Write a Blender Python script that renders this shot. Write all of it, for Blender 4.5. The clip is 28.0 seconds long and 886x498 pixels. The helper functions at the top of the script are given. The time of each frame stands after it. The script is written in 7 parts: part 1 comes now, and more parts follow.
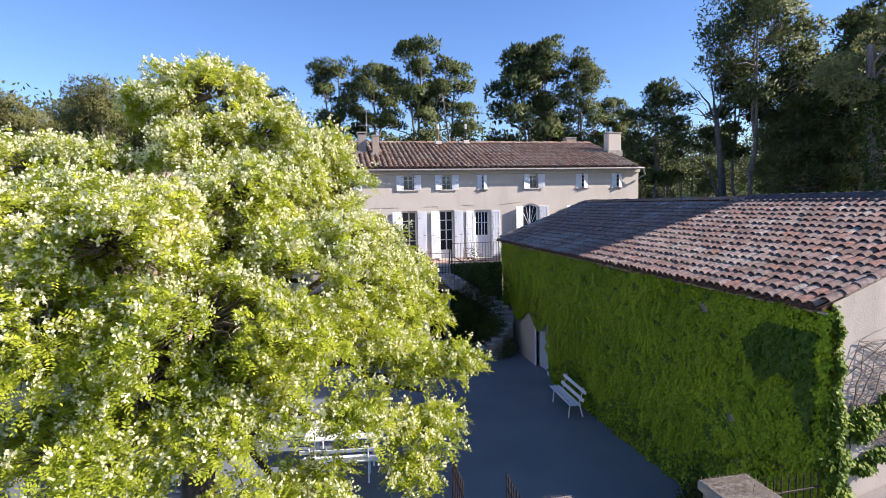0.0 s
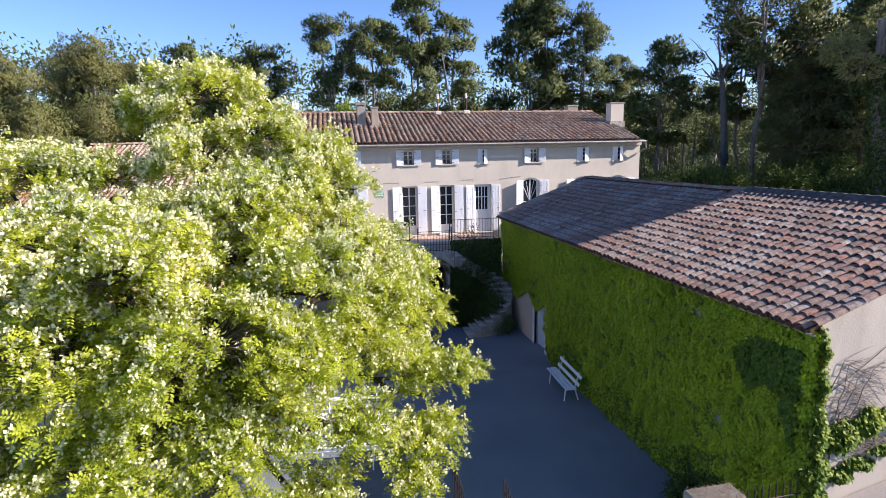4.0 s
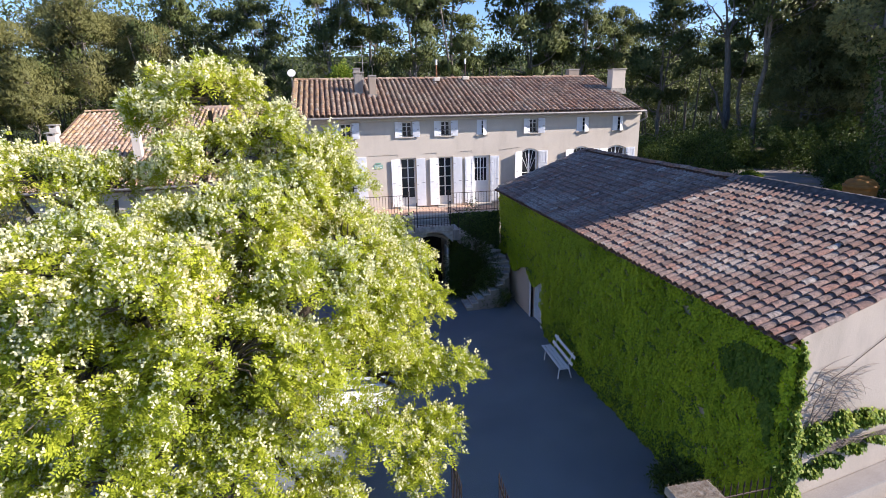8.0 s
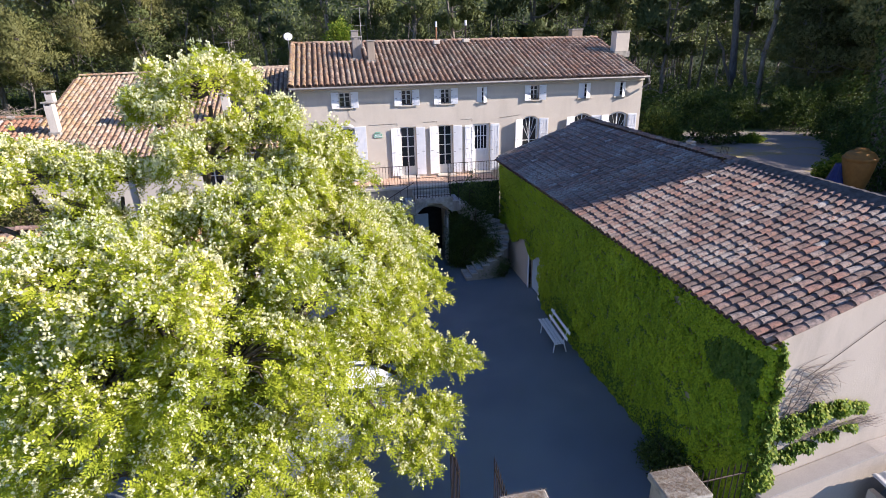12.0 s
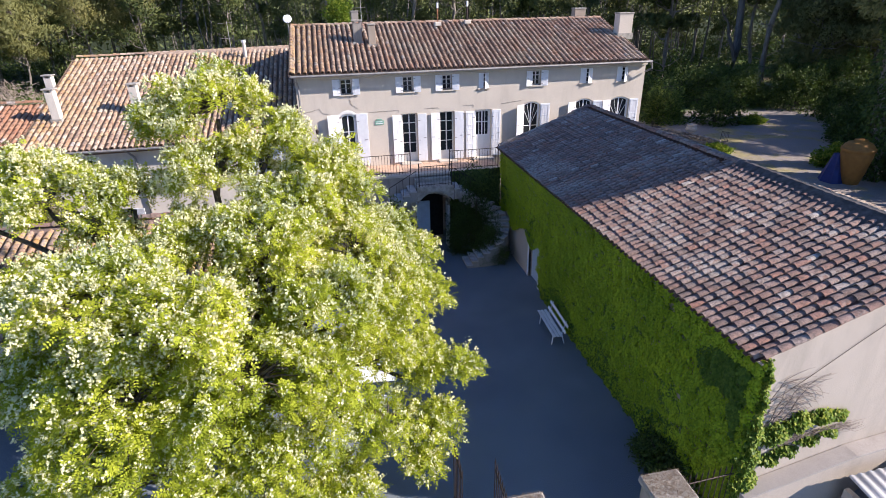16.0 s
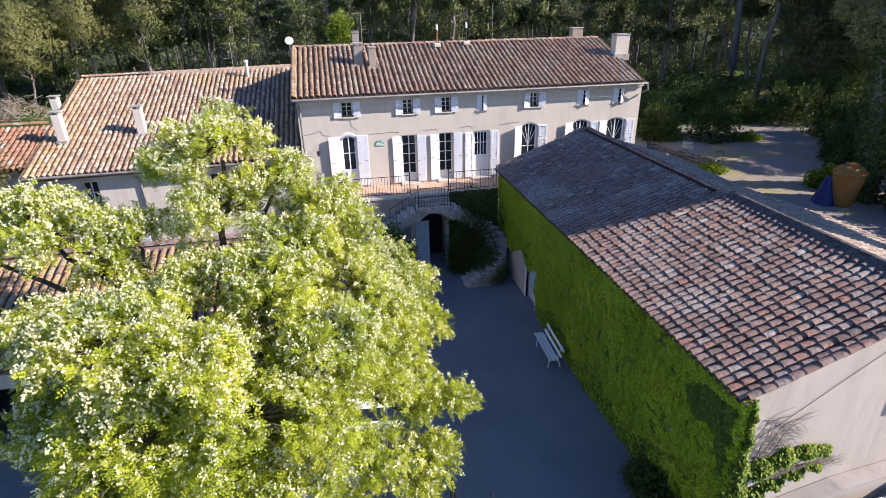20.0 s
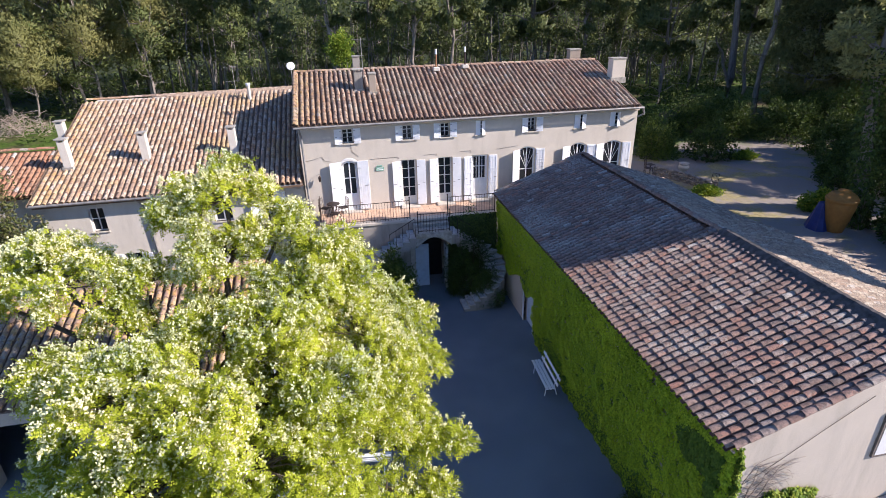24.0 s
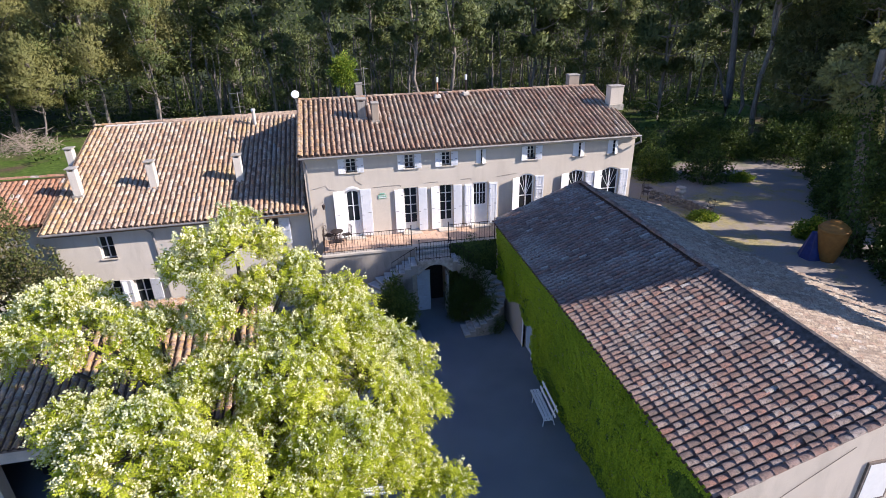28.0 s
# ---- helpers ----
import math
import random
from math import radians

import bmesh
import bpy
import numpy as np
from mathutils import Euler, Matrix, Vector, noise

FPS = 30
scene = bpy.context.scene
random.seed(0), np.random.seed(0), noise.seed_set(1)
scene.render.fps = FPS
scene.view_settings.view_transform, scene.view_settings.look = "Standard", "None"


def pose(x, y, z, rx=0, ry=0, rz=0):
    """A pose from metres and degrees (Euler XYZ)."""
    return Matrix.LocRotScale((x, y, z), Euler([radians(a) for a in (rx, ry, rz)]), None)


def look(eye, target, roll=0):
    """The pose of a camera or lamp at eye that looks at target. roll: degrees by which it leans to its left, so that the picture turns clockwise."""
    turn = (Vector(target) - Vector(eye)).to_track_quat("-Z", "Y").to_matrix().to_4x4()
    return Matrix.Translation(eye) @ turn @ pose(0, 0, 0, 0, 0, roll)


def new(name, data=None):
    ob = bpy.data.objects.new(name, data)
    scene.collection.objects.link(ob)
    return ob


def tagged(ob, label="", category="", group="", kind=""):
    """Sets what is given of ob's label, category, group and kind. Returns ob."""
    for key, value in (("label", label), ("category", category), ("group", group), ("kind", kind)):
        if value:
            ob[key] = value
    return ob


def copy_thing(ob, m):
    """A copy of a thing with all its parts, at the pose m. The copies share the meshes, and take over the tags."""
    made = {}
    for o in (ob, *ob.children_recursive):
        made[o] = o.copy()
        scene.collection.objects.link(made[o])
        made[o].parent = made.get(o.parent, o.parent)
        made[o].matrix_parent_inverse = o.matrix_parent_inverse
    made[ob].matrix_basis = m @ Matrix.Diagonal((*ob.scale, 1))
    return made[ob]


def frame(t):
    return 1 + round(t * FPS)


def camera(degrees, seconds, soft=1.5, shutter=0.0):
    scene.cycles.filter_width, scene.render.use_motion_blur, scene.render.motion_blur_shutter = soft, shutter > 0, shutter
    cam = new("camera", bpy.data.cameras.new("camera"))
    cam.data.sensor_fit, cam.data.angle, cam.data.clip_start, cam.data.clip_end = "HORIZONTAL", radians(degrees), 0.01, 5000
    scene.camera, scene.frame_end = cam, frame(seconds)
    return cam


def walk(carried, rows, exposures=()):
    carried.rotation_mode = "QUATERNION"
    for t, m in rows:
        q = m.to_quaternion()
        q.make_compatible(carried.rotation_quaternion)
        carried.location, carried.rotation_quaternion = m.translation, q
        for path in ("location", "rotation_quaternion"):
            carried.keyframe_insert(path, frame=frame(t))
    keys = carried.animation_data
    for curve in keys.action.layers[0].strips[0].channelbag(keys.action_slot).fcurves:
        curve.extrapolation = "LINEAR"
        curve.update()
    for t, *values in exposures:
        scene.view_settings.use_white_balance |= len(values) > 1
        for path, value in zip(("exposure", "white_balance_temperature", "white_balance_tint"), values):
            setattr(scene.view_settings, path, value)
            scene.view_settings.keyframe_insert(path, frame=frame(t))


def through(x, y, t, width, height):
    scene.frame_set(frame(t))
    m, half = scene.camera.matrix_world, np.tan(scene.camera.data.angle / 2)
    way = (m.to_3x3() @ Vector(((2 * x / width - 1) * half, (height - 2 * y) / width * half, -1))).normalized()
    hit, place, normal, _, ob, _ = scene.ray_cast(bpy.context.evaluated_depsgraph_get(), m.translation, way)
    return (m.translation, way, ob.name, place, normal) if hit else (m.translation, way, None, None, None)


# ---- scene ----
cam = camera(78.7, 28.0, soft=0.3)
PATH = [
    (0, (0.782, 1.620, 6.310), (1.173, 3.575, 6.142), -1.20),
    (0.5, (0.782, 1.592, 6.435), (1.171, 3.544, 6.245), -1.23),
    (1, (0.798, 1.579, 6.570), (1.186, 3.529, 6.357), -1.26),
    (1.5, (0.793, 1.579, 6.715), (1.180, 3.527, 6.479), -1.25),
    (2, (0.779, 1.583, 6.878), (1.167, 3.528, 6.619), -1.25),
    (2.5, (0.777, 1.601, 7.047), (1.165, 3.543, 6.764), -1.25),
    (3, (0.782, 1.619, 7.194), (1.169, 3.557, 6.888), -1.26),
    (3.5, (0.770, 1.591, 7.304), (1.156, 3.526, 6.979), -1.20),
    (5.5, (0.757, 1.581, 7.984), (1.141, 3.497, 7.561), -1.20),
    (6, (0.763, 1.579, 8.083), (1.148, 3.490, 7.640), -1.20),
    (6.5, (0.766, 1.570, 8.195), (1.151, 3.477, 7.731), -1.20),
    (7, (0.779, 1.559, 8.333), (1.161, 3.461, 7.845), -1.20),
    (7.5, (0.773, 1.545, 8.479), (1.152, 3.441, 7.967), -1.18),
    (8, (0.754, 1.532, 8.613), (1.133, 3.421, 8.078), -1.14),
    (8.5, (0.774, 1.533, 8.739), (1.151, 3.417, 8.182), -1.18),
    (9, (0.792, 1.547, 8.866), (1.166, 3.425, 8.286), -1.20),
    (9.5, (0.779, 1.560, 8.992), (1.152, 3.431, 8.389), -1.20),
    (10, (0.771, 1.558, 9.133), (1.142, 3.421, 8.505), -1.22),
    (10.5, (0.778, 1.530, 9.277), (1.145, 3.385, 8.626), -1.26),
    (11, (0.786, 1.501, 9.414), (1.152, 3.348, 8.739), -1.25),
    (11.5, (0.801, 1.497, 9.537), (1.164, 3.336, 8.841), -1.25),
    (12, (0.802, 1.517, 9.651), (1.163, 3.348, 8.934), -1.24),
    (12.5, (0.834, 1.514, 9.765), (1.191, 3.339, 9.028), -1.30),
    (14.5, (0.760, 1.525, 10.408), (1.112, 3.312, 9.580), -1.40),
    (15, (0.733, 1.577, 10.537), (1.087, 3.358, 9.699), -1.19),
    (15.5, (0.727, 1.579, 10.639), (1.080, 3.360, 9.801), -1.13),
    (16, (0.727, 1.566, 10.746), (1.079, 3.347, 9.908), -1.17),
    (16.5, (0.714, 1.567, 10.878), (1.066, 3.349, 10.040), -1.21),
    (17, (0.696, 1.577, 11.021), (1.048, 3.358, 10.181), -1.18),
    (17.5, (0.716, 1.583, 11.125), (1.068, 3.365, 10.287), -1.14),
    (18, (0.766, 1.565, 11.205), (1.117, 3.347, 10.370), -1.18),
    (18.5, (0.804, 1.536, 11.300), (1.153, 3.320, 10.467), -1.20),
    (19, (0.806, 1.515, 11.420), (1.155, 3.299, 10.587), -1.20),
    (19.5, (0.801, 1.517, 11.536), (1.152, 3.301, 10.704), -1.17),
    (20, (0.809, 1.525, 11.630), (1.160, 3.310, 10.800), -1.14),
    (20.5, (0.829, 1.499, 11.734), (1.177, 3.285, 10.905), -1.20),
    (21, (0.855, 1.467, 11.849), (1.200, 3.255, 11.021), -1.27),
    (21.5, (0.862, 1.485, 11.972), (1.208, 3.273, 11.145), -1.20),
    (23.5, (0.893, 1.537, 12.624), (1.241, 3.324, 11.796), -1.30),
    (24, (0.917, 1.574, 12.772), (1.265, 3.361, 11.944), -1.30),
    (24.5, (0.911, 1.572, 12.925), (1.259, 3.360, 12.098), -1.30),
    (25, (0.896, 1.558, 13.099), (1.245, 3.346, 12.274), -1.30),
    (25.5, (0.880, 1.561, 13.283), (1.230, 3.349, 12.461), -1.30),
    (26, (0.853, 1.578, 13.455), (1.205, 3.368, 12.634), -1.28),
    (26.5, (0.844, 1.590, 13.608), (1.196, 3.381, 12.790), -1.22),
    (27, (0.858, 1.607, 13.754), (1.210, 3.398, 12.937), -1.21),
    (27.5, (0.893, 1.603, 13.902), (1.242, 3.393, 13.084), -1.28),
    (28, (0.956, 1.550, 14.061), (1.300, 3.342, 13.240), -1.30),
]
walk(cam, [(t, look(eye, target, roll)) for t, eye, target, roll in PATH], exposures=[(0, 0.86, 6500, 20), (28, 0.86, 6500, 20)])

# ---- light ----
SUN_EL = radians(31.0)
SUN_DIR = Vector((0.93 * math.cos(SUN_EL), -0.368 * math.cos(SUN_EL), math.sin(SUN_EL))).normalized()
world = bpy.data.worlds.new("sky_world")
scene.world = world
world.use_nodes = True
wn = world.node_tree.nodes
sky = wn.new("ShaderNodeTexSky")
sky.sky_type = "NISHITA"
sky.sun_disc = False
sky.sun_elevation = SUN_EL
sky.sun_rotation = math.atan2(SUN_DIR.x, SUN_DIR.y)
sky.altitude = 300.0
sky.air_density = 1.0
sky.dust_density = 0.15
sky.ozone_density = 5.0
wn["Background"].inputs["Strength"].default_value = 0.118
clear = wn.new("ShaderNodeHueSaturation")
clear.inputs["Hue"].default_value = 0.506
clear.inputs["Saturation"].default_value = 1.1
world.node_tree.links.new(sky.outputs[0], clear.inputs["Color"])
world.node_tree.links.new(clear.outputs[0], wn["Background"].inputs["Color"])
sun = new("sun", bpy.data.lights.new("sun", "SUN"))
sun.data.energy = 5.0
sun.data.angle = radians(0.55)
sun.data.color = (1.0, 0.94, 0.85)
sun.matrix_world = look(SUN_DIR * 60.0, (0, 0, 0))


# ---- materials ----
def rgba(c):
    return (c[0], c[1], c[2], 1.0)


class Nodes:
    """A small builder for node materials."""

    def __init__(self, name):
        self.mat = bpy.data.materials.new(name)
        self.mat.use_nodes = True
        self.t = self.mat.node_tree
        self.bsdf = self.t.nodes["Principled BSDF"]
        self.out = self.t.nodes["Material Output"]
        self.pos = self.t.nodes.new("ShaderNodeTexCoord").outputs["Object"]

    def n(self, kind, **inputs):
        node = self.t.nodes.new(kind)
        for k, v in inputs.items():
            self.put(node.inputs[k.replace("_", " ")], v)
        return node

    def put(self, sock, v):
        if isinstance(v, bpy.types.NodeSocket):
            self.t.links.new(v, sock)
        else:
            sock.default_value = v

    def world_pos(self):
        return self.n("ShaderNodeNewGeometry").outputs["Position"]

    def noise(self, scale, detail=4.0, rough=0.55, vec=None):
        node = self.n("ShaderNodeTexNoise", Scale=scale, Detail=detail, Roughness=rough)
        self.t.links.new(vec if vec is not None else self.world_pos(), node.inputs["Vector"])
        return node.outputs["Fac"]

    def ramp(self, fac, stops):
        node = self.n("ShaderNodeValToRGB")
        self.t.links.new(fac, node.inputs["Fac"])
        el = node.color_ramp.elements
        while len(el) < len(stops):
            el.new(0.5)
        for e, (p, c) in zip(el, stops):
            e.position = p
            e.color = rgba(c) if len(c) == 3 else c
        return node.outputs["Color"]

    def mix(self, a, b, fac, blend="MIX"):
        node = self.t.nodes.new("ShaderNodeMix")
        node.data_type = "RGBA"
        node.blend_type = blend
        self.put(node.inputs[0], fac)
        self.put(node.inputs[6], a if isinstance(a, bpy.types.NodeSocket) else rgba(a))
        self.put(node.inputs[7], b if isinstance(b, bpy.types.NodeSocket) else rgba(b))
        return node.outputs[2]

    def bump(self, height, strength=0.3, dist=0.02):
        node = self.n("ShaderNodeBump", Strength=strength, Distance=dist)
        self.t.links.new(height, node.inputs["Height"])
        self.t.links.new(node.outputs["Normal"], self.bsdf.inputs["Normal"])

    def stretch(self, x, y, z):
        node = self.n("ShaderNodeMapping")
        self.t.links.new(self.world_pos(), node.inputs["Vector"])
        node.inputs["Scale"].default_value = (x, y, z)
        return node.outputs["Vector"]

    def done(self, color, rough=0.8, metal=0.0, spec=0.3):
        self.put(self.bsdf.inputs["Base Color"], color if isinstance(color, bpy.types.NodeSocket) else rgba(color))
        self.put(self.bsdf.inputs["Roughness"], rough)
        self.bsdf.inputs["Metallic"].default_value = metal
        self.bsdf.inputs["Specular IOR Level"].default_value = spec
        return self.mat


def plain(name, color, rough=0.6, metal=0.0, spec=0.3, vary=0.15, scale=6.0):
    m = Nodes(name)
    dark = tuple(c * (1 - vary) for c in color)
    light = tuple(min(1, c * (1 + vary)) for c in color)
    return m.done(m.ramp(m.noise(scale, 6.0), [(0.3, dark), (0.7, light)]), rough, metal, spec)


def stucco(name, base, stain, streak, grain=0.25):
    m = Nodes(name)
    c = m.ramp(m.noise(0.6, 6.0, 0.6), [(0.3, tuple(v * 0.9 for v in base)), (0.65, base)])
    st = m.ramp(m.noise(1.0, 7.0, 0.65, m.stretch(1.6, 1.6, 0.35)), [(0.5, (0, 0, 0)), (0.72, (1, 1, 1))])
    k = m.n("ShaderNodeMath")
    k.operation = "MULTIPLY"
    m.put(k.inputs[0], st)
    k.inputs[1].default_value = streak
    c = m.mix(c, stain, k.outputs[0])
    g = m.ramp(m.noise(45.0, 4.0), [(0.35, (0.86, 0.86, 0.86)), (0.65, (1.05, 1.05, 1.05))])
    c = m.mix(c, g, 0.7, "MULTIPLY")
    m.bump(m.noise(28.0, 6.0, 0.7), grain, 0.02)
    return m.done(c, 0.92, 0.0, 0.15)


def tile_mat(name, palette, lichen, lichen_at, single, grey=(0.105, 0.09, 0.08), pale=(0.5, 0.44, 0.38), rust_at=None):
    m = Nodes(name)
    if single:
        r = m.n("ShaderNodeObjectInfo").outputs["Random"]
    else:
        r = m.n("ShaderNodeNewGeometry").outputs["Random Per Island"]
    n = len(palette)
    c = m.ramp(r, [((i + 0.5) / n * 0.965, p) for i, p in enumerate(palette)] + [(0.975, palette[-1]), (0.99, pale)])
    spots = m.ramp(m.noise(11.0, 8.0, 0.75), [(0.44, (0, 0, 0)), (0.62, (0.8, 0.8, 0.8))])
    c = m.mix(c, grey, spots)
    big = m.ramp(m.noise(0.55, 5.0, 0.6), [(lichen_at, (0, 0, 0)), (lichen_at + 0.16, (1, 1, 1))])
    sp2 = m.ramp(m.noise(14.0, 5.0, 0.7), [(0.42, (0, 0, 0)), (0.56, (1, 1, 1))])
    both = m.mix(big, sp2, 1.0, "MULTIPLY")
    c = m.mix(c, lichen, both)
    if rust_at is not None:
        # orange lichen that has spread from one end of the roof
        sep = m.n("ShaderNodeSeparateXYZ")
        m.t.links.new(m.world_pos(), sep.inputs[0])
        k = m.n("ShaderNodeMapRange")
        m.put(k.inputs["Value"], sep.outputs["X"])
        k.inputs["From Min"].default_value = rust_at[1]
        k.inputs["From Max"].default_value = rust_at[0]
        k.inputs["To Max"].default_value = 0.5
        sp3 = m.ramp(m.noise(5.0, 7.0, 0.7), [(0.46, (0, 0, 0)), (0.6, (1, 1, 1))])
        c = m.mix(c, (0.55, 0.33, 0.06), m.mix(k.outputs[0], sp3, 1.0, "MULTIPLY"))
    fine = m.ramp(m.noise(70.0, 3.0), [(0.3, (0.7, 0.7, 0.7)), (0.7, (1.15, 1.15, 1.15))])
    c = m.mix(c, fine, 0.9, "MULTIPLY")
    m.bump(m.noise(40.0, 5.0, 0.7), 0.35, 0.01)
    return m.done(c, 0.9, 0.0, 0.15)


def leaf_mat(name, palette, through=0.35, rough=0.55, big=0.7, glow=None):
    """Leaves that let part of the light through."""
    m = Nodes(name)
    r = m.n("ShaderNodeNewGeometry").outputs["Random Per Island"]
    c = m.ramp(r, [((i + 0.5) / len(palette), p) for i, p in enumerate(palette)])
    shade = m.ramp(m.noise(big, 3.0), [(0.3, (0.72, 0.78, 0.72)), (0.7, (1.15, 1.1, 1.05))])
    c = m.mix(c, shade, 1.0, "MULTIPLY")
    m.done(c, rough, 0.0, 0.25)
    tr = m.n("ShaderNodeBsdfTranslucent")
    m.put(tr.inputs["Color"], m.mix(c, glow, 0.5) if glow else c)
    mx = m.n("ShaderNodeMixShader", Fac=through)
    m.t.links.new(m.bsdf.outputs[0], mx.inputs[1])
    m.t.links.new(tr.outputs[0], mx.inputs[2])
    m.t.links.new(mx.outputs[0], m.out.inputs["Surface"])
    return m.mat


def bark_mat(name, a, b):
    m = Nodes(name)
    c = m.ramp(m.noise(3.0, 8.0, 0.7, m.stretch(3.0, 3.0, 0.6)), [(0.3, a), (0.7, b)])
    m.bump(m.noise(5.0, 7.0, 0.7, m.stretch(3.0, 3.0, 0.5)), 0.7, 0.05)
    return m.done(c, 0.95, 0.0, 0.1)


def ground_mat():
    m = Nodes("gravel_and_earth")
    sep = m.n("ShaderNodeSeparateXYZ")
    m.t.links.new(m.world_pos(), sep.inputs[0])
    # courtyard gravel: the blue skylit shade is put into its colour
    gravel = m.ramp(m.noise(35.0, 6.0, 0.75), [(0.3, (0.125, 0.146, 0.164)), (0.7, (0.265, 0.304, 0.328))])
    patch = m.ramp(m.noise(0.35, 5.0), [(0.35, (0.8, 0.8, 0.82)), (0.7, (1.1, 1.08, 1.04))])
    gravel = m.mix(gravel, patch, 1.0, "MULTIPLY")
    # the drive east of the barn gets a paler, sunlit tone, with worn straw-coloured grass on it
    drive = m.ramp(m.noise(22.0, 6.0, 0.75), [(0.3, (0.19, 0.165, 0.145)), (0.7, (0.34, 0.3, 0.265))])
    straw = m.ramp(m.noise(8.0, 8.0, 0.75), [(0.35, (0.2, 0.17, 0.07)), (0.7, (0.42, 0.36, 0.2))])
    drive = m.mix(drive, straw, m.ramp(m.noise(0.45, 7.0, 0.65), [(0.5, (0, 0, 0)), (0.6, (1, 1, 1))]))
    east = m.n("ShaderNodeMapRange")
    m.put(east.inputs["Value"], sep.outputs["X"])
    east.inputs["From Min"].default_value = 11.0
    east.inputs["From Max"].default_value = 14.0
    gravel = m.mix(gravel, drive, east.outputs[0])
    earth = m.ramp(m.noise(6.0, 8.0, 0.7), [(0.3, (0.05, 0.04, 0.025)), (0.7, (0.13, 0.1, 0.06))])
    grass = m.ramp(m.noise(3.0, 8.0, 0.75), [(0.3, (0.03, 0.055, 0.011)), (0.55, (0.075, 0.125, 0.022)), (0.8, (0.16, 0.18, 0.06))])
    wild = m.mix(earth, grass, m.ramp(m.noise(0.25, 6.0, 0.6), [(0.36, (0, 0, 0)), (0.52, (1, 1, 1))]))
    wob = m.n("ShaderNodeMath")
    wob.operation = "MULTIPLY_ADD"
    m.put(wob.inputs[0], m.noise(0.5, 5.0))
    wob.inputs[1].default_value = 7.0
    m.put(wob.inputs[2], sep.outputs["Y"])
    far = m.n("ShaderNodeMapRange")
    m.put(far.inputs["Value"], wob.outputs[0])
    far.inputs["From Min"].default_value = 36.5
    far.inputs["From Max"].default_value = 39.5
    c = m.mix(gravel, wild, far.outputs[0])
    deep = m.n("ShaderNodeMapRange")
    m.put(deep.inputs["Value"], wob.outputs[0])
    deep.inputs["From Min"].default_value = 64.0
    deep.inputs["From Max"].default_value = 76.0
    scrub = m.ramp(m.noise(1.2, 8.0, 0.75), [(0.3, (0.016, 0.022, 0.01)), (0.7, (0.05, 0.062, 0.022))])
    c = m.mix(c, scrub, deep.outputs[0])
    m.bump(m.noise(30.0, 6.0, 0.8), 0.5, 0.02)
    return m.done(c, 0.95, 0.0, 0.12)


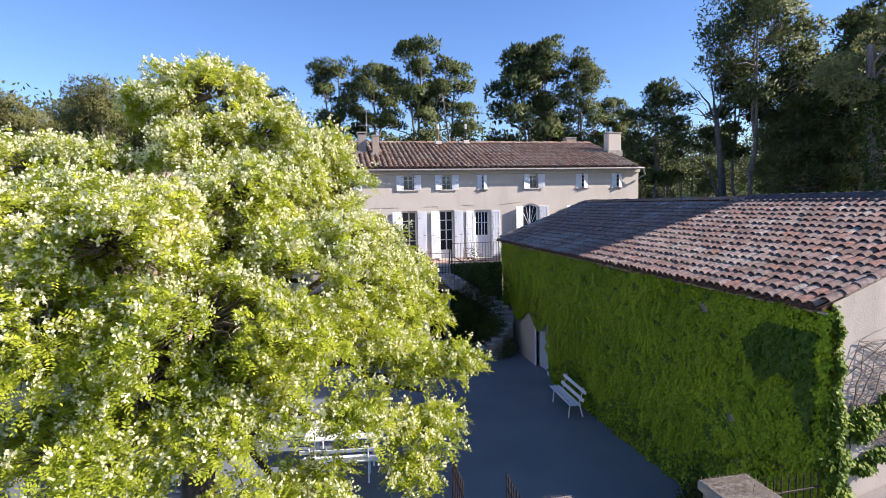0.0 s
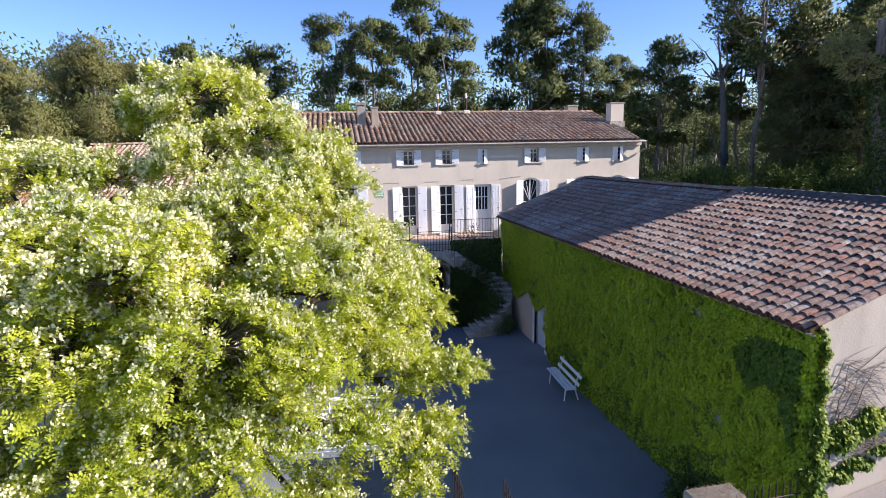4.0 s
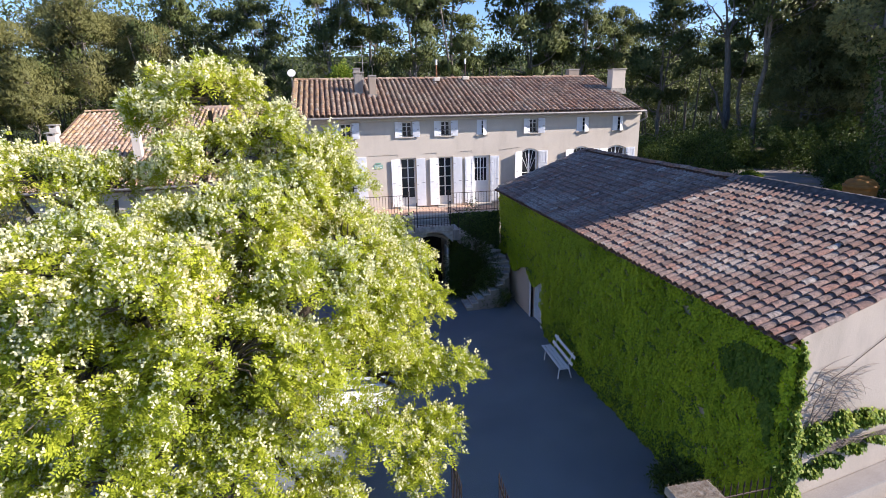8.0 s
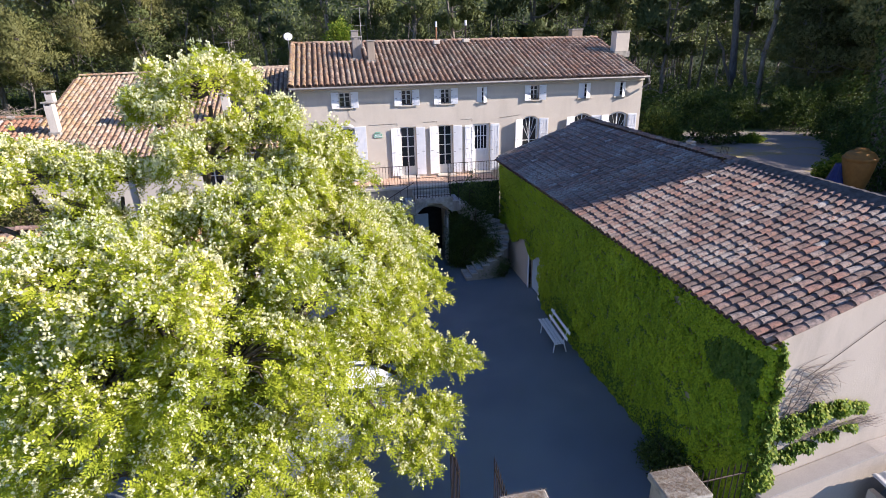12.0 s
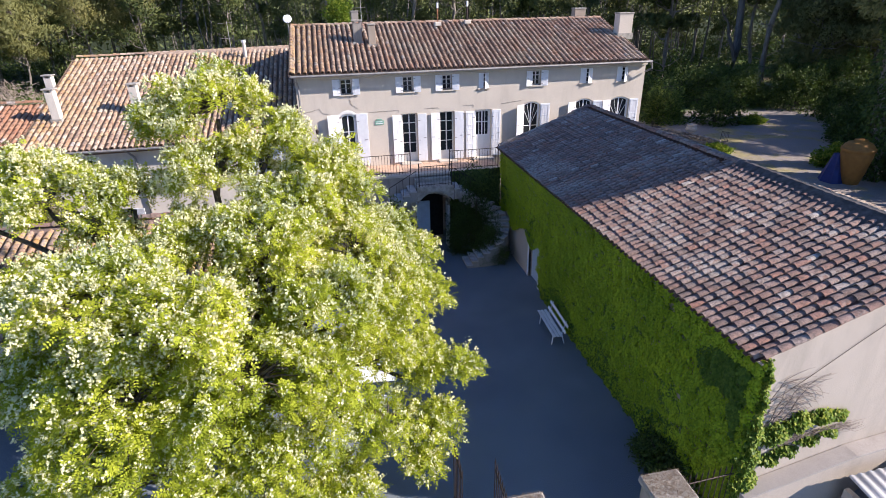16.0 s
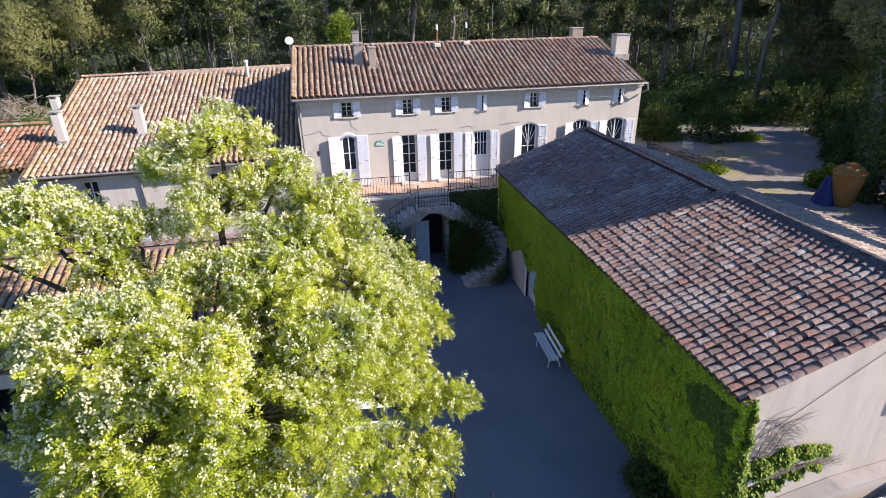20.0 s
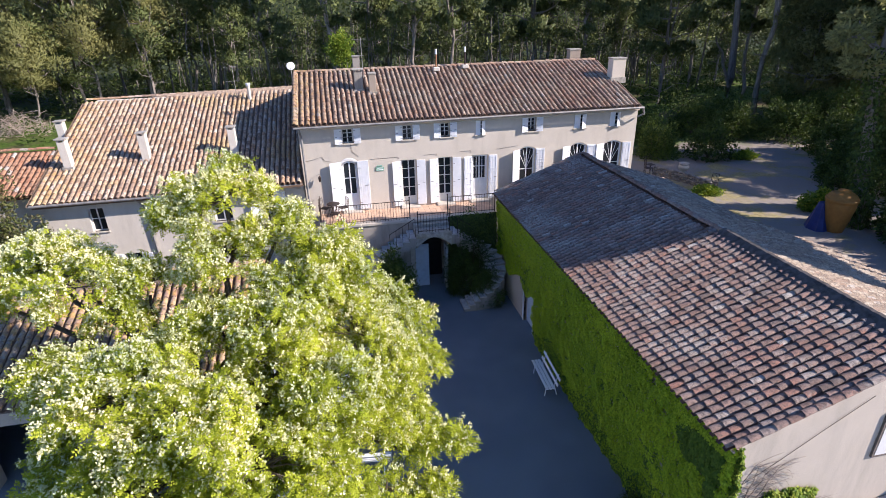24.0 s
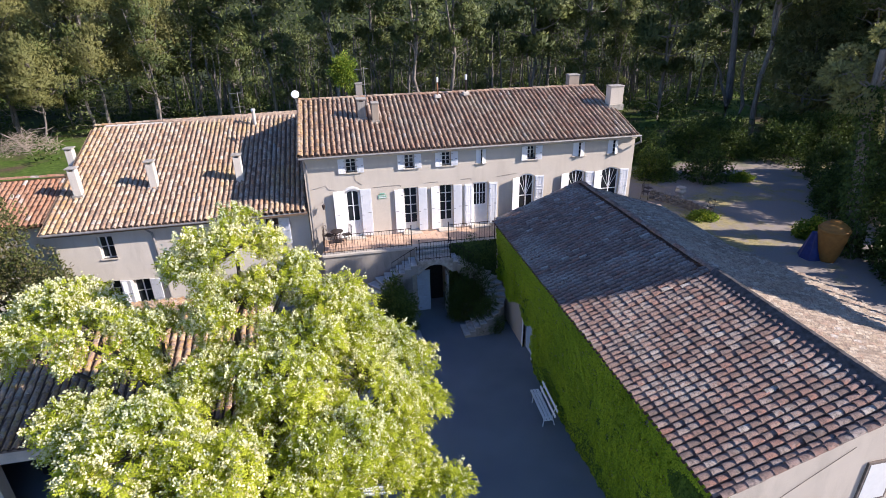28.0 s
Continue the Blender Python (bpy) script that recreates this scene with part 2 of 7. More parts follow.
M = {
    "stucco": stucco("cream_render", (0.625, 0.562, 0.475), (0.42, 0.37, 0.31), 0.4),
    "stucco_wing": stucco("grey_render", (0.66, 0.61, 0.53), (0.42, 0.38, 0.32), 0.4),
    "stucco_barn": stucco("barn_render", (0.545, 0.475, 0.395), (0.36, 0.315, 0.26), 0.55),
    "stucco_old": stucco("old_render", (0.36, 0.33, 0.29), (0.17, 0.16, 0.14), 0.8),
    "stucco_tan": stucco("tan_render", (0.42, 0.35, 0.28), (0.24, 0.2, 0.16), 0.7),
    "coping": stucco("coping_render", (0.45, 0.405, 0.36), (0.3, 0.27, 0.23), 0.6),
    "hinge": plain("painted_hinge", (0.3, 0.3, 0.3), 0.6, vary=0.2),
    "trim": plain("stone_trim", (0.5, 0.45, 0.38), 0.85, vary=0.12),
    "white": plain("white_paint", (0.78, 0.79, 0.8), 0.45, spec=0.4, vary=0.05),
    "frame": plain("window_paint", (0.7, 0.69, 0.66), 0.45, spec=0.4, vary=0.05),
    # near-black that paints the darkness of unlit rooms
    "dark": plain("unlit_room_black", (0.018, 0.018, 0.02), 0.9, vary=0.3),
    "iron": plain("rusty_iron", (0.06, 0.045, 0.04), 0.6, 0.6, vary=0.4, scale=20),
    "zinc": plain("zinc_gutter", (0.3, 0.29, 0.275), 0.6, 0.4, vary=0.25),
    "terrace": plain("terrace_tile", (0.56, 0.38, 0.27), 0.75, vary=0.18, scale=3),
    "fieldstone": plain("field_stone", (0.25, 0.22, 0.185), 0.9, vary=0.45, scale=5),
    "old_mortar": plain("old_lime_mortar", (0.36, 0.265, 0.19), 0.95, vary=0.5, scale=9),
    "mortar": plain("dark_mortar", (0.075, 0.068, 0.065), 0.95, vary=0.5, scale=7),
    "tread": plain("worn_stone_tread", (0.46, 0.44, 0.41), 0.85, vary=0.25, scale=4),
    "stone": plain("old_stone", (0.33, 0.31, 0.27), 0.9, vary=0.35, scale=5),
    "ground": ground_mat(),
    "acacia": leaf_mat("acacia_leaf", [(0.3, 0.355, 0.026), (0.43, 0.485, 0.042), (0.55, 0.585, 0.07), (0.37, 0.42, 0.033)], 0.42, rough=0.7, glow=(0.5, 0.58, 0.04)),
    "flower": leaf_mat("acacia_flower", [(0.84, 0.81, 0.5), (0.9, 0.88, 0.62), (0.87, 0.84, 0.55)], 0.35, rough=0.9),
    "ivy": leaf_mat("creeper_leaf", [(0.215, 0.33, 0.017), (0.315, 0.45, 0.022), (0.46, 0.57, 0.034), (0.36, 0.49, 0.026)], 0.3),
    # dark leaf patch by the corner; also paints inner leaves as shaded
    "ivy_dark": leaf_mat("dark_and_shaded_leaf", [(0.06, 0.125, 0.014), (0.09, 0.165, 0.018), (0.12, 0.205, 0.024)], 0.25),
    "pine": leaf_mat("pine_needle", [(0.085, 0.115, 0.04), (0.12, 0.15, 0.048), (0.165, 0.185, 0.058), (0.1, 0.13, 0.044)], 0.22, big=0.3),
    # olive needles, lightened so that their colour carries the sunlight
    "pine_olive": leaf_mat("olive_sunlit_pine_needle", [(0.22, 0.23, 0.092), (0.275, 0.28, 0.108), (0.33, 0.32, 0.124), (0.245, 0.255, 0.1)], 0.46, big=0.3),
    "bush": leaf_mat("bush_leaf", [(0.035, 0.06, 0.014), (0.065, 0.105, 0.02), (0.11, 0.16, 0.035)], 0.25),
    "cypress": leaf_mat("cypress_leaf", [(0.025, 0.042, 0.014), (0.04, 0.065, 0.02), (0.065, 0.095, 0.03)], 0.15),
    "bark": bark_mat("acacia_bark", (0.05, 0.04, 0.03), (0.16, 0.13, 0.1)),
    "graybark": bark_mat("grey_pine_bark", (0.085, 0.078, 0.072), (0.24, 0.22, 0.2)),
    "pinebark": bark_mat("pine_bark", (0.1, 0.085, 0.075), (0.36, 0.32, 0.28)),
}
PAL_MAIN = [(0.4, 0.235, 0.155), (0.5, 0.365, 0.265), (0.31, 0.195, 0.14), (0.55, 0.42, 0.31), (0.47, 0.3, 0.2), (0.29, 0.2, 0.155)]
PAL_EAST = [(0.37, 0.29, 0.21), (0.46, 0.365, 0.275), (0.29, 0.225, 0.17), (0.4, 0.28, 0.205), (0.5, 0.42, 0.325)]
PAL_WING = [(0.5, 0.31, 0.19), (0.62, 0.48, 0.35), (0.45, 0.28, 0.18), (0.66, 0.54, 0.42), (0.56, 0.4, 0.28), (0.36, 0.25, 0.18)]
PAL_ANNEX = [(0.42, 0.2, 0.115), (0.5, 0.29, 0.18), (0.36, 0.17, 0.1), (0.46, 0.25, 0.15), (0.4, 0.22, 0.135)]
PAL_BARN = [(0.265, 0.165, 0.13), (0.4, 0.265, 0.21), (0.2, 0.145, 0.122), (0.36, 0.25, 0.205), (0.39, 0.2, 0.145), (0.275, 0.21, 0.18), (0.4, 0.315, 0.265), (0.3, 0.185, 0.145)]
for key, pal, lich, at in (("main", PAL_MAIN, (0.4, 0.36, 0.28), 0.5), ("wing", PAL_WING, (0.5, 0.36, 0.16), 0.52), ("barn", PAL_BARN, (0.42, 0.38, 0.33), 0.5), ("annex", PAL_ANNEX, (0.5, 0.36, 0.2), 0.58), ("east", PAL_EAST, (0.42, 0.36, 0.28), 0.5)):
    ends = {"main": (-0.9, 1.2), "wing": (-12.4, -10.2), "barn": None, "annex": None, "east": None}[key]
    M["tile_" + key] = tile_mat("tile_" + key, pal, lich, at, False, rust_at=ends)
    # channels: palette darkened for dirt and for the shade between the covers
    M["channel_" + key] = plain("shaded_dirty_channel_" + key, tuple(sum(c[i] for c in pal) / len(pal) * ((0.46, 0.38, 0.34) if key == "barn" else (0.3, 0.28, 0.27))[i] for i in range(3)), 0.95, vary=0.4, scale=9)
    M["tile1_" + key] = tile_mat("tile_single_" + key, pal, lich, at, True, rust_at=ends)
glass = Nodes("window_glass")
M["glass"] = glass.done((0.02, 0.025, 0.03), 0.06, 0.0, 0.6)


# ---- building helpers ----
def mesh_of(name, verts, faces, mat, smooth=False):
    me = bpy.data.meshes.new(name)
    me.from_pydata([tuple(v) for v in verts], [], [tuple(f) for f in faces])
    me.materials.append(mat)
    if smooth:
        me.polygons.foreach_set("use_smooth", [True] * len(me.polygons))
    me.update()
    return me


def place_of(ob):
    m = ob.matrix_basis.copy()
    while ob.parent is not None:
        m = ob.parent.matrix_basis @ ob.matrix_parent_inverse @ m
        ob = ob.parent
    return m


def under(ob, parent):
    """Parent ob and keep its place in the world."""
    ob.parent = parent
    ob.matrix_parent_inverse = place_of(parent).inverted()
    return ob


def part(name, bm, material, parent=None, label="", smooth=False):
    """One mesh object from a bmesh, under a thing or a part."""
    me = bpy.data.meshes.new(name)
    bm.normal_update()
    bm.to_mesh(me)
    bm.free()
    me.materials.append(material)
    if smooth:
        me.polygons.foreach_set("use_smooth", [True] * len(me.polygons))
    ob = new(name, me)
    if parent is not None:
        under(ob, parent)
    return tagged(ob, label)


def empty(name, label, category, group="", kind="", at=(0, 0, 0), rz=0.0):
    ob = new(name)
    ob.matrix_basis = pose(*at, 0, 0, rz)
    return tagged(ob, label, category, group, kind)


def box(bm, x0, x1, y0, y1, z0, z1, bevel=0.0):
    m = Matrix.Translation(((x0 + x1) / 2, (y0 + y1) / 2, (z0 + z1) / 2)) @ Matrix.Diagonal((abs(x1 - x0), abs(y1 - y0), abs(z1 - z0), 1))
    r = bmesh.ops.create_cube(bm, size=1.0, matrix=m)
    if bevel > 0:
        es = list({e for v in r["verts"] for e in v.link_edges})
        bmesh.ops.bevel(bm, geom=es, offset=bevel, segments=1, affect="EDGES")
    return bm


def boxm(*a, bevel=0.0):
    bm = bmesh.new()
    return box(bm, *a, bevel=bevel)


def tube(bm, p, q, r0, r1=None, n=8):
    r1 = r0 if r1 is None else r1
    p, q = Vector(p), Vector(q)
    m = Matrix.Translation((p + q) / 2) @ (q - p).to_track_quat("Z", "Y").to_matrix().to_4x4()
    bmesh.ops.create_cone(bm, cap_ends=True, segments=n, radius1=r0, radius2=r1, depth=(q - p).length, matrix=m)
    return bm


def polybar(bm, pts, r, n=6):
    for a, b in zip(pts, pts[1:]):
        tube(bm, a, b, r, r, n)
    return bm


def wall_cells(bm, u0, u1, z0, z1, holes, put):
    """Fill a wall's rectangle round its openings with blocks; put(bm, ua, ub, za, zb)."""
    us = sorted({u0, u1, *[h[0] for h in holes], *[h[1] for h in holes]})
    for ua, ub in zip(us, us[1:]):
        if ub <= u0 or ua >= u1:
            continue
        cuts = sorted((h[2], h[3]) for h in holes if h[0] < (ua + ub) / 2 < h[1])
        z = z0
        for a, b in cuts:
            if a > z:
                put(bm, ua, ub, z, a)
            z = max(z, b)
        if z < z1:
            put(bm, ua, ub, z, z1)
    bmesh.ops.remove_doubles(bm, verts=bm.verts, dist=0.0005)


def spandrel(bm, x0, x1, z, rise, y0, y1, n=10):
    """The wall above a segmental arch that springs at z - rise and touches z in the middle."""
    for i in range(n):
        a, b = i / n, (i + 1) / n
        za, zb = (z - rise * (2 * t - 1) ** 2 for t in (a, b))
        xa, xb = x0 + (x1 - x0) * a, x0 + (x1 - x0) * b
        vs = [bm.verts.new(c) for c in ((xa, y0, za), (xb, y0, zb), (xb, y0, z + 0.001), (xa, y0, z + 0.001), (xa, y1, za), (xb, y1, zb), (xb, y1, z + 0.001), (xa, y1, z + 0.001))]
        bm.faces.new((vs[0], vs[1], vs[2], vs[3]))
        bm.faces.new((vs[4], vs[7], vs[6], vs[5]))
        bm.faces.new((vs[0], vs[4], vs[5], vs[1]))
    return bm


# ---- canal tiles ----
def tile_arrays(r0=0.103, r1=0.086, length=0.43, seg=6, lift=0.04, thick=0.016):
    """One curved cover tile, its open mouth at the lower end (v = 0)."""
    vs, fs = [], []
    for r, v, h in ((r0, 0.0, lift), (r1, length, 0.0), (r0, 0.0, lift), (r0 - thick, 0.0, lift)):
        for i in range(seg + 1):
            a = math.pi * i / seg
            vs.append((r * math.cos(a), v, r * math.sin(a) * 0.85 + h))
    k = seg + 1
    for i in range(seg):
        fs.append((i, i + 1, k + i + 1, k + i))
        fs.append((3 * k + i, 3 * k + i + 1, 2 * k + i + 1, 2 * k + i))
    return np.array(vs), fs


TILE_V, TILE_F = tile_arrays(0.087, 0.073, 0.37, 6, 0.03)
TILE_V = TILE_V * (1, 1, 1.05)
TILE_LOW, _ = tile_arrays(0.09, 0.078, 0.43, 6, 0.024)
TILE_LOW = TILE_LOW * (1, 1, 1.15)


def tile_roof(name, parent, at, u, v, width, length, key, keep=None, single=None, seed=1, jitter=1.0, channel=True):
    """Rows of canal tiles on a slope: u along the eave, v up the slope. keep(a, b) trims it; single(a, b) picks the tiles that are objects."""
    rng = np.random.default_rng(seed)
    at, u, v = Vector(at), Vector(u).normalized(), Vector(v).normalized()
    w = u.cross(v).normalized()
    base = np.array([u, v, w])
    PITCH = 0.203 if key in ("barn", "east") else 0.245
    shape = TILE_V if key in ("barn", "east") else TILE_LOW
    me = None
    verts, faces, off = [], [], 0
    EXPO = 0.288 if key in ("barn", "east") else 0.345
    cols, rows = int(width / PITCH), int(length / EXPO)
    for c in range(cols):
        cx = (c + 0.5) * PITCH
        wob = rng.normal(0, 0.007)
        for r in range(rows):
            b = r * EXPO + rng.normal(0, 0.014) * jitter
            if keep and not keep(cx, b):
                continue
            du, tw, tilt, sc = cx + wob + rng.normal(0, 0.007) * jitter, rng.normal(0, 0.03) * jitter, rng.normal(0, 0.008) * jitter, 1 + rng.normal(0, 0.03)
            if single and single(cx, b):
                if me is None:
                    me = mesh_of("tile", shape, TILE_F, M["tile1_" + key], True)
                ob = new("tile", me)
                under(ob, parent)
                rot = Matrix((u, v, w)).transposed().to_4x4()
                ob.matrix_basis = Matrix.Translation(at + u * du + v * b + w * 0.02) @ rot @ pose(0, 0, 0, math.degrees(tilt), 0, math.degrees(tw)) @ Matrix.Diagonal((sc, 1, sc, 1))
                continue
            p = shape * (sc, 1, sc)
            p = np.column_stack((p[:, 0] - tw * p[:, 1], p[:, 1] + tw * p[:, 0], p[:, 2] + tilt * p[:, 1]))
            p = (p + (du, b, 0.02)) @ base + np.array(at)
            verts.append(p)
            faces += [tuple(i + off for i in f) for f in TILE_F]
            off += len(p)
    if verts:
        ob = new("tiles", mesh_of("tiles", np.concatenate(verts), faces, M["tile_" + key], True))
        under(ob, parent)
        tagged(ob, kind="stuff")
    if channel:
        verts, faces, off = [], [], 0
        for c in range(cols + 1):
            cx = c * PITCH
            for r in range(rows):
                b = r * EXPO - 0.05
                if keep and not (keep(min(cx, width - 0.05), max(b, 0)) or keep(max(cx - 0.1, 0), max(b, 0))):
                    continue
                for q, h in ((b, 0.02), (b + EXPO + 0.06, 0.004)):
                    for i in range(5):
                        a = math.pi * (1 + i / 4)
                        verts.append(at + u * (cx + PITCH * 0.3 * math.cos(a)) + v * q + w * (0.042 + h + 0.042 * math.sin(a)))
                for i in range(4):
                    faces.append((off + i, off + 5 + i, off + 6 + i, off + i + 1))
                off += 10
        # the channel colour already carries the shade of the gaps
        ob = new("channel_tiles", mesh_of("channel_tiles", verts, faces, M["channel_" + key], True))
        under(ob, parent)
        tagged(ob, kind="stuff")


def ridge_tiles(parent, p, q, key, step=0.36, seed=3, r=0.11, name="ridge_tile"):
    """A row of larger tiles along a ridge or a verge; each is an object."""
    rng = random.Random(seed)
    p, q = Vector(p), Vector(q)
    d = (q - p).normalized()
    side = d.cross(Vector((0, 0, 1))).normalized()
    up = side.cross(d)
    v, f = tile_arrays(r, r * 0.84, step * 1.22, 6, 0.02)
    me = mesh_of(name, v, f, M["tile1_" + key], True)
    n = int((q - p).length / step)
    for i in range(n):
        ob = new(name, me)
        under(ob, parent)
        rot = Matrix((side, d, up)).transposed().to_4x4()
        ob.matrix_basis = Matrix.Translation(p + d * (i * step + rng.uniform(-0.015, 0.015)) + up * rng.uniform(-0.01, 0.012)) @ rot @ pose(0, 0, 0, 0, rng.uniform(-4, 4), rng.uniform(-2, 2))


# ---- ground ----
def ease(a, b, t):
    t = min(1, max(0, (t - a) / (b - a)))
    return t * t * (3 - 2 * t)


def height(x, y):
    h = 3.45 * max(ease(27.5, 32, y), ease(9.5, 14.5, x) * ease(-2, 9.5, y))
    wild = 0.35 * noise.noise((x * 0.06, y * 0.06, 0.0)) * ease(40, 60, y)
    return h + wild + 25.0 * ease(180, 260, y)


def build_ground():
    def axis(lo, hi, mid0, mid1, fine):
        a = [mid0 + i * fine for i in range(int((mid1 - mid0) / fine) + 1)]
        s, x = fine, mid0
        while x > lo:
            s *= 1.35
            x -= s
            a.insert(0, x)
        s, x = fine, a[-1]
        while x < hi:
            s *= 1.35
            x += s
            a.append(x)
        return a
    xs, ys = axis(-1500, 1500, -45, 60, 0.75), axis(-1500, 1800, -10, 80, 0.75)
    vs = [(x, y, height(x, y) if abs(x) < 400 and y < 800 else 3.45 * (y > 0)) for y in ys for x in xs]
    n = len(xs)
    fs = [(j * n + i, j * n + i + 1, (j + 1) * n + i + 1, (j + 1) * n + i) for j in range(len(ys) - 1) for i in range(n - 1)]
    ob = new("ground", mesh_of("ground", vs, fs, M["ground"], True))
    tagged(ob, "gravel courtyard coloured as in shade and paler drive running into grassy woodland floor", "ground", kind="structure")


build_ground()
FY = 26.75      # the house front
TZ = 3.62       # terrace level


# ---- main house ----
def arch_top(x, x0, x1, z, rise):
    t = (x - x0) / (x1 - x0)
    return z - rise * (2 * t - 1) ** 2


def shutter(parent, hinge_x, width, z0, z1, y, turn, side, mat="white", panels=2):
    """A boarded shutter hung at hinge_x; side -1 lies to the left of its opening, +1 to the right; turn: degrees open from flat on the wall."""
    bm = bmesh.new()
    t = 0.035
    box(bm, 0, width, -t, 0, z0, z1, bevel=0.006)
    n = max(3, round(width / 0.11))
    for i in range(1, n):
        box(bm, width * i / n - 0.006, width * i / n + 0.006, -t - 0.004, -t + 0.002, z0 + 0.03, z1 - 0.03)
    if panels > 2:
        for k in range(panels):
            za, zb = z0 + (z1 - z0) * (k + 0.1) / panels, z0 + (z1 - z0) * (k + 0.9) / panels
            for xa, xb, zc, zd in ((0.05, width - 0.05, za, za + 0.03), (0.05, width - 0.05, zb - 0.03, zb), (0.05, 0.08, za, zb), (width - 0.08, width - 0.05, za, zb)):
                box(bm, xa, xb, -t - 0.012, -t, zc, zd)
    a = radians(turn)
    m = Matrix.Translation((hinge_x, y - 0.02, 0)) @ (Matrix.Rotation(-a, 4, "Z") if side > 0 else Matrix.Rotation(a, 4, "Z") @ Matrix.Diagonal((-1, 1, 1, 1)))
    bmesh.ops.transform(bm, matrix=m, verts=bm.verts)
    bmesh.ops.recalc_face_normals(bm, faces=bm.faces)
    sh = part("shutter", bm, M[mat], parent)
    iron = bmesh.new()
    for z in (z0 + 0.14 * (z1 - z0), z0 + 0.45 * (z1 - z0), z1 - 0.14 * (z1 - z0)):
        box(iron, width * 0.02, width * 0.26, -t - 0.012, -t - 0.004, z - 0.01, z + 0.01)
    box(iron, width * 0.62, width * 0.9, -t - 0.016, -t - 0.004, (z0 + z1) / 2 - 0.012, (z0 + z1) / 2 + 0.012)
    bmesh.ops.transform(iron, matrix=m, verts=iron.verts)
    part("strap_hinge", iron, M["hinge"], sh)
    return sh


def window(name, label, x0, x1, z0, z1, y, rise=0.0, cols=2, rows=3, solid=0.0, depth=0.16, parent_mat="frame", fan=False, open_leaf=False, rim=0.0):
    """A window or glazed door in its opening: frame, glazing bars and panes."""
    w = empty(name, label, "door" if solid else "window", kind="structure", at=((x0 + x1) / 2, y, z0))
    yi = y + depth
    bm = bmesh.new()
    f = rim or (0.075 if solid else 0.05)
    box(bm, x0, x0 + f, yi, yi + 0.06, z0, z1 - rise, bevel=0.004)
    box(bm, x1 - f, x1, yi, yi + 0.06, z0, z1 - rise, bevel=0.004)
    box(bm, x0 + f, x1 - f, yi, yi + 0.06, z0, z0 + f)
    if rise:
        n = 10
        for i in range(n):
            xa, xb = x0 + (x1 - x0) * i / n, x0 + (x1 - x0) * (i + 1) / n
            za, zb = arch_top(xa, x0, x1, z1, rise), arch_top(xb, x0, x1, z1, rise)
            vs = [bm.verts.new(c) for c in ((xa, yi, za - f), (xb, yi, zb - f), (xb, yi, zb), (xa, yi, za), (xa, yi + 0.06, za - f), (xb, yi + 0.06, zb - f), (xb, yi + 0.06, zb), (xa, yi + 0.06, za))]
            for q in ((0, 1, 2, 3), (4, 7, 6, 5), (0, 4, 5, 1), (3, 2, 6, 7)):
                bm.faces.new([vs[k] for k in q])
    else:
        box(bm, x0 + f, x1 - f, yi, yi + 0.06, z1 - f, z1)
    part("window_frame", bm, M[parent_mat], w)
    zs = z0 + f + solid
    if solid:
        pb = boxm(x0 + f, x1 - f, yi + 0.012, yi + 0.045, z0 + f, zs)
        for k in range(2):
            xa = x0 + f + (x1 - x0 - 2 * f) * (k + 0.12) / 2
            xb = x0 + f + (x1 - x0 - 2 * f) * (k + 0.88) / 2
            box(pb, xa, xb, yi, yi + 0.02, z0 + f + 0.06, zs - 0.06, bevel=0.01)
        part("door_panel", pb, M[parent_mat], w)
    bars = bmesh.new()
    xm = (x0 + x1) / 2
    box(bars, xm - 0.028, xm + 0.028, yi - 0.004, yi + 0.05, zs, z1 - 0.01)
    if fan:
        zc = z0 + 0.42 * (z1 - z0)
        box(bars, x0 + f, x1 - f, yi + 0.005, yi + 0.04, zc - 0.02, zc + 0.02)
        for k in range(1, 6):
            a = math.pi * k / 6
            ex = xm + 0.46 * (x1 - x0) * math.cos(a)
            tube(bars, (xm, yi + 0.022, zc), (ex, yi + 0.022, min(zc + 0.95 * (z1 - zc) * math.sin(a) ** 0.6, arch_top(ex, x0, x1, z1, rise) - 0.02)), 0.016, n=5)
    else:
        for r in range(1, rows):
            z = zs + (z1 - 0.5 * rise - zs) * r / rows
            box(bars, x0 + f, x1 - f, yi + 0.004, yi + 0.036, z - 0.016, z + 0.016)
        for c in range(1, cols * 2):
            if c != cols:
                x = x0 + f + (x1 - x0 - 2 * f) * c / (cols * 2)
                box(bars, x - 0.015, x + 0.015, yi + 0.004, yi + 0.036, zs, z1 - f)
    part("glazing_bars", bars, M[parent_mat], w)
    for k in range(2):
        xa, xb = (x0 + f, xm) if k == 0 else (xm, x1 - f)
        top = z1 - f * 0.5 - rise * 0.25
        part("pane", boxm(xa, xb, yi + 0.018, yi + 0.024, zs, top), M["glass"], w)
    if not solid:
        part("window_sill", boxm(x0 - 0.06, x1 + 0.06, y - 0.06, yi, z0 - 0.06, z0, bevel=0.008), M["trim"], w)
    # a near-black sheet stands in for the unlit room behind
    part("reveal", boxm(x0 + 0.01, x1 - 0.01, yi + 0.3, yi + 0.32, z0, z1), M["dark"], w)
    return w


UPPER = [(1.2, 1.72), (4.0, 4.48), (5.83, 6.28), (7.56, 8.02), (10.18, 10.6), (12.62, 13.22), (14.52, 15.06)]
UZ0, UZ1 = 6.96, 7.62
DOORS = [(1.04, 1.78, 6.14, 0.16), (3.87, 4.61, 5.98, 0.0), (5.67, 6.38, 5.98, 0.0), (7.37, 8.2, 5.97, 0.0)]
ARCHED = [(9.8, 10.64), (12.48, 13.38), (14.32, 15.32)]
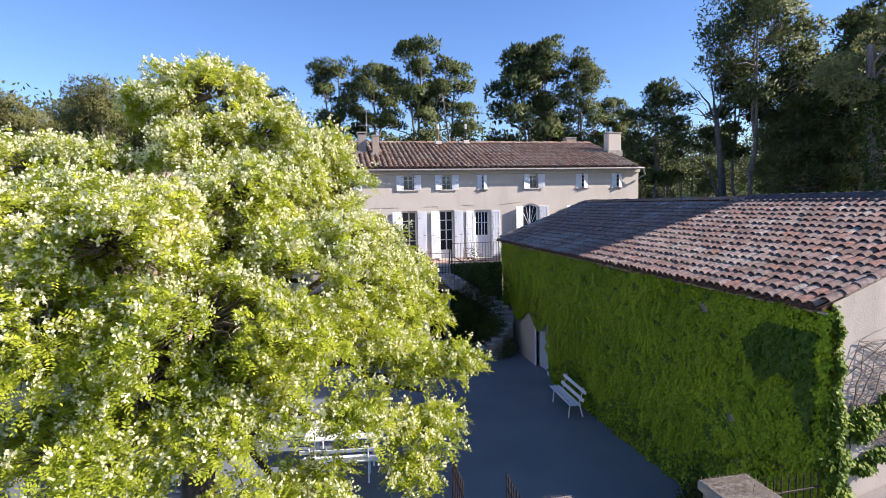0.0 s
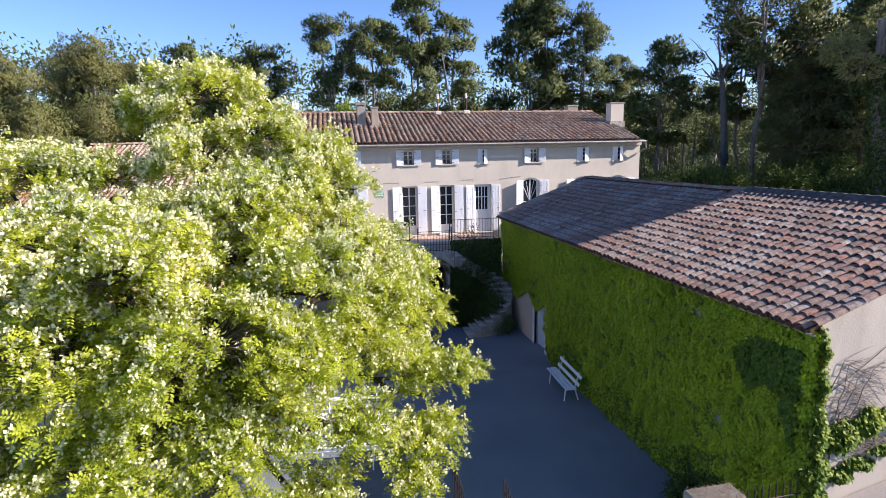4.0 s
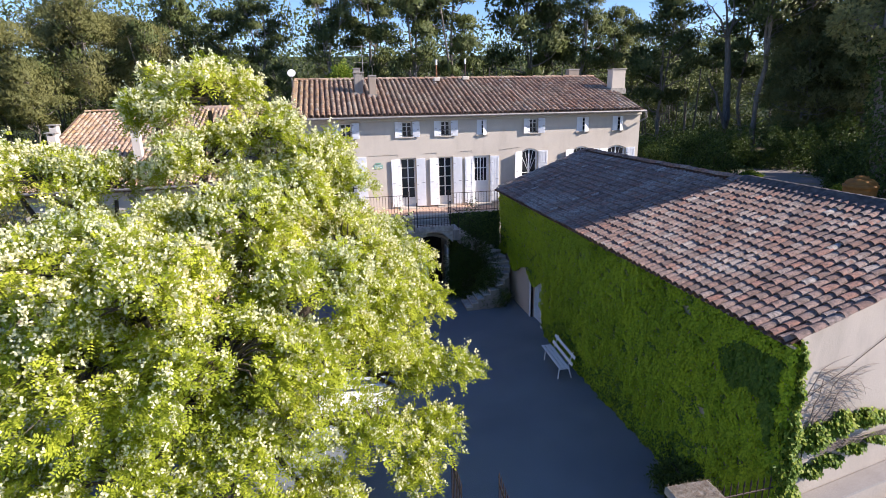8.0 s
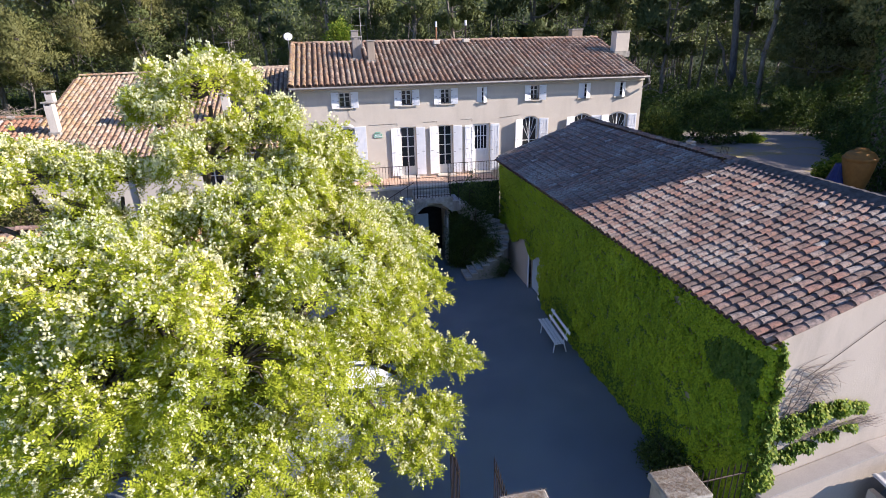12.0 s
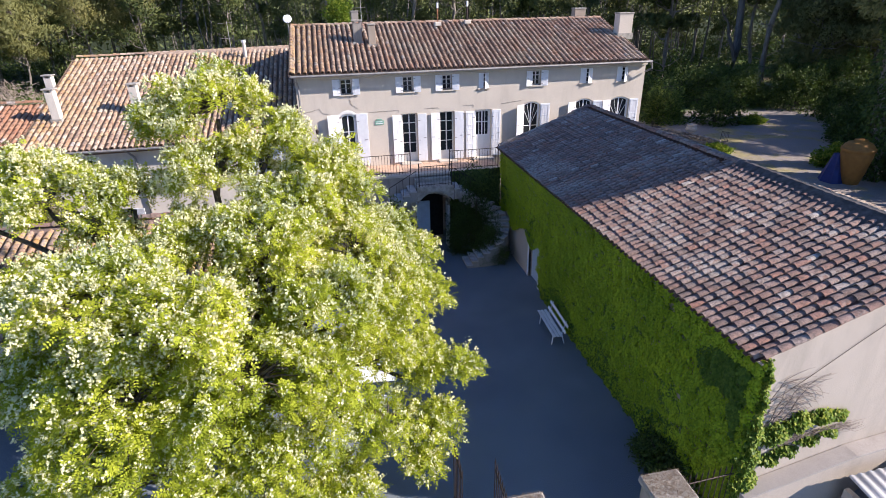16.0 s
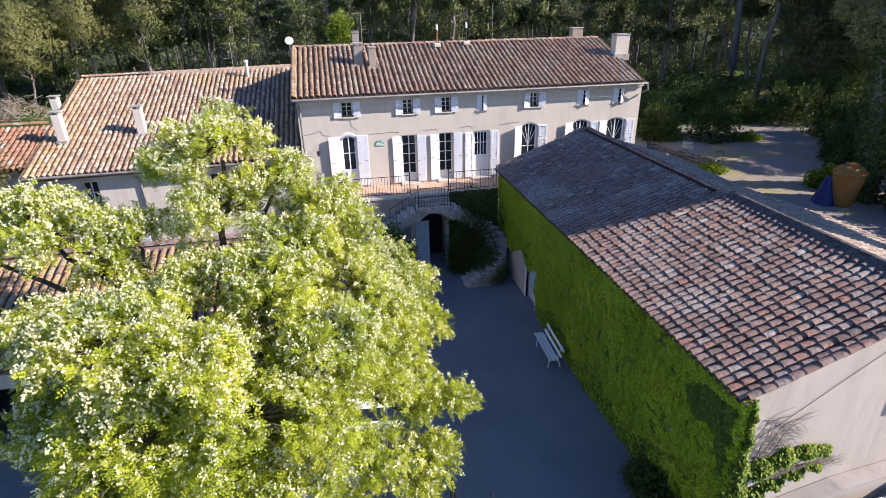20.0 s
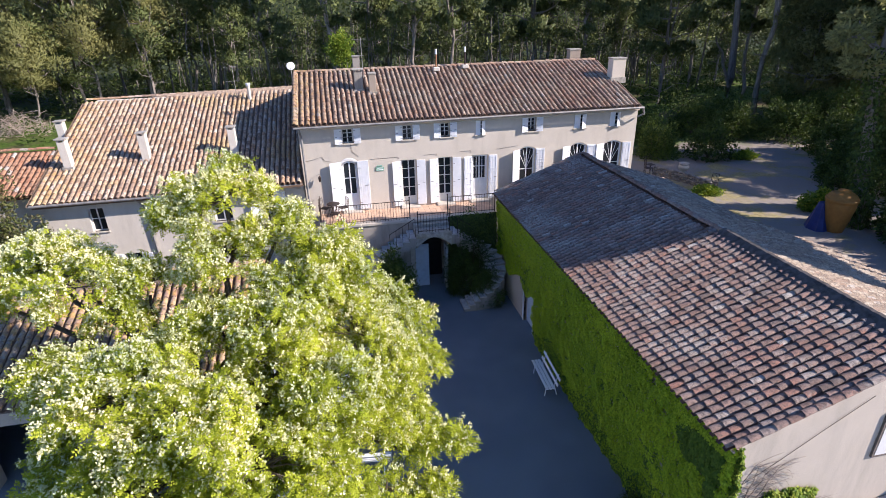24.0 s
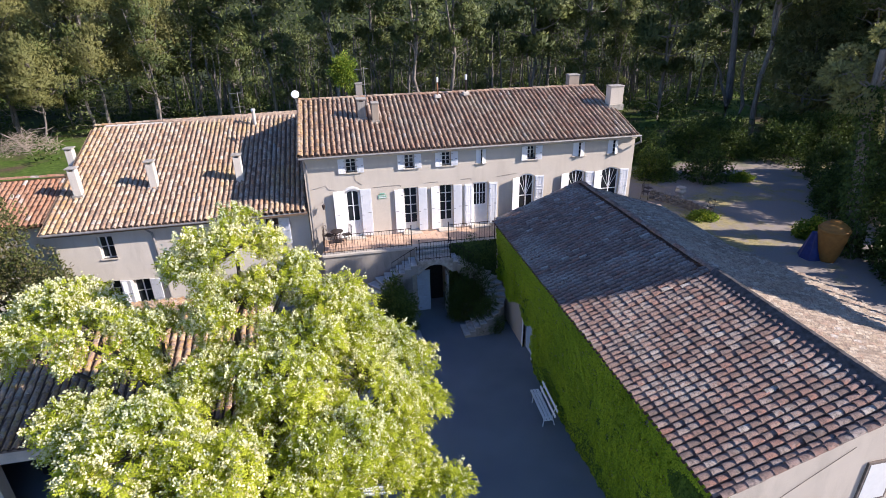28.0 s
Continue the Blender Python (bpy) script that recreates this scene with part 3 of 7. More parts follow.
AZ0, AZ1 = 4.2, 6.22
HX0, HX1 = -0.72, 16.0
HB, HTOP = 36.2, 7.78


def build_house():
    h = empty("house", "two-storey cream rendered farmhouse with white shutters and tiled roof", "house", at=((HX0 + HX1) / 2, 31, TZ))
    holes = [(a, b, UZ0, UZ1) for a, b in UPPER] + [(a, b, TZ + 0.06, z) for a, b, z, r in DOORS] + [(a, b, AZ0, AZ1) for a, b in ARCHED]
    bm = bmesh.new()
    wall_cells(bm, HX0, HX1, 0.0, HTOP, holes, lambda b, ua, ub, za, zb: box(b, ua, ub, FY, FY + 0.45, za, zb))
    for a, b, z, r in DOORS:
        if r:
            spandrel(bm, a, b, z, r, FY, FY + 0.3)
    for a, b in ARCHED:
        spandrel(bm, a, b, AZ1, 0.16, FY, FY + 0.3)
    part("front_wall", bm, M["stucco"], h)
    part("east_wall", boxm(HX1 - 0.45, HX1, FY + 0.45, HB - 0.4, 2.6, HTOP), M["stucco"], h)
    part("west_wall", boxm(HX0, HX0 + 0.45, FY + 0.45, HB - 0.4, 0.0, HTOP), M["stucco"], h)
    part("back_wall", boxm(HX0, HX1, HB - 0.4, HB, 2.6, HTOP), M["stucco"], h)
    # gables under the roof
    for x in (HX0, HX1 - 0.4):
        g = bmesh.new()
        yr = 31.65
        vs = [g.verts.new(c) for xx in (x, x + 0.4) for c in ((xx, FY + 0.02, HTOP), (xx, HB, HTOP), (xx, yr, 9.53))]
        for q in ((0, 1, 2), (5, 4, 3), (0, 3, 4, 1), (1, 4, 5, 2), (2, 5, 3, 0)):
            g.faces.new([vs[k] for k in q])
        bmesh.ops.recalc_face_normals(g, faces=g.faces)
        part("gable", g, M["stucco"], h)
    # roof
    roof = part("roof", bmesh.new(), M["trim"], h, "weathered terracotta canal tile roof")
    y0, z0, yr, zr = FY - 0.4, 7.93, 31.65, 9.63
    deck = bmesh.new()
    for ya, za in ((y0 + 0.04, z0), (HB + 0.4, z0)):
        vs = [deck.verts.new(c) for c in ((HX0 - 0.1, ya, za - 0.05), (HX1, ya, za - 0.05), (HX1, yr, zr - 0.05), (HX0 - 0.1, yr, zr - 0.05), (HX0 - 0.1, ya, za), (HX1, ya, za), (HX1, yr, zr), (HX0 - 0.1, yr, zr))]
        for q in ((0, 1, 2, 3), (4, 5, 6, 7), (0, 1, 5, 4), (1, 2, 6, 5), (0, 4, 7, 3)):
            deck.faces.new([vs[k] for k in q])
    bmesh.ops.recalc_face_normals(deck, faces=deck.faces)
    part("roof_deck", deck, M["tile_main"], h)
    L = math.hypot(yr - y0, zr - z0)
    tile_roof("main", roof, (HX0 - 0.12, y0, z0), (1, 0, 0), (0, yr - y0, zr - z0), HX1 - HX0 + 0.14, L, "main", single=lambda a, b: a < 5.4 and b > 0.02 and b < 4.9, seed=5)
    ridge_tiles(roof, (HX0 - 0.12, yr, zr + 0.05), (HX1, yr, zr + 0.05), "main", seed=8)
    ridge_tiles(roof, (HX0 - 0.1, y0, z0 + 0.06), (HX0 - 0.1, yr, zr + 0.06), "main", seed=9, name="verge_tile", r=0.1)
    back = HB + 0.4
    tile_roof("mainb", roof, (HX1, back, z0), (-1, 0, 0), (0, yr - back, zr - z0), HX1 - HX0 + 0.12, math.hypot(back - yr, zr - z0), "main", seed=6, channel=False)
    # cornice and gutter
    part("cornice", boxm(HX0, HX1, FY - 0.16, FY, 7.68, 7.92, bevel=0.02), M["stucco"], h)
    gut = bmesh.new()
    tube(gut, (HX0 - 0.15, y0 - 0.03, 7.86), (HX1 + 0.06, y0 - 0.03, 7.865), 0.05, n=8)
    part("gutter", gut, M["zinc"], h)
    pipe = bmesh.new()
    polybar(pipe, [(HX0 + 0.05, y0, 7.82), (HX0 + 0.12, FY - 0.1, 7.4), (HX0 + 0.12, FY - 0.1, 0.1)], 0.05, 8)
    part("downpipe", pipe, M["zinc"], h)
    pipe = bmesh.new()
    polybar(pipe, [(HX1 + 0.04, y0, 7.8), (HX1 + 0.14, y0 + 0.05, 7.55), (HX1 - 0.05, FY - 0.08, 7.35)], 0.045, 8)
    part("gutter_spout", pipe, M["zinc"], h)
    # openings
    turns = [(4, 5), (5, 6), (5, 6), (174, 148), (12, 8), (176, 152), (176, 146)]
    for i, (a, b) in enumerate(UPPER):
        w = window("window_%d" % (i + 1), "small upper window with white shutters and glazing bars", a, b, UZ0, UZ1, FY, rows=3, cols=1)
        wd = 0.33 if i not in (3, 5, 6) else (b - a) * 0.5
        tl, tr = turns[i]
        shutter(w, a - 0.01, wd, UZ0 - 0.02, UZ1 + 0.02, FY, tl, -1)
        shutter(w, b + 0.01, wd, UZ0 - 0.02, UZ1 + 0.02, FY, tr, 1)
        bar = bmesh.new()
        if i in (0, 1, 2, 4):
            for z in (UZ0 + 0.05, UZ0 + 0.27):
                tube(bar, (a, FY + 0.05, z), (b, FY + 0.05, z), 0.008, n=5)
            for k in range(1, 5):
                x = a + (b - a) * k / 5
                tube(bar, (x, FY + 0.05, UZ0), (x, FY + 0.05, UZ0 + 0.27), 0.006, n=5)
            part("window_guard", bar, M["iron"], w)
        else:
            bar.free()
    sh = [(0.55, 0.52, 14, 3), (0.43, 0.42, 5, 4), (0.42, 0.42, 5, 4), (0.42, 0.43, 4, 4)]
    for i, (a, b, z, r) in enumerate(DOORS):
        d = window("door_%d" % (i + 1), "white glazed french door between open white shutters", a, b, TZ + 0.06, z, FY, rise=r, cols=1 if i < 3 else 2, rows=(2, 4, 4, 2)[i], solid=(0.72, 0.35, 0.35, 0.95)[i], depth=0.08 if i == 0 else 0.2, rim=(0.11, 0.0, 0.0, 0.12)[i], parent_mat="white" if i in (0, 3) else "frame")
        wl, wr_, tl, tr = sh[i]
        shutter(d, a - 0.01, wl, TZ + 0.1, z - 0.03, FY, tl, -1, panels=3 if i == 3 else 2)
        shutter(d, b + 0.01, wr_, TZ + 0.1, z - 0.03, FY, tr, 1, panels=3 if i == 3 else 2)
        part("door_step", boxm(a - 0.1, b + 0.1, FY - 0.3, FY, TZ - 0.02, TZ + 0.06, bevel=0.01), M["trim"], d)
    for i, (a, b) in enumerate(ARCHED):
        w = window("window_%d" % (i + 8), "arched window with fan glazing bars and white shutters", a, b, AZ0, AZ1, FY, rise=0.16, fan=True, depth=0.12, rim=0.085, parent_mat="white")
        shutter(w, a - 0.01, 0.46, AZ0, AZ1 - 0.12, FY, (28, 14, 10)[i], -1)
        shutter(w, b + 0.01, 0.46, AZ0, AZ1 - 0.12, FY, (6, 5, 4)[i], 1, panels=3)
    # render band round the first door, a plinth
    tr = bmesh.new()
    a, b, z, r = DOORS[0]
    for i in range(10):
        xa, xb = a + (b - a) * i / 10, a + (b - a) * (i + 1) / 10
        za, zb = arch_top(xa, a, b, z, r), arch_top(xb, a, b, z, r)
        vs = [tr.verts.new(c) for c in ((xa, FY - 0.02, za), (xb, FY - 0.02, zb), (xb, FY - 0.02, zb + 0.09), (xa, FY - 0.02, za + 0.09), (xa, FY, za), (xb, FY, zb), (xb, FY, zb + 0.14), (xa, FY, za + 0.14))]
        for q in ((0, 1, 2, 3), (0, 4, 5, 1), (3, 2, 6, 7)):
            tr.faces.new([vs[k] for k in q])
    bmesh.ops.remove_doubles(tr, verts=tr.verts, dist=0.001)
    part("door_surround", tr, M["frame"], h)


def chimney(label, x, y, zb, zt, wx, wy, mat, cap="slab", rz=0.0):
    c = empty("chimney", label, "chimney", at=(x, y, zb), rz=rz)
    bm = boxm(x - wx / 2, x + wx / 2, y - wy / 2, y + wy / 2, zb, zt, bevel=0.015)
    part("shaft", bm, M[mat], c)
    part("flashing", boxm(x - wx / 2 - 0.05, x + wx / 2 + 0.05, y - wy / 2 - 0.06, y + wy / 2 + 0.05, zb, zb + 0.3), M["stone"], c)
    if cap == "slab":
        for sx in (-1, 1):
            part("cap_support", boxm(x + sx * wx * 0.36 - 0.04, x + sx * wx * 0.36 + 0.04, y - wy / 2, y + wy / 2, zt, zt + 0.1), M[mat], c)
        part("cap", boxm(x - wx / 2 - 0.06, x + wx / 2 + 0.06, y - wy / 2 - 0.06, y + wy / 2 + 0.06, zt + 0.1, zt + 0.16, bevel=0.01), M["stone"], c)
    elif cap == "block":
        part("cap", boxm(x - wx / 2 - 0.03, x + wx / 2 + 0.03, y - wy / 2 - 0.03, y + wy / 2 + 0.03, zt, zt + 0.06, bevel=0.01), M["stone"], c)
    return c


build_house()
chimney("broad pale rendered chimney at the end of the roof", 15.95, 29.3, 8.7, 9.92, 0.75, 0.55, "stucco", "block")
chimney("rendered chimney stack with a slab cap", 2.95, 29.2, 8.6, 9.72, 0.34, 0.45, "stucco_tan", "block")
chimney("rendered chimney stack with a slab cap", 2.3, 29.5, 8.7, 9.8, 0.4, 0.45, "stucco_old", "slab")
chimney("small square rendered chimney behind the ridge", 2.4, 32.6, 8.9, 10.25, 0.36, 0.36, "stucco_old", "block")
chimney("low broad rendered chimney behind the ridge", 15.2, 33.2, 8.6, 10.12, 0.65, 0.5, "stucco_tan", "block")


# ---- wing ----
WX0, WX1 = -12.1, -0.78
WY, WZ, WYR, WZR = 26.75, 5.12, 35.4, 8.3


def build_wing():
    w = empty("wing", "lower rendered house wing with a long canal tile roof", "house", at=((WX0 + WX1) / 2, 31, 0))
    holes = [(-10.3, -9.66, 3.62, 4.72), (-10.75, -9.85, 1.1, 2.45), (-9.3, -8.55, 0.4, 2.4), (-5.0, -4.2, 3.6, 4.7), (-2.88, -2.2, 3.6, 4.9), (-1.9, -1.1, 0.0, 2.3)]
    bm = bmesh.new()
    wall_cells(bm, WX0, WX1, 0.0, WZ, holes, lambda b, ua, ub, za, zb: box(b, ua, ub, WY + 0.3, WY + 0.7, za, zb))
    part("front_wall", bm, M["stucco_wing"], w)
    part("west_wall", boxm(WX0, WX0 + 0.4, WY + 0.7, 36.0, 0.0, WZ), M["stucco_wing"], w)
    g = bmesh.new()
    vs = [g.verts.new(c) for xx in (WX0, WX0 + 0.4) for c in ((xx, WY + 0.35, WZ), (xx, 36.0, WZ), (xx, 36.0, WZR - 0.24), (xx, WYR, WZR - 0.24))]
    for q in ((0, 1, 2, 3), (7, 6, 5, 4), (0, 4, 5, 1), (1, 5, 6, 2), (2, 6, 7, 3), (3, 7, 4, 0)):
        g.faces.new([vs[k] for k in q])
    bmesh.ops.recalc_face_normals(g, faces=g.faces)
    part("gable", g, M["stucco_wing"], w)
    part("back_wall", boxm(WX0, WX1, 36.0, 36.4, 2.6, WZR - 0.15), M["stucco_wing"], w)
    deck = bmesh.new()
    d = [deck.verts.new(c) for c in ((WX0 - 0.2, WY, WZ - 0.07), (WX1, WY - 0.3, WZ + 0.12), (WX1, WYR, WZR), (WX0 - 0.2, WYR, WZR - 0.11), (WX0 - 0.2, WYR + 1.4, WZR - 0.4), (WX1, WYR + 1.4, WZR - 0.3))]
    deck.faces.new((d[0], d[1], d[2], d[3]))
    deck.faces.new((d[3], d[2], d[5], d[4]))
    r = bmesh.ops.extrude_face_region(deck, geom=list(deck.faces))
    bmesh.ops.translate(deck, vec=(0, 0, -0.08), verts=[v for v in r["geom"] if isinstance(v, bmesh.types.BMVert)])
    bmesh.ops.recalc_face_normals(deck, faces=deck.faces)
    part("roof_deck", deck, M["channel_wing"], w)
    roof = part("roof", bmesh.new(), M["trim"], w, "orange and grey lichened canal tile roof")
    W = WX1 - WX0 + 0.3
    v = Vector((0, WYR - WY + 0.1, WZR - WZ - 0.05))
    tile_roof("wing", roof, (WX0 - 0.25, WY - 0.1, WZ + 0.02), (1, -0.012, 0.016), v, W, v.length, "wing", single=lambda a, b: 4.0 < a < 7.3 and b < 7.8, seed=15)
    ridge_tiles(roof, (WX0 - 0.2, WYR + 0.05, WZR), (WX1 - 0.1, WYR + 0.05, WZR + 0.17), "wing", seed=18)
    # rough mortar that covers the heads of the tiles along the eastern half of the ridge
    band, prev = bmesh.new(), None
    for i in range(33):
        f = i / 32
        x = -8.7 + (WX1 - 0.05 + 8.7) * f
        wd = 0.1 + 0.62 * min(1.0, f * 2.2) + 0.04 * math.sin(i * 2.1)
        tilt = (WZR - WZ) / (WYR - WY)
        ring = [band.verts.new((x, WYR + 0.02, WZR + 0.14 + 0.13 * f)), band.verts.new((x, WYR - wd, WZR - wd * tilt + 0.125 + 0.11 * f + 0.01 * math.sin(i * 3.7))), band.verts.new((x, WYR - wd - 0.03, WZR - wd * tilt + 0.05))]
        if prev:
            for a, c, e, g2 in zip(prev, ring, ring[1:], prev[1:]):
                band.faces.new((a, c, e, g2))
        prev = ring
    bmesh.ops.recalc_face_normals(band, faces=band.faces)
    part("ridge_mortar", band, M["old_mortar"], w, "rough pale brown mortar along the ridge")
    part("cornice", boxm(WX0, WX1, WY + 0.12, WY + 0.3, WZ - 0.16, WZ, bevel=0.02), M["stucco_wing"], w)
    gut = bmesh.new()
    tube(gut, (WX0 - 0.2, WY - 0.14, WZ + 0.02), (WX1 - 0.05, WY - 0.2, WZ + 0.1), 0.06, n=8)
    part("gutter", gut, M["zinc"], w)
    pipe = bmesh.new()
    polybar(pipe, [(-8.1, WY - 0.1, WZ), (-7.9, WY + 0.22, WZ - 0.4), (-7.7, WY + 0.22, 0.05)], 0.05, 8)
    part("downpipe", pipe, M["zinc"], w)
    names = [("window_11", 1, 2), ("window_12", 1, 3), ("window_13", 1, 3), ("window_14", 1, 2), ("window_15", 1, 3)]
    for (nm, c, rws), (a, b, z0, z1) in zip(names, holes):
        o = window(nm, "wing window with white frame and shutters", a, b, z0, z1, WY + 0.3, cols=c, rows=rws)
        if nm in ("window_12", "window_13", "window_15"):
            shutter(o, a - 0.01, 0.46, z0, z1, WY + 0.3, 12, -1)
            shutter(o, b + 0.01, 0.5, z0, z1, WY + 0.3, 10, 1)
    window("door_5", "plain glazed ground floor door", -1.9, -1.1, 0.02, 2.3, WY + 0.3, cols=1, rows=3, solid=0.8)


build_wing()
for cx, cy, top in ((-11.4, 29.2, 7.35), (-8.05, 29.4, 7.4), (-4.0, 29.3, 7.45), (-12.75, 32.6, 7.6)):
    chimney("slender white rendered chimney with a slab cap", cx, cy, 5.9 if cy < 30 else 5.6, top, 0.35, 0.38, "stucco_wing")


def build_annex():
    a = empty("annex", "low annex with an orange tiled lean-to roof", "house", at=(-17, 34, 0))
    part("front_wall", boxm(-24, WX0 - 0.02, 28.0, 28.4, 0, 5.3), M["stucco_wing"], a)
    part("side_wall", boxm(-24, -23.6, 28.4, 34.4, 0, 5.3), M["stucco_wing"], a)
    part("back_wall", boxm(-24, WX0 - 0.02, 34.4, 34.8, 2, 5.3), M["stucco_wing"], a)
    deck = bmesh.new()
    d = [deck.verts.new(c) for c in ((-24.2, 27.6, 5.3), (WX0 - 0.26, 27.6, 5.3), (WX0 - 0.26, 31.1, 6.6), (-24.2, 31.1, 6.6), (-24.2, 34.9, 5.2), (WX0 - 0.26, 34.9, 5.2))]
    deck.faces.new(d[:4])
    deck.faces.new((d[3], d[2], d[5], d[4]))
    r = bmesh.ops.extrude_face_region(deck, geom=list(deck.faces))
    bmesh.ops.translate(deck, vec=(0, 0, -0.08), verts=[v for v in r["geom"] if isinstance(v, bmesh.types.BMVert)])
    part("roof_deck", deck, M["channel_annex"], a)
    roof = part("roof", bmesh.new(), M["trim"], a, "orange canal tiles")
    v = Vector((0, 3.5, 1.3))
    tile_roof("annex", roof, (-24.2, 27.55, 5.32), (1, 0, 0), v, 11.8, v.length, "annex", seed=21)
    ridge_tiles(roof, (-24.2, 31.1, 6.68), (WX0 - 0.3, 31.1, 6.68), "annex", seed=22)
    window("window_16", "small white annex window", -14.3, -13.4, 2.0, 3.2, 27.98, cols=1, rows=2)


build_annex()


# ---- terrace and horseshoe stair ----
TY = 24.95


def build_terrace():
    t = empty("terrace", "raised terrace with a rendered retaining wall and tiled floor", "terrace", kind="structure", at=(4, 26, 0))
    ax0, ax1, az = 4.12, 5.62, 2.62
    bm = bmesh.new()
    wall_cells(bm, -0.2, 8.14, 0.0, TZ - 0.12, [(ax0, ax1, 0.0, az)], lambda b, ua, ub, za, zb: box(b, ua, ub, TY, TY + 0.4, za, zb))
    spandrel(bm, ax0, ax1, az, 0.3, TY, TY + 0.4)
    part("retaining_wall", bm, M["stucco_old"], t)
    part("side_wall", boxm(-0.2, 0.2, TY + 0.4, FY, 0, TZ - 0.12), M["stucco_old"], t)
    part("coping", boxm(-0.26, 8.14, TY - 0.07, TY + 0.3, TZ - 0.12, TZ, bevel=0.015), M["trim"], t)
    n, k = 30, 5
    me = None
    for i in range(n):
        for j in range(k):
            xa, xb = -0.2 + (8.34) * i / n, -0.2 + 8.34 * (i + 1) / n
            ya, yb = TY + 0.3 + (FY - TY - 0.3) * j / k, TY + 0.3 + (FY - TY - 0.3) * (j + 1) / k
            if me is None:
                b = boxm(-(xb - xa) / 2 + 0.005, (xb - xa) / 2 - 0.005, -(yb - ya) / 2 + 0.005, (yb - ya) / 2 - 0.005, -0.03, 0.0, bevel=0.004)
                me = bpy.data.meshes.new("floor_tile")
                b.to_mesh(me)
                b.free()
                me.materials.append(M["terrace"])
            ob = new("floor_tile", me)
            under(ob, t)
            ob.matrix_basis = Matrix.Translation(((xa + xb) / 2, (ya + yb) / 2, TZ + random.uniform(-0.003, 0.002)))
    part("floor_bed", boxm(-0.2, 8.14, TY + 0.3, FY, TZ - 0.2, TZ - 0.02), M["stone"], t)
    # arched cellar door, one leaf open
    d = empty("door_6", "pale blue-grey cellar door in a stone arch, one leaf open", "door", kind="structure", at=(4.87, TY, 0))
    arch = bmesh.new()
    for i in range(13):
        a0 = math.pi * i / 13
        a1 = math.pi * (i + 1) / 13 - 0.02
        vs = []
        for yy in (TY - 0.05, TY):
            for a, r in ((a0, 0.8), (a1, 0.8), (a1, 1.0), (a0, 1.0)):
                vs.append(arch.verts.new((4.87 + r * math.cos(a), yy, 2.3 + 0.45 * r * math.sin(a) - 0.02)))
        for q in ((0, 3, 2, 1), (0, 1, 5, 4), (2, 3, 7, 6), (1, 2, 6, 5), (3, 0, 4, 7)):
            arch.faces.new([vs[m] for m in q])
    box(arch, 3.88, 4.1, TY - 0.05, TY, 0, 2.26, bevel=0.01)
    box(arch, 5.64, 5.86, TY - 0.05, TY, 0, 2.26, bevel=0.01)
    part("door_surround", arch, M["trim"], d)
    leaf = boxm(4.14, 4.78, TY + 0.1, TY + 0.15, 0.02, 2.25, bevel=0.005)
    for z in (0.25, 0.95, 1.65):
        box(leaf, 4.22, 4.7, TY + 0.085, TY + 0.1, z, z + 0.55, bevel=0.01)
    part("door_leaf", leaf, M["blue"], d)
    leaf = boxm(5.52, 5.58, TY - 0.62, TY + 0.05, 0.02, 2.2, bevel=0.005)
    part("door_leaf", leaf, M["frame"], d)
    # black sheet in place of the cellar's darkness
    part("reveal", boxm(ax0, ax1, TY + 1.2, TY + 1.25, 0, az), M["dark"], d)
    # the two curved flights
    s = empty("horseshoe_stair", "double curved stone stair with iron railings below the terrace", "stairs", kind="structure", at=(4.87, 24, 0))
    zl = 3.3
    part("landing", boxm(4.05, 5.7, TY - 1.05, TY - 0.07, zl - 0.25, zl, bevel=0.02), M["stone"], s)
    brk = bmesh.new()
    spandrel(brk, 4.05, 5.7, zl - 0.25, 0.5, TY - 1.02, TY - 0.8, 14)
    part("landing_arch", brk, M["stone"], s)
    part("step", boxm(4.05, 5.7, TY - 0.35, TY - 0.07, zl, zl + 0.16, bevel=0.01), M["stone"], s)

    def flight(sign, rx, rad):
        """Nineteen steps: straight along the wall, round a half circle and back towards the door."""
        n = 19
        runs = (rx - 0.85, math.pi * rad, rx - 1.0)
        pts = []
        for i in range(n + 1):
            q = i / n * sum(runs)
            if q < runs[0]:
                x, y, dirn = 0.85 + q, TY - 0.58, (1, 0)
            elif q < runs[0] + runs[1]:
                a = (q - runs[0]) / rad
                x, y, dirn = rx + rad * math.sin(a), TY - 0.58 - rad * (1 - math.cos(a)), (math.cos(a), -math.sin(a))
            else:
                x, y, dirn = rx - (q - runs[0] - runs[1]), TY - 0.58 - 2 * rad, (-1, 0)
            pts.append((x, y, dirn))
        rail = bmesh.new()
        last = None
        for i in range(n):
            x, y, dd = pts[i]
            x2, y2, d2 = pts[i + 1]
            z = zl - zl * (i + 1) / (n + 1)
            wdt = 0.47

            def slab(z0, z1, over):
                b = bmesh.new()
                cs = [(x - dd[1] * wdt, y + dd[0] * wdt), (x2 + over * d2[0] - d2[1] * wdt, y2 + over * d2[1] + d2[0] * wdt), (x2 + over * d2[0] + d2[1] * wdt, y2 + over * d2[1] - d2[0] * wdt), (x + dd[1] * wdt, y - dd[0] * wdt)]
                vs = [b.verts.new((4.87 + sign * px, py, zz)) for zz in (z0, z1) for px, py in cs]
                for qd in ((0, 1, 2, 3), (4, 5, 6, 7), (0, 1, 5, 4), (1, 2, 6, 5), (2, 3, 7, 6), (3, 0, 4, 7)):
                    b.faces.new([vs[m] for m in qd])
                bmesh.ops.recalc_face_normals(b, faces=b.faces)
                return b
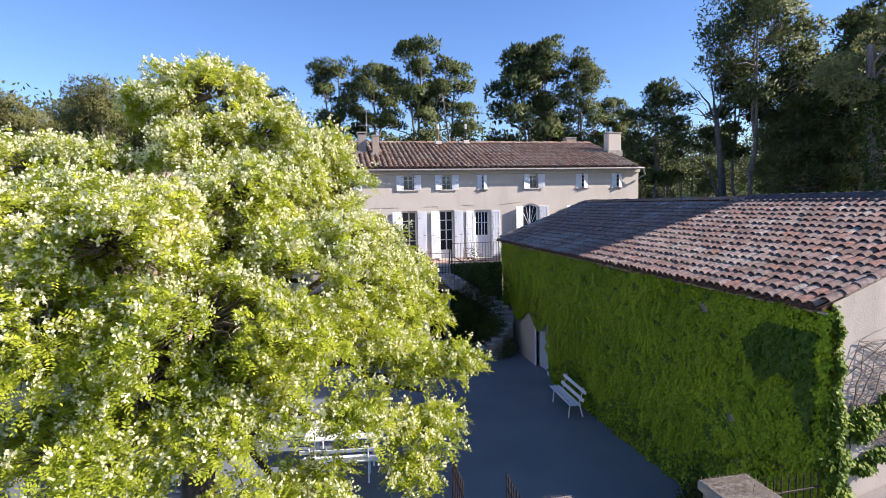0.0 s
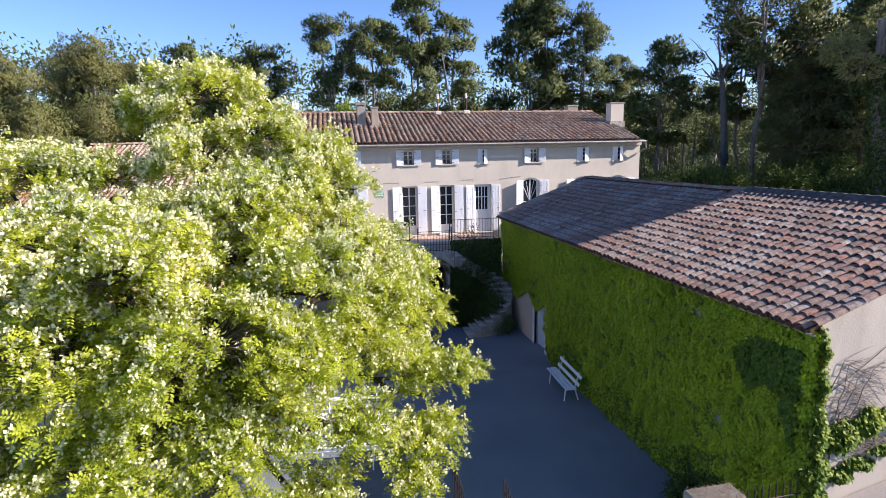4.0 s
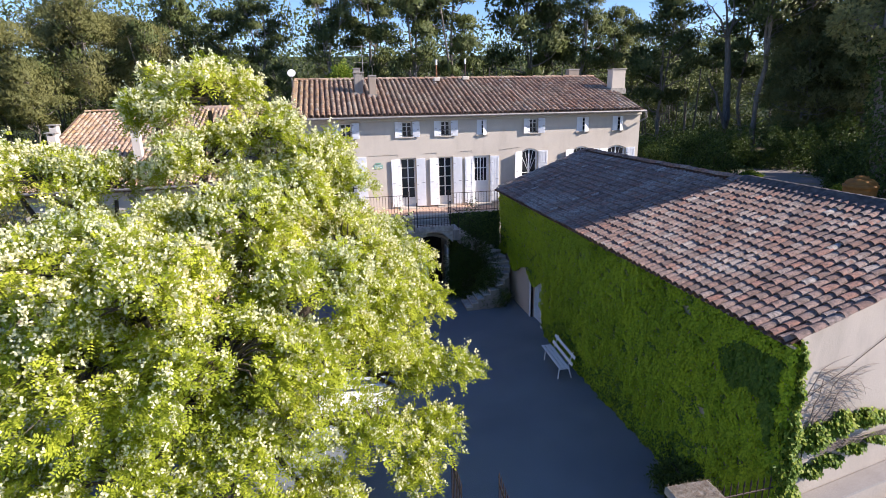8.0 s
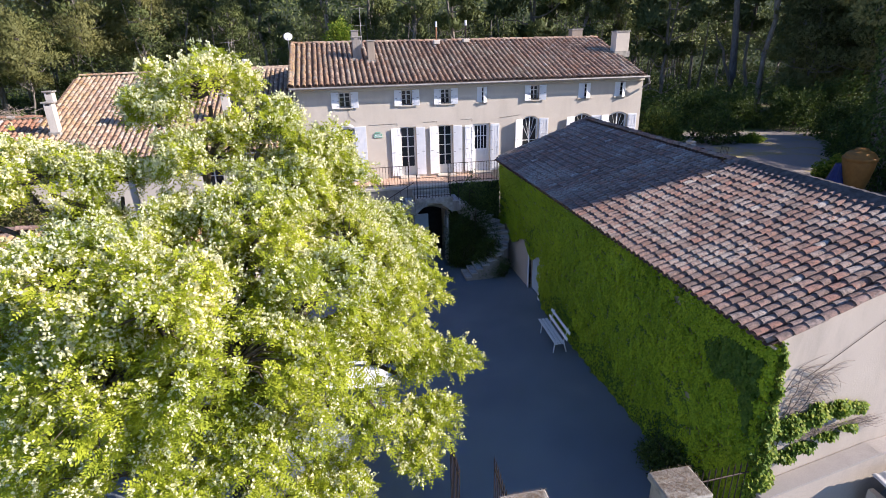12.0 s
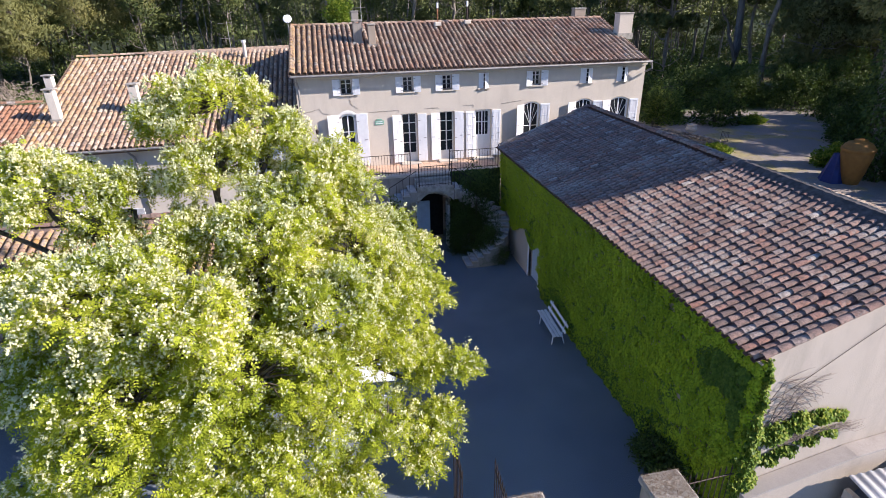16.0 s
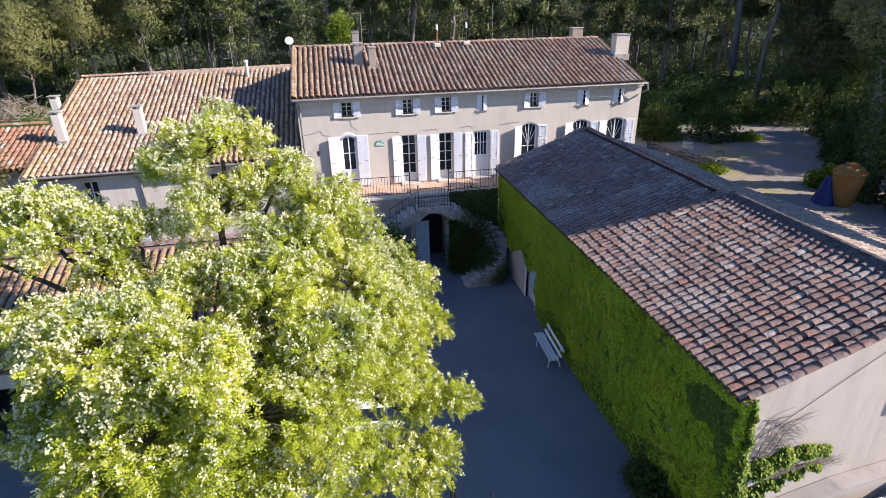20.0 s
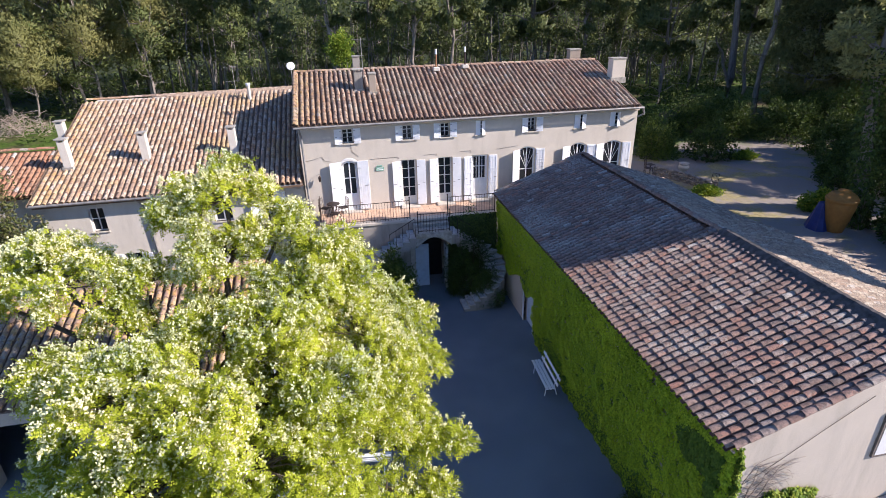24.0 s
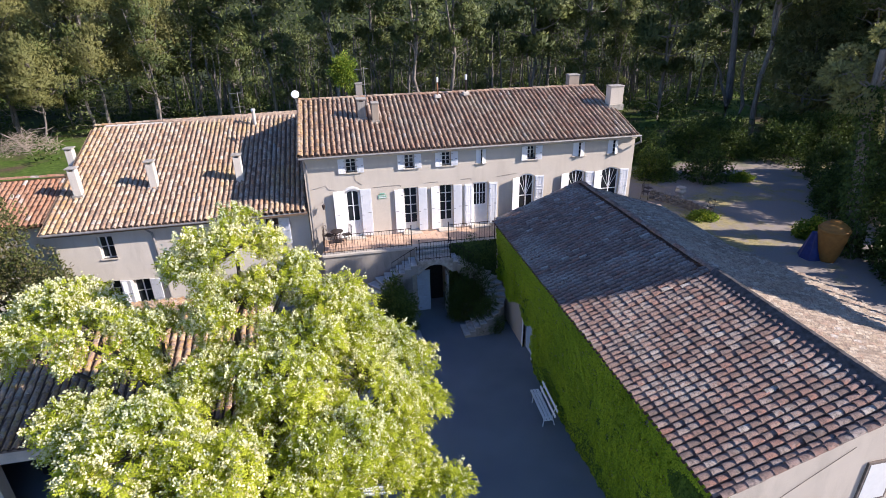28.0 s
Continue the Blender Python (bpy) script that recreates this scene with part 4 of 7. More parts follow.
            st = part("step", slab(max(0.0, z - 0.5) if i < 6 else 0.0, z - 0.05, 0.0), M["stucco_old"], s)
            part("tread", slab(z - 0.05, z, 0.03), M["tread"], st)
            if i < 5:
                ex, ey = 4.87 + sign * (x + dd[1] * wdt * 0.92), y - dd[0] * wdt * 0.92
                tube(rail, (ex, ey, z), (ex, ey, z + 0.9), 0.011, n=5)
                if last:
                    tube(rail, last, (ex, ey, z + 0.9), 0.017, n=5)
                last = (ex, ey, z + 0.9)
        part("handrail", rail, M["iron"], s)

    flight(-1, 2.3, 0.9)
    flight(1, 1.9, 0.88)
    # iron railings
    r = empty("railing", "thin dark wrought iron railing along the terrace edge", "railing", at=(4, TY + 0.1, TZ))

    def run(x0, x1, y, z, hgt, name="railing_panel"):
        top = bmesh.new()
        box(top, x0, x1, y - 0.018, y + 0.018, z + hgt - 0.02, z + hgt)
        part("top_rail", top, M["iron"], r)
        part("bottom_rail", boxm(x0, x1, y - 0.012, y + 0.012, z + 0.08, z + 0.1), M["iron"], r)
        nb = max(2, int((x1 - x0) / 0.125))
        bal = None
        for i in range(nb + 1):
            x = x0 + (x1 - x0) * i / nb
            if i in (0, nb):
                p = bmesh.new()
                tube(p, (x, y, z), (x, y, z + hgt + 0.1), 0.022, n=8)
                bmesh.ops.create_uvsphere(p, u_segments=8, v_segments=6, radius=0.035, matrix=Matrix.Translation((x, y, z + hgt + 0.12)))
                part("post", p, M["iron"], r)
            else:
                if bal is None:
                    p = bmesh.new()
                    tube(p, (0, 0, 0), (0, 0, hgt - 0.02), 0.008, n=5)
                    bal = bpy.data.meshes.new("baluster")
                    p.to_mesh(bal)
                    p.free()
                    bal.materials.append(M["iron"])
                ob = new("baluster", bal)
                under(ob, r)
                ob.matrix_basis = Matrix.Translation((x, y, z))
    run(-0.12, 3.95, TY + 0.08, TZ, 0.92)
    run(5.75, 8.05, TY + 0.08, TZ, 0.92)
    run(4.15, 5.6, TY - 1.0, zl, 0.92)
    side = bmesh.new()
    for x in (-0.12,):
        for i in range(13):
            y = TY + 0.08 + (FY - TY - 0.1) * i / 13
            tube(side, (x, y, TZ), (x, y, TZ + 0.92), 0.008, n=5)
        tube(side, (x, TY + 0.08, TZ + 0.91), (x, FY, TZ + 0.91), 0.016, n=5)
    part("side_railing", side, M["iron"], r)


M["blue"] = plain("blue_grey_paint", (0.52, 0.6, 0.68), 0.5, vary=0.08)
build_terrace()

# ---- barn ----
BX, BRX, BEX = 8.0, 12.2, 16.6
BZ, BRZ, BEZ = 4.63, 6.2, 4.6
BY0, BY1, BKY = 8.3, 24.65, 15.6


def build_barn():
    b = empty("barn", "long rendered barn with creeper and a weathered tiled roof", "barn", at=(12.2, 16.5, 0))
    holes = [(19.75, 20.85, 0.0, 1.95)]
    bm = bmesh.new()
    wall_cells(bm, BY0 + 0.15, BY1 - 0.1, 0.0, BZ, holes, lambda m, ua, ub, za, zb: box(m, BX + 0.2, BX + 0.65, ua, ub, za, zb))
    part("west_wall", bm, M["stucco_barn"], b)
    part("east_wall", boxm(BEX - 0.75, BEX - 0.3, BY0 + 0.15, BY1 - 0.1, 0.0, BEZ), M["stucco_barn"], b)
    for y in (BY0 + 0.12, BY1 - 0.55):
        g = bmesh.new()
        prof = ((BX + 0.2, 0.0), (BEX - 0.3, 0.0), (BEX - 0.3, BEZ + 0.06), (BRX, BRZ - 0.03), (BX + 0.2, BZ + 0.04))
        a = [g.verts.new((x, y, z)) for x, z in prof]
        c = [g.verts.new((x, y + 0.42, z)) for x, z in prof]
        g.faces.new(a)
        g.faces.new(list(reversed(c)))
        for i in range(5):
            j = (i + 1) % 5
            g.faces.new((a[i], c[i], c[j], a[j]))
        bmesh.ops.recalc_face_normals(g, faces=g.faces)
        part("gable_wall", g, M["stucco_barn"], b)
    deck = bmesh.new()
    d = [deck.verts.new(c) for c in ((BX + 0.03, BY0 + 0.16, BZ), (BX + 0.03, BY1, BZ), (BRX, BY1, BRZ), (BRX, BY0 + 0.16, BRZ), (BEX, BY1, BEZ), (BEX, BY0 + 0.16, BEZ), (BRX, BY1, BRZ - 0.16), (BRX, BY0 + 0.16, BRZ - 0.16))]
    deck.faces.new((d[0], d[3], d[2], d[1]))
    deck.faces.new((d[3], d[7], d[6], d[2]))
    deck.faces.new((d[7], d[5], d[4], d[6]))
    r = bmesh.ops.extrude_face_region(deck, geom=list(deck.faces))
    bmesh.ops.translate(deck, vec=(0, 0, -0.08), verts=[v for v in r["geom"] if isinstance(v, bmesh.types.BMVert)])
    bmesh.ops.recalc_face_normals(deck, faces=deck.faces)
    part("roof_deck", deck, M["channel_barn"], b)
    roof = part("roof", bmesh.new(), M["trim"], b, "weathered grey-pink canal tile roof")
    v = Vector((BRX - BX, 0, BRZ - BZ))
    # the slope towards the courtyard runs along -y so that u x v points up
    tile_roof("barn", roof, (BX - 0.12, BY1, BZ - 0.03), (0, -1, 0), v, BY1 - BY0, v.length + 0.5, "barn", keep=lambda a, q: q < v.length - 0.2 or (a > 9.3 and q < v.length - 0.12), single=lambda a, q: a > 12.4, seed=31)
    v2 = Vector((BRX - BEX, 0, BRZ - 0.16 - BEZ))
    low = v2.normalized() * 2.95
    reach = lambda y: max(0.0, min(2.95, (19.4 - y) * 1.15))
    tile_roof("barne", roof, (BEX + 0.04 - low.x, BY0, BEZ - low.z), (0, 1, 0), v2, BY1 - BY0, v2.length + 2.95 - 0.3, "east", keep=lambda a, q: q > 2.95 - reach(BY0 + a), seed=32)
    skirt = bmesh.new()
    f = [skirt.verts.new(c) for c in ((BEX, 19.4, BEZ), (BEX - low.x, 16.84, BEZ - low.z), (BEX - low.x, BY0, BEZ - low.z), (BEX, BY0, BEZ))]
    skirt.faces.new(f)
    r = bmesh.ops.extrude_face_region(skirt, geom=list(skirt.faces))
    bmesh.ops.translate(skirt, vec=(0, 0, -0.08), verts=[q for q in r["geom"] if isinstance(q, bmesh.types.BMVert)])
    bmesh.ops.recalc_face_normals(skirt, faces=skirt.faces)
    part("lower_roof_deck", skirt, M["channel_barn"], b)
    # mortar fillet that beds the heads of the top tiles under the ridge
    strip = bmesh.new()
    n, prev = 60, None
    rise = (BRZ - BZ) / (BRX - BX)
    for i in range(n + 1):
        y = BY0 + 0.1 + (BKY - 0.9 - BY0) * i / n
        w = 0.6 + 0.03 * math.sin(i * 1.7) + 0.02 * math.sin(i * 4.1)
        h = 0.18 + 0.008 * math.sin(i * 2.3)
        prof = ((BRX - w, BRZ - w * rise + 0.01), (BRX - 0.04, BRZ + h), (BRX + 0.07, BRZ + h), (BRX + 0.3, BRZ - 0.09), (BRX + 0.3, BRZ - 0.2))
        ring = [strip.verts.new((x, y, z)) for x, z in prof]
        if prev:
            for a, c, d2, e in zip(prev, ring, ring[1:], prev[1:]):
                strip.faces.new((a, c, d2, e))
        prev = ring
    bmesh.ops.recalc_face_normals(strip, faces=strip.faces)
    part("ridge_mortar", strip, M["mortar"], b, "dark lichened mortar along the ridge")
    ridge_tiles(roof, (BRX, BKY - 0.8, BRZ + 0.04), (BRX, BY1, BRZ + 0.04), "barn", seed=33)
    ridge_tiles(roof, (BX - 0.02, BY0 + 0.06, BZ + 0.075), (BRX, BY0 + 0.06, BRZ + 0.075), "barn", step=0.3, seed=34, name="verge_tile", r=0.088)
    ridge_tiles(roof, (BX - 0.02, BY1 - 0.06, BZ + 0.1), (BRX, BY1 - 0.06, BRZ + 0.1), "barn", seed=35, name="verge_tile", r=0.1)
    # brick dentils below the eave
    dm = None
    for i in range(67):
        y = BY0 + 0.15 + i * 0.245
        if dm is None:
            q = boxm(-0.09, 0.09, -0.085, 0.085, -0.035, 0.0, bevel=0.008)
            dm = bpy.data.meshes.new("eave_tile")
            q.to_mesh(dm)
            q.free()
            dm.materials.append(M["tile1_wing"])
        ob = new("eave_tile", dm)
        under(ob, b)
        ob.matrix_basis = Matrix.Translation((BX + 0.1, y, BZ - 0.09))
    # side door
    dr = empty("door_7", "narrow weathered grey wooden barn door", "door", kind="structure", at=(8.2, 20.3, 0))
    fr = boxm(BX + 0.17, BX + 0.3, 19.62, 19.75, 0.0, 1.95, bevel=0.01)
    box(fr, BX + 0.17, BX + 0.3, 20.85, 20.98, 0.0, 1.95, bevel=0.01)
    part("door_frame", fr, M["white"], dr)
    for i in range(5):
        part("plank", boxm(BX + 0.34, BX + 0.37, 19.76 + 0.218 * i, 19.76 + 0.218 * i + 0.208, 0.02, 1.94, bevel=0.004), M["blue"], dr)
    # black sheet in place of the darkness inside the barn
    part("reveal", boxm(BX + 0.6, BX + 0.62, 19.76, 20.84, 0, 1.94), M["dark"], dr)


build_barn()


# ---- west outbuilding ----
def build_outbuilding():
    o = empty("outbuilding", "low rendered outbuilding with a canal tile roof behind the tree", "outbuilding", at=(-12, 17.5, 0))
    x0, x1, y0, y1, yr, z0, zr = -24.0, -2.4, 15.2, 23.2, 19.4, 3.0, 4.5
    holes = [(-9.8, -7.6, 0.0, 2.25), (-16, -14.5, 0.9, 2.2)]
    bm = bmesh.new()
    wall_cells(bm, x0, x1, 0, z0, holes, lambda m, ua, ub, za, zb: box(m, ua, ub, y0 + 0.35, y0 + 0.75, za, zb))
    part("front_wall", bm, M["stucco_barn"], o)
    part("back_wall", boxm(x0, x1, y1 - 0.75, y1 - 0.35, 0, z0), M["stucco_barn"], o)
    for x in (x0, x1 - 0.4):
        g = bmesh.new()
        prof = ((y0 + 0.35, 0.0), (y1 - 0.35, 0.0), (y1 - 0.35, z0 + 0.02), (yr, zr - 0.05), (y0 + 0.35, z0 + 0.02))
        a = [g.verts.new((x + 0.01, y, z)) for y, z in prof]
        c = [g.verts.new((x + 0.39, y, z)) for y, z in prof]
        g.faces.new(a)
        g.faces.new(list(reversed(c)))
        for i in range(5):
            j = (i + 1) % 5
            g.faces.new((a[i], c[i], c[j], a[j]))
        bmesh.ops.recalc_face_normals(g, faces=g.faces)
        part("gable_wall", g, M["stucco_barn"], o)
    deck = bmesh.new()
    d = [deck.verts.new(c) for c in ((x0, y0, z0), (x1 + 0.15, y0, z0), (x1 + 0.15, yr, zr), (x0, yr, zr), (x1 + 0.15, y1, z0), (x0, y1, z0))]
    deck.faces.new((d[0], d[1], d[2], d[3]))
    deck.faces.new((d[3], d[2], d[4], d[5]))
    r = bmesh.ops.extrude_face_region(deck, geom=list(deck.faces))
    bmesh.ops.translate(deck, vec=(0, 0, -0.08), verts=[v for v in r["geom"] if isinstance(v, bmesh.types.BMVert)])
    bmesh.ops.recalc_face_normals(deck, faces=deck.faces)
    part("roof_deck", deck, M["tile_barn"], o)
    roof = part("roof", bmesh.new(), M["trim"], o, "grey weathered canal tile roof")
    v = Vector((0, yr - y0, zr - z0))
    tile_roof("out", roof, (x0, y0 - 0.03, z0 + 0.02), (1, 0, 0), v, x1 - x0 + 0.15, v.length, "main", single=lambda a, q: 13.4 < a < 18.6, seed=41)
    v = Vector((0, yr - y1, zr - z0))
    tile_roof("outb", roof, (x1 + 0.15, y1 + 0.03, z0 + 0.02), (-1, 0, 0), v, x1 - x0 + 0.15, v.length, "main", seed=42, channel=False)
    ridge_tiles(roof, (x0, yr, zr + 0.06), (x1 + 0.1, yr, zr + 0.06), "barn", seed=43)
    window("window_17", "dark outbuilding window", -16, -14.5, 0.9, 2.2, y0 + 0.35)
    # black sheet in place of the darkness inside the doorway
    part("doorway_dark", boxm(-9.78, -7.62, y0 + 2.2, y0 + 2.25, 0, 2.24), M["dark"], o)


build_outbuilding()


# ---- plants ----
def quads(name, v, mat, soft=None):
    """One mesh from an array of quads (n, 4, 3); soft: a normal for each quad, for foliage that is shaded as a mass."""
    n = len(v)
    if soft is not None:
        back = (np.cross(v[:, 1] - v[:, 0], v[:, 3] - v[:, 0]) * soft).sum(1) < 0
        v = np.where(back[:, None, None], v[:, ::-1], v)
    me = bpy.data.meshes.new(name)
    me.vertices.add(n * 4)
    me.vertices.foreach_set("co", np.ascontiguousarray(v, dtype=np.float32).ravel())
    me.loops.add(n * 4)
    me.loops.foreach_set("vertex_index", np.arange(n * 4, dtype=np.int32))
    me.polygons.add(n)
    me.polygons.foreach_set("loop_start", np.arange(n, dtype=np.int32) * 4)
    me.update(calc_edges=True)
    me.materials.append(mat)
    if soft is not None:
        me.normals_split_custom_set_from_vertices(np.repeat(soft, 4, 0).tolist())
    return me


def unit(a):
    return a / np.maximum(np.linalg.norm(a, axis=-1, keepdims=True), 1e-9)


def kites(base, along, normal, length, width, fold=0.0):
    """Leaf shapes: from base along a direction, lying across normal."""
    along = unit(along)
    side = unit(np.cross(along, normal))
    up = np.cross(side, along)
    L, W = length[:, None], width[:, None]
    mid = base + along * L * 0.45
    drop = up * (W * fold)
    return np.stack((base, mid + side * W / 2 + drop, base + along * L, mid - side * W / 2 + drop), 1)


def rand_dirs(rng, n):
    return unit(rng.normal(size=(n, 3)))


def limb(bm, pts, r0, r1, n=8):
    """A tapered, bent limb along points."""
    ring = None
    m = len(pts)
    for i, p in enumerate(pts):
        p = Vector(p)
        d = (Vector(pts[min(i + 1, m - 1)]) - Vector(pts[max(i - 1, 0)])).normalized()
        q = d.to_track_quat("Z", "Y")
        r = r0 + (r1 - r0) * i / (m - 1)
        now = [bm.verts.new(p + q @ Vector((r * math.cos(2 * math.pi * k / n), r * math.sin(2 * math.pi * k / n), 0))) for k in range(n)]
        if ring:
            for k in range(n):
                bm.faces.new((ring[k], ring[(k + 1) % n], now[(k + 1) % n], now[k]))
        ring = now
    return bm


def bend(p, q, sag, rng, n=5, wob=0.12):
    p, q = Vector(p), Vector(q)
    out = []
    for i in range(n + 1):
        t = i / n
        c = p.lerp(q, t) + Vector((0, 0, sag * math.sin(math.pi * t)))
        if 0 < i < n:
            c += Vector((rng.normal(0, wob), rng.normal(0, wob), rng.normal(0, wob)))
        out.append(c)
    return out


# lobes of the flowering acacia: centre and radii in metres
LOBES = [
    ((-1.75, 14.35, 8.75), (1.2, 1.1, 0.9)), ((-0.75, 14.1, 7.9), (0.85, 0.8, 0.75)), ((-1.9, 13.9, 7.4), (1.2, 1.0, 0.9)), ((-2.8, 14.0, 8.4), (0.6, 0.6, 0.5)),
    ((0.3, 13.8, 7.35), (0.85, 0.85, 0.78)), ((0.9, 14.1, 6.5), (0.95, 0.9, 0.9)), ((1.7, 14.7, 5.2), (0.9, 0.85, 0.8)), ((2.6, 14.5, 4.75), (0.6, 0.6, 0.5)),
    ((2.45, 13.5, 3.9), (0.88, 0.9, 0.75)), ((1.8, 12.6, 4.2), (1.0, 1.0, 0.85)), ((2.3, 11.3, 3.15), (0.75, 0.7, 0.55)), ((2.95, 11.1, 3.45), (0.3, 0.3, 0.22)),
    ((2.2, 10.5, 2.45), (0.7, 0.6, 0.5)), ((1.9, 10.0, 1.95), (0.35, 0.35, 0.38)),
]
LOBES += [
    ((-3.4, 10.9, 6.0), (1.4, 1.3, 1.0)), ((-2.2, 9.9, 5.8), (1.4, 1.3, 1.0)), ((-1.2, 10.0, 4.6), (1.5, 1.3, 1.1)), ((-3.2, 9.8, 4.5), (1.4, 1.3, 1.1)),
    ((-4.9, 11.9, 5.2), (1.0, 1.0, 0.65)), ((-4.3, 10.5, 4.0), (1.1, 1.1, 0.95)), ((0.2, 11.4, 5.3), (1.2, 1.2, 0.9)), ((0.3, 10.2, 4.2), (1.0, 1.0, 0.9)),
    ((-0.8, 12.2, 6.4), (1.1, 1.1, 0.8)), ((-2.1, 13.0, 6.2), (0.9, 0.9, 0.75)), ((1.2, 11.6, 3.8), (0.9, 0.9, 0.75)), ((-0.1, 14.0, 6.1), (1.0, 1.0, 0.9)),
]
LOBES += [
    ((-5.0, 13.7, 7.2), (1.15, 1.1, 0.75)), ((-6.2, 15.2, 7.1), (1.2, 1.1, 0.75)), ((-7.3, 14.8, 6.6), (1.2, 1.2, 0.75)), ((-4.3, 13.6, 6.2), (0.7, 0.8, 0.5)),
    ((-0.85, 9.8, 2.9), (1.2, 1.1, 0.9)), ((0.25, 9.9, 1.75), (0.8, 0.7, 0.5)), ((-0.9, 9.4, 1.7), (1.0, 0.8, 0.6)), ((-2.8, 9.8, 2.9), (1.5, 1.3, 1.0)),
    ((-4.6, 10.2, 2.7), (1.3, 1.2, 0.9)), ((1.5, 13.2, 5.0), (0.8, 0.8, 0.7)), ((-3.3, 13.4, 5.6), (0.7, 0.7, 0.45)), ((-3.7, 13.8, 7.0), (0.85, 0.8, 0.6)),
    ((-1.2, 12.4, 5.4), (1.1, 1.0, 0.8)), ((-2.7, 12.2, 6.1), (0.9, 0.9, 0.7)), ((1.2, 10.3, 2.9), (0.7, 0.7, 0.5)), ((2.2, 14.2, 4.3), (0.7, 0.7, 0.5)),
    ((-0.3, 13.0, 6.7), (1.1, 0.9, 0.85)), ((0.9, 12.8, 5.6), (1.0, 0.9, 0.8)), ((-0.3, 11.2, 3.6), (1.1, 0.9, 0.7)), ((-0.9, 10.6, 3.7), (1.0, 0.8, 0.6)), ((-3.0, 11.4, 5.6), (1.2, 1.0, 0.9)), ((1.9, 11.9, 3.3), (0.8, 0.7, 0.6)), ((-5.5, 12.6, 5.7), (0.85, 0.85, 0.5)), ((-5.2, 11.2, 4.2), (0.8, 0.8, 0.7)), ((-2.05, 9.9, 3.75), (1.1, 0.8, 0.75)),
]
TRUNK = (-1.9, 12.0, 0.0)


def build_acacia():
    rng = np.random.default_rng(77)
    tree = empty("acacia_tree", "large flowering acacia with bright green leaves and white blossom", "tree", at=TRUNK)
    fork = Vector((-1.8, 12.0, 2.6))
    bm = limb(bmesh.new(), [TRUNK, (-1.95, 12.05, 0.5), (-1.85, 11.95, 1.5), fork], 0.34, 0.24, 12)
    part("trunk", bm, M["bark"], tree, smooth=True)
    leafv, flow, twigs = [], [], bmesh.new()
    for c, r in LOBES:
        c, r = np.array(c), np.array(r)
        root = fork if r[0] > 0.6 else Vector(min((q for q, k in LOBES if k[0] > 0.65), key=lambda q: (Vector(q) - Vector(c)).length))
        bm = limb(bmesh.new(), bend(root, c - (0, 0, 0.1 if r[0] < 0.6 else 0.3), 0.4 if r[0] > 0.6 else 0.05, rng, 6, 0.15 if r[0] > 0.6 else 0.03), 0.02 + 0.1 * min(1.0, r[0]), 0.012 + 0.03 * min(1.0, r[0]))
        part("limb", bm, M["bark"], tree, smooth=True)
        area = (r[0] * r[1] + r[0] * r[2] + r[1] * r[2]) / 3
        nc = int(27 * area) + 3
        d = rand_dirs(rng, nc)
        d[:, 2] = np.where(d[:, 2] < -0.45, -d[:, 2] * 0.7, d[:, 2])
        cl = c + d * (r - 0.08) * rng.uniform(0.55, 1.08, nc)[:, None]
        for k in range(nc):
            limb(twigs, bend(c + d[k] * r * 0.15, cl[k], 0.08, rng, 3, 0.05), 0.022, 0.006, 5)
        # each spray: leaves that fan out from the end of a twig and droop
        nsp = 37
        cc, dd = np.repeat(cl, nsp, 0), np.repeat(d, nsp, 0)
        n = len(cc)
        lift = unit(dd * 0.55 + (0, 0, 0.75))
        fan = rand_dirs(rng, n)
        fan = unit(fan - lift * ((fan * lift).sum(1) * 0.75)[:, None])
        off = fan * (rng.uniform(0.02, 1, n) ** 0.6)[:, None] * 0.26 * rng.uniform(0.7, 1.3, n)[:, None]
        p = cc + off + lift * rng.normal(0, 0.055, n)[:, None]
        al = unit(fan * 0.8 + lift * 0.4 + rng.normal(size=(n, 3)) * 0.45 - (0, 0, 0.12))
        side = unit(np.cross(al, lift + rng.normal(size=(n, 3)) * 0.3))
        nrm = np.cross(side, al)
        ln = rng.uniform(0.14, 0.25, n)
        for s in range(5):
            t = (s + 0.5) / 5.2
            b = p + al * (ln * t)[:, None] - np.array((0, 0, 0.04 * t * t))
            for sg in (-1, 1):
                dirn = side * sg + al * 0.4 + rng.normal(size=(n, 3)) * 0.15
                leafv.append(kites(b, dirn, nrm + rng.normal(size=(n, 3)) * 0.22, rng.uniform(0.055, 0.082, n), rng.uniform(0.026, 0.036, n), 0.1))
        leafv.append(kites(p + al * ln[:, None] - (0, 0, 0.06), al, nrm, np.full(n, 0.065), np.full(n, 0.034), 0.1))
        # clustered white racemes hanging among the outer leaves
        m = rng.uniform(size=n) < (0.42 if c[2] > 4.6 else 0.24) * (0.5 + 0.65 * np.repeat(rng.uniform(0, 1.5, nc), nsp))
        q, ql = p[m] + al[m] * 0.1 + lift[m] * rng.uniform(0.04, 0.15, m.sum())[:, None], lift[m]
        hang = unit(np.tile((0, 0, -1.0), (len(q), 1)) + fan[m] * 0.7 + rng.normal(size=q.shape) * 0.2)
        for s in range(11):
            b = q + hang * (0.013 * s) + rng.normal(size=q.shape) * (0.03 - 0.0018 * s)
            flow.append(kites(b, unit(ql + rng.normal(size=q.shape) * 0.8), rand_dirs(rng, len(q)), rng.uniform(0.044, 0.066, len(q)), rng.uniform(0.038, 0.056, len(q))))
    tagged(part("twigwork", twigs, M["bark"], tree), kind="stuff")
    under(new("crown", quads("crown", np.concatenate(leafv), M["acacia"])), tree)
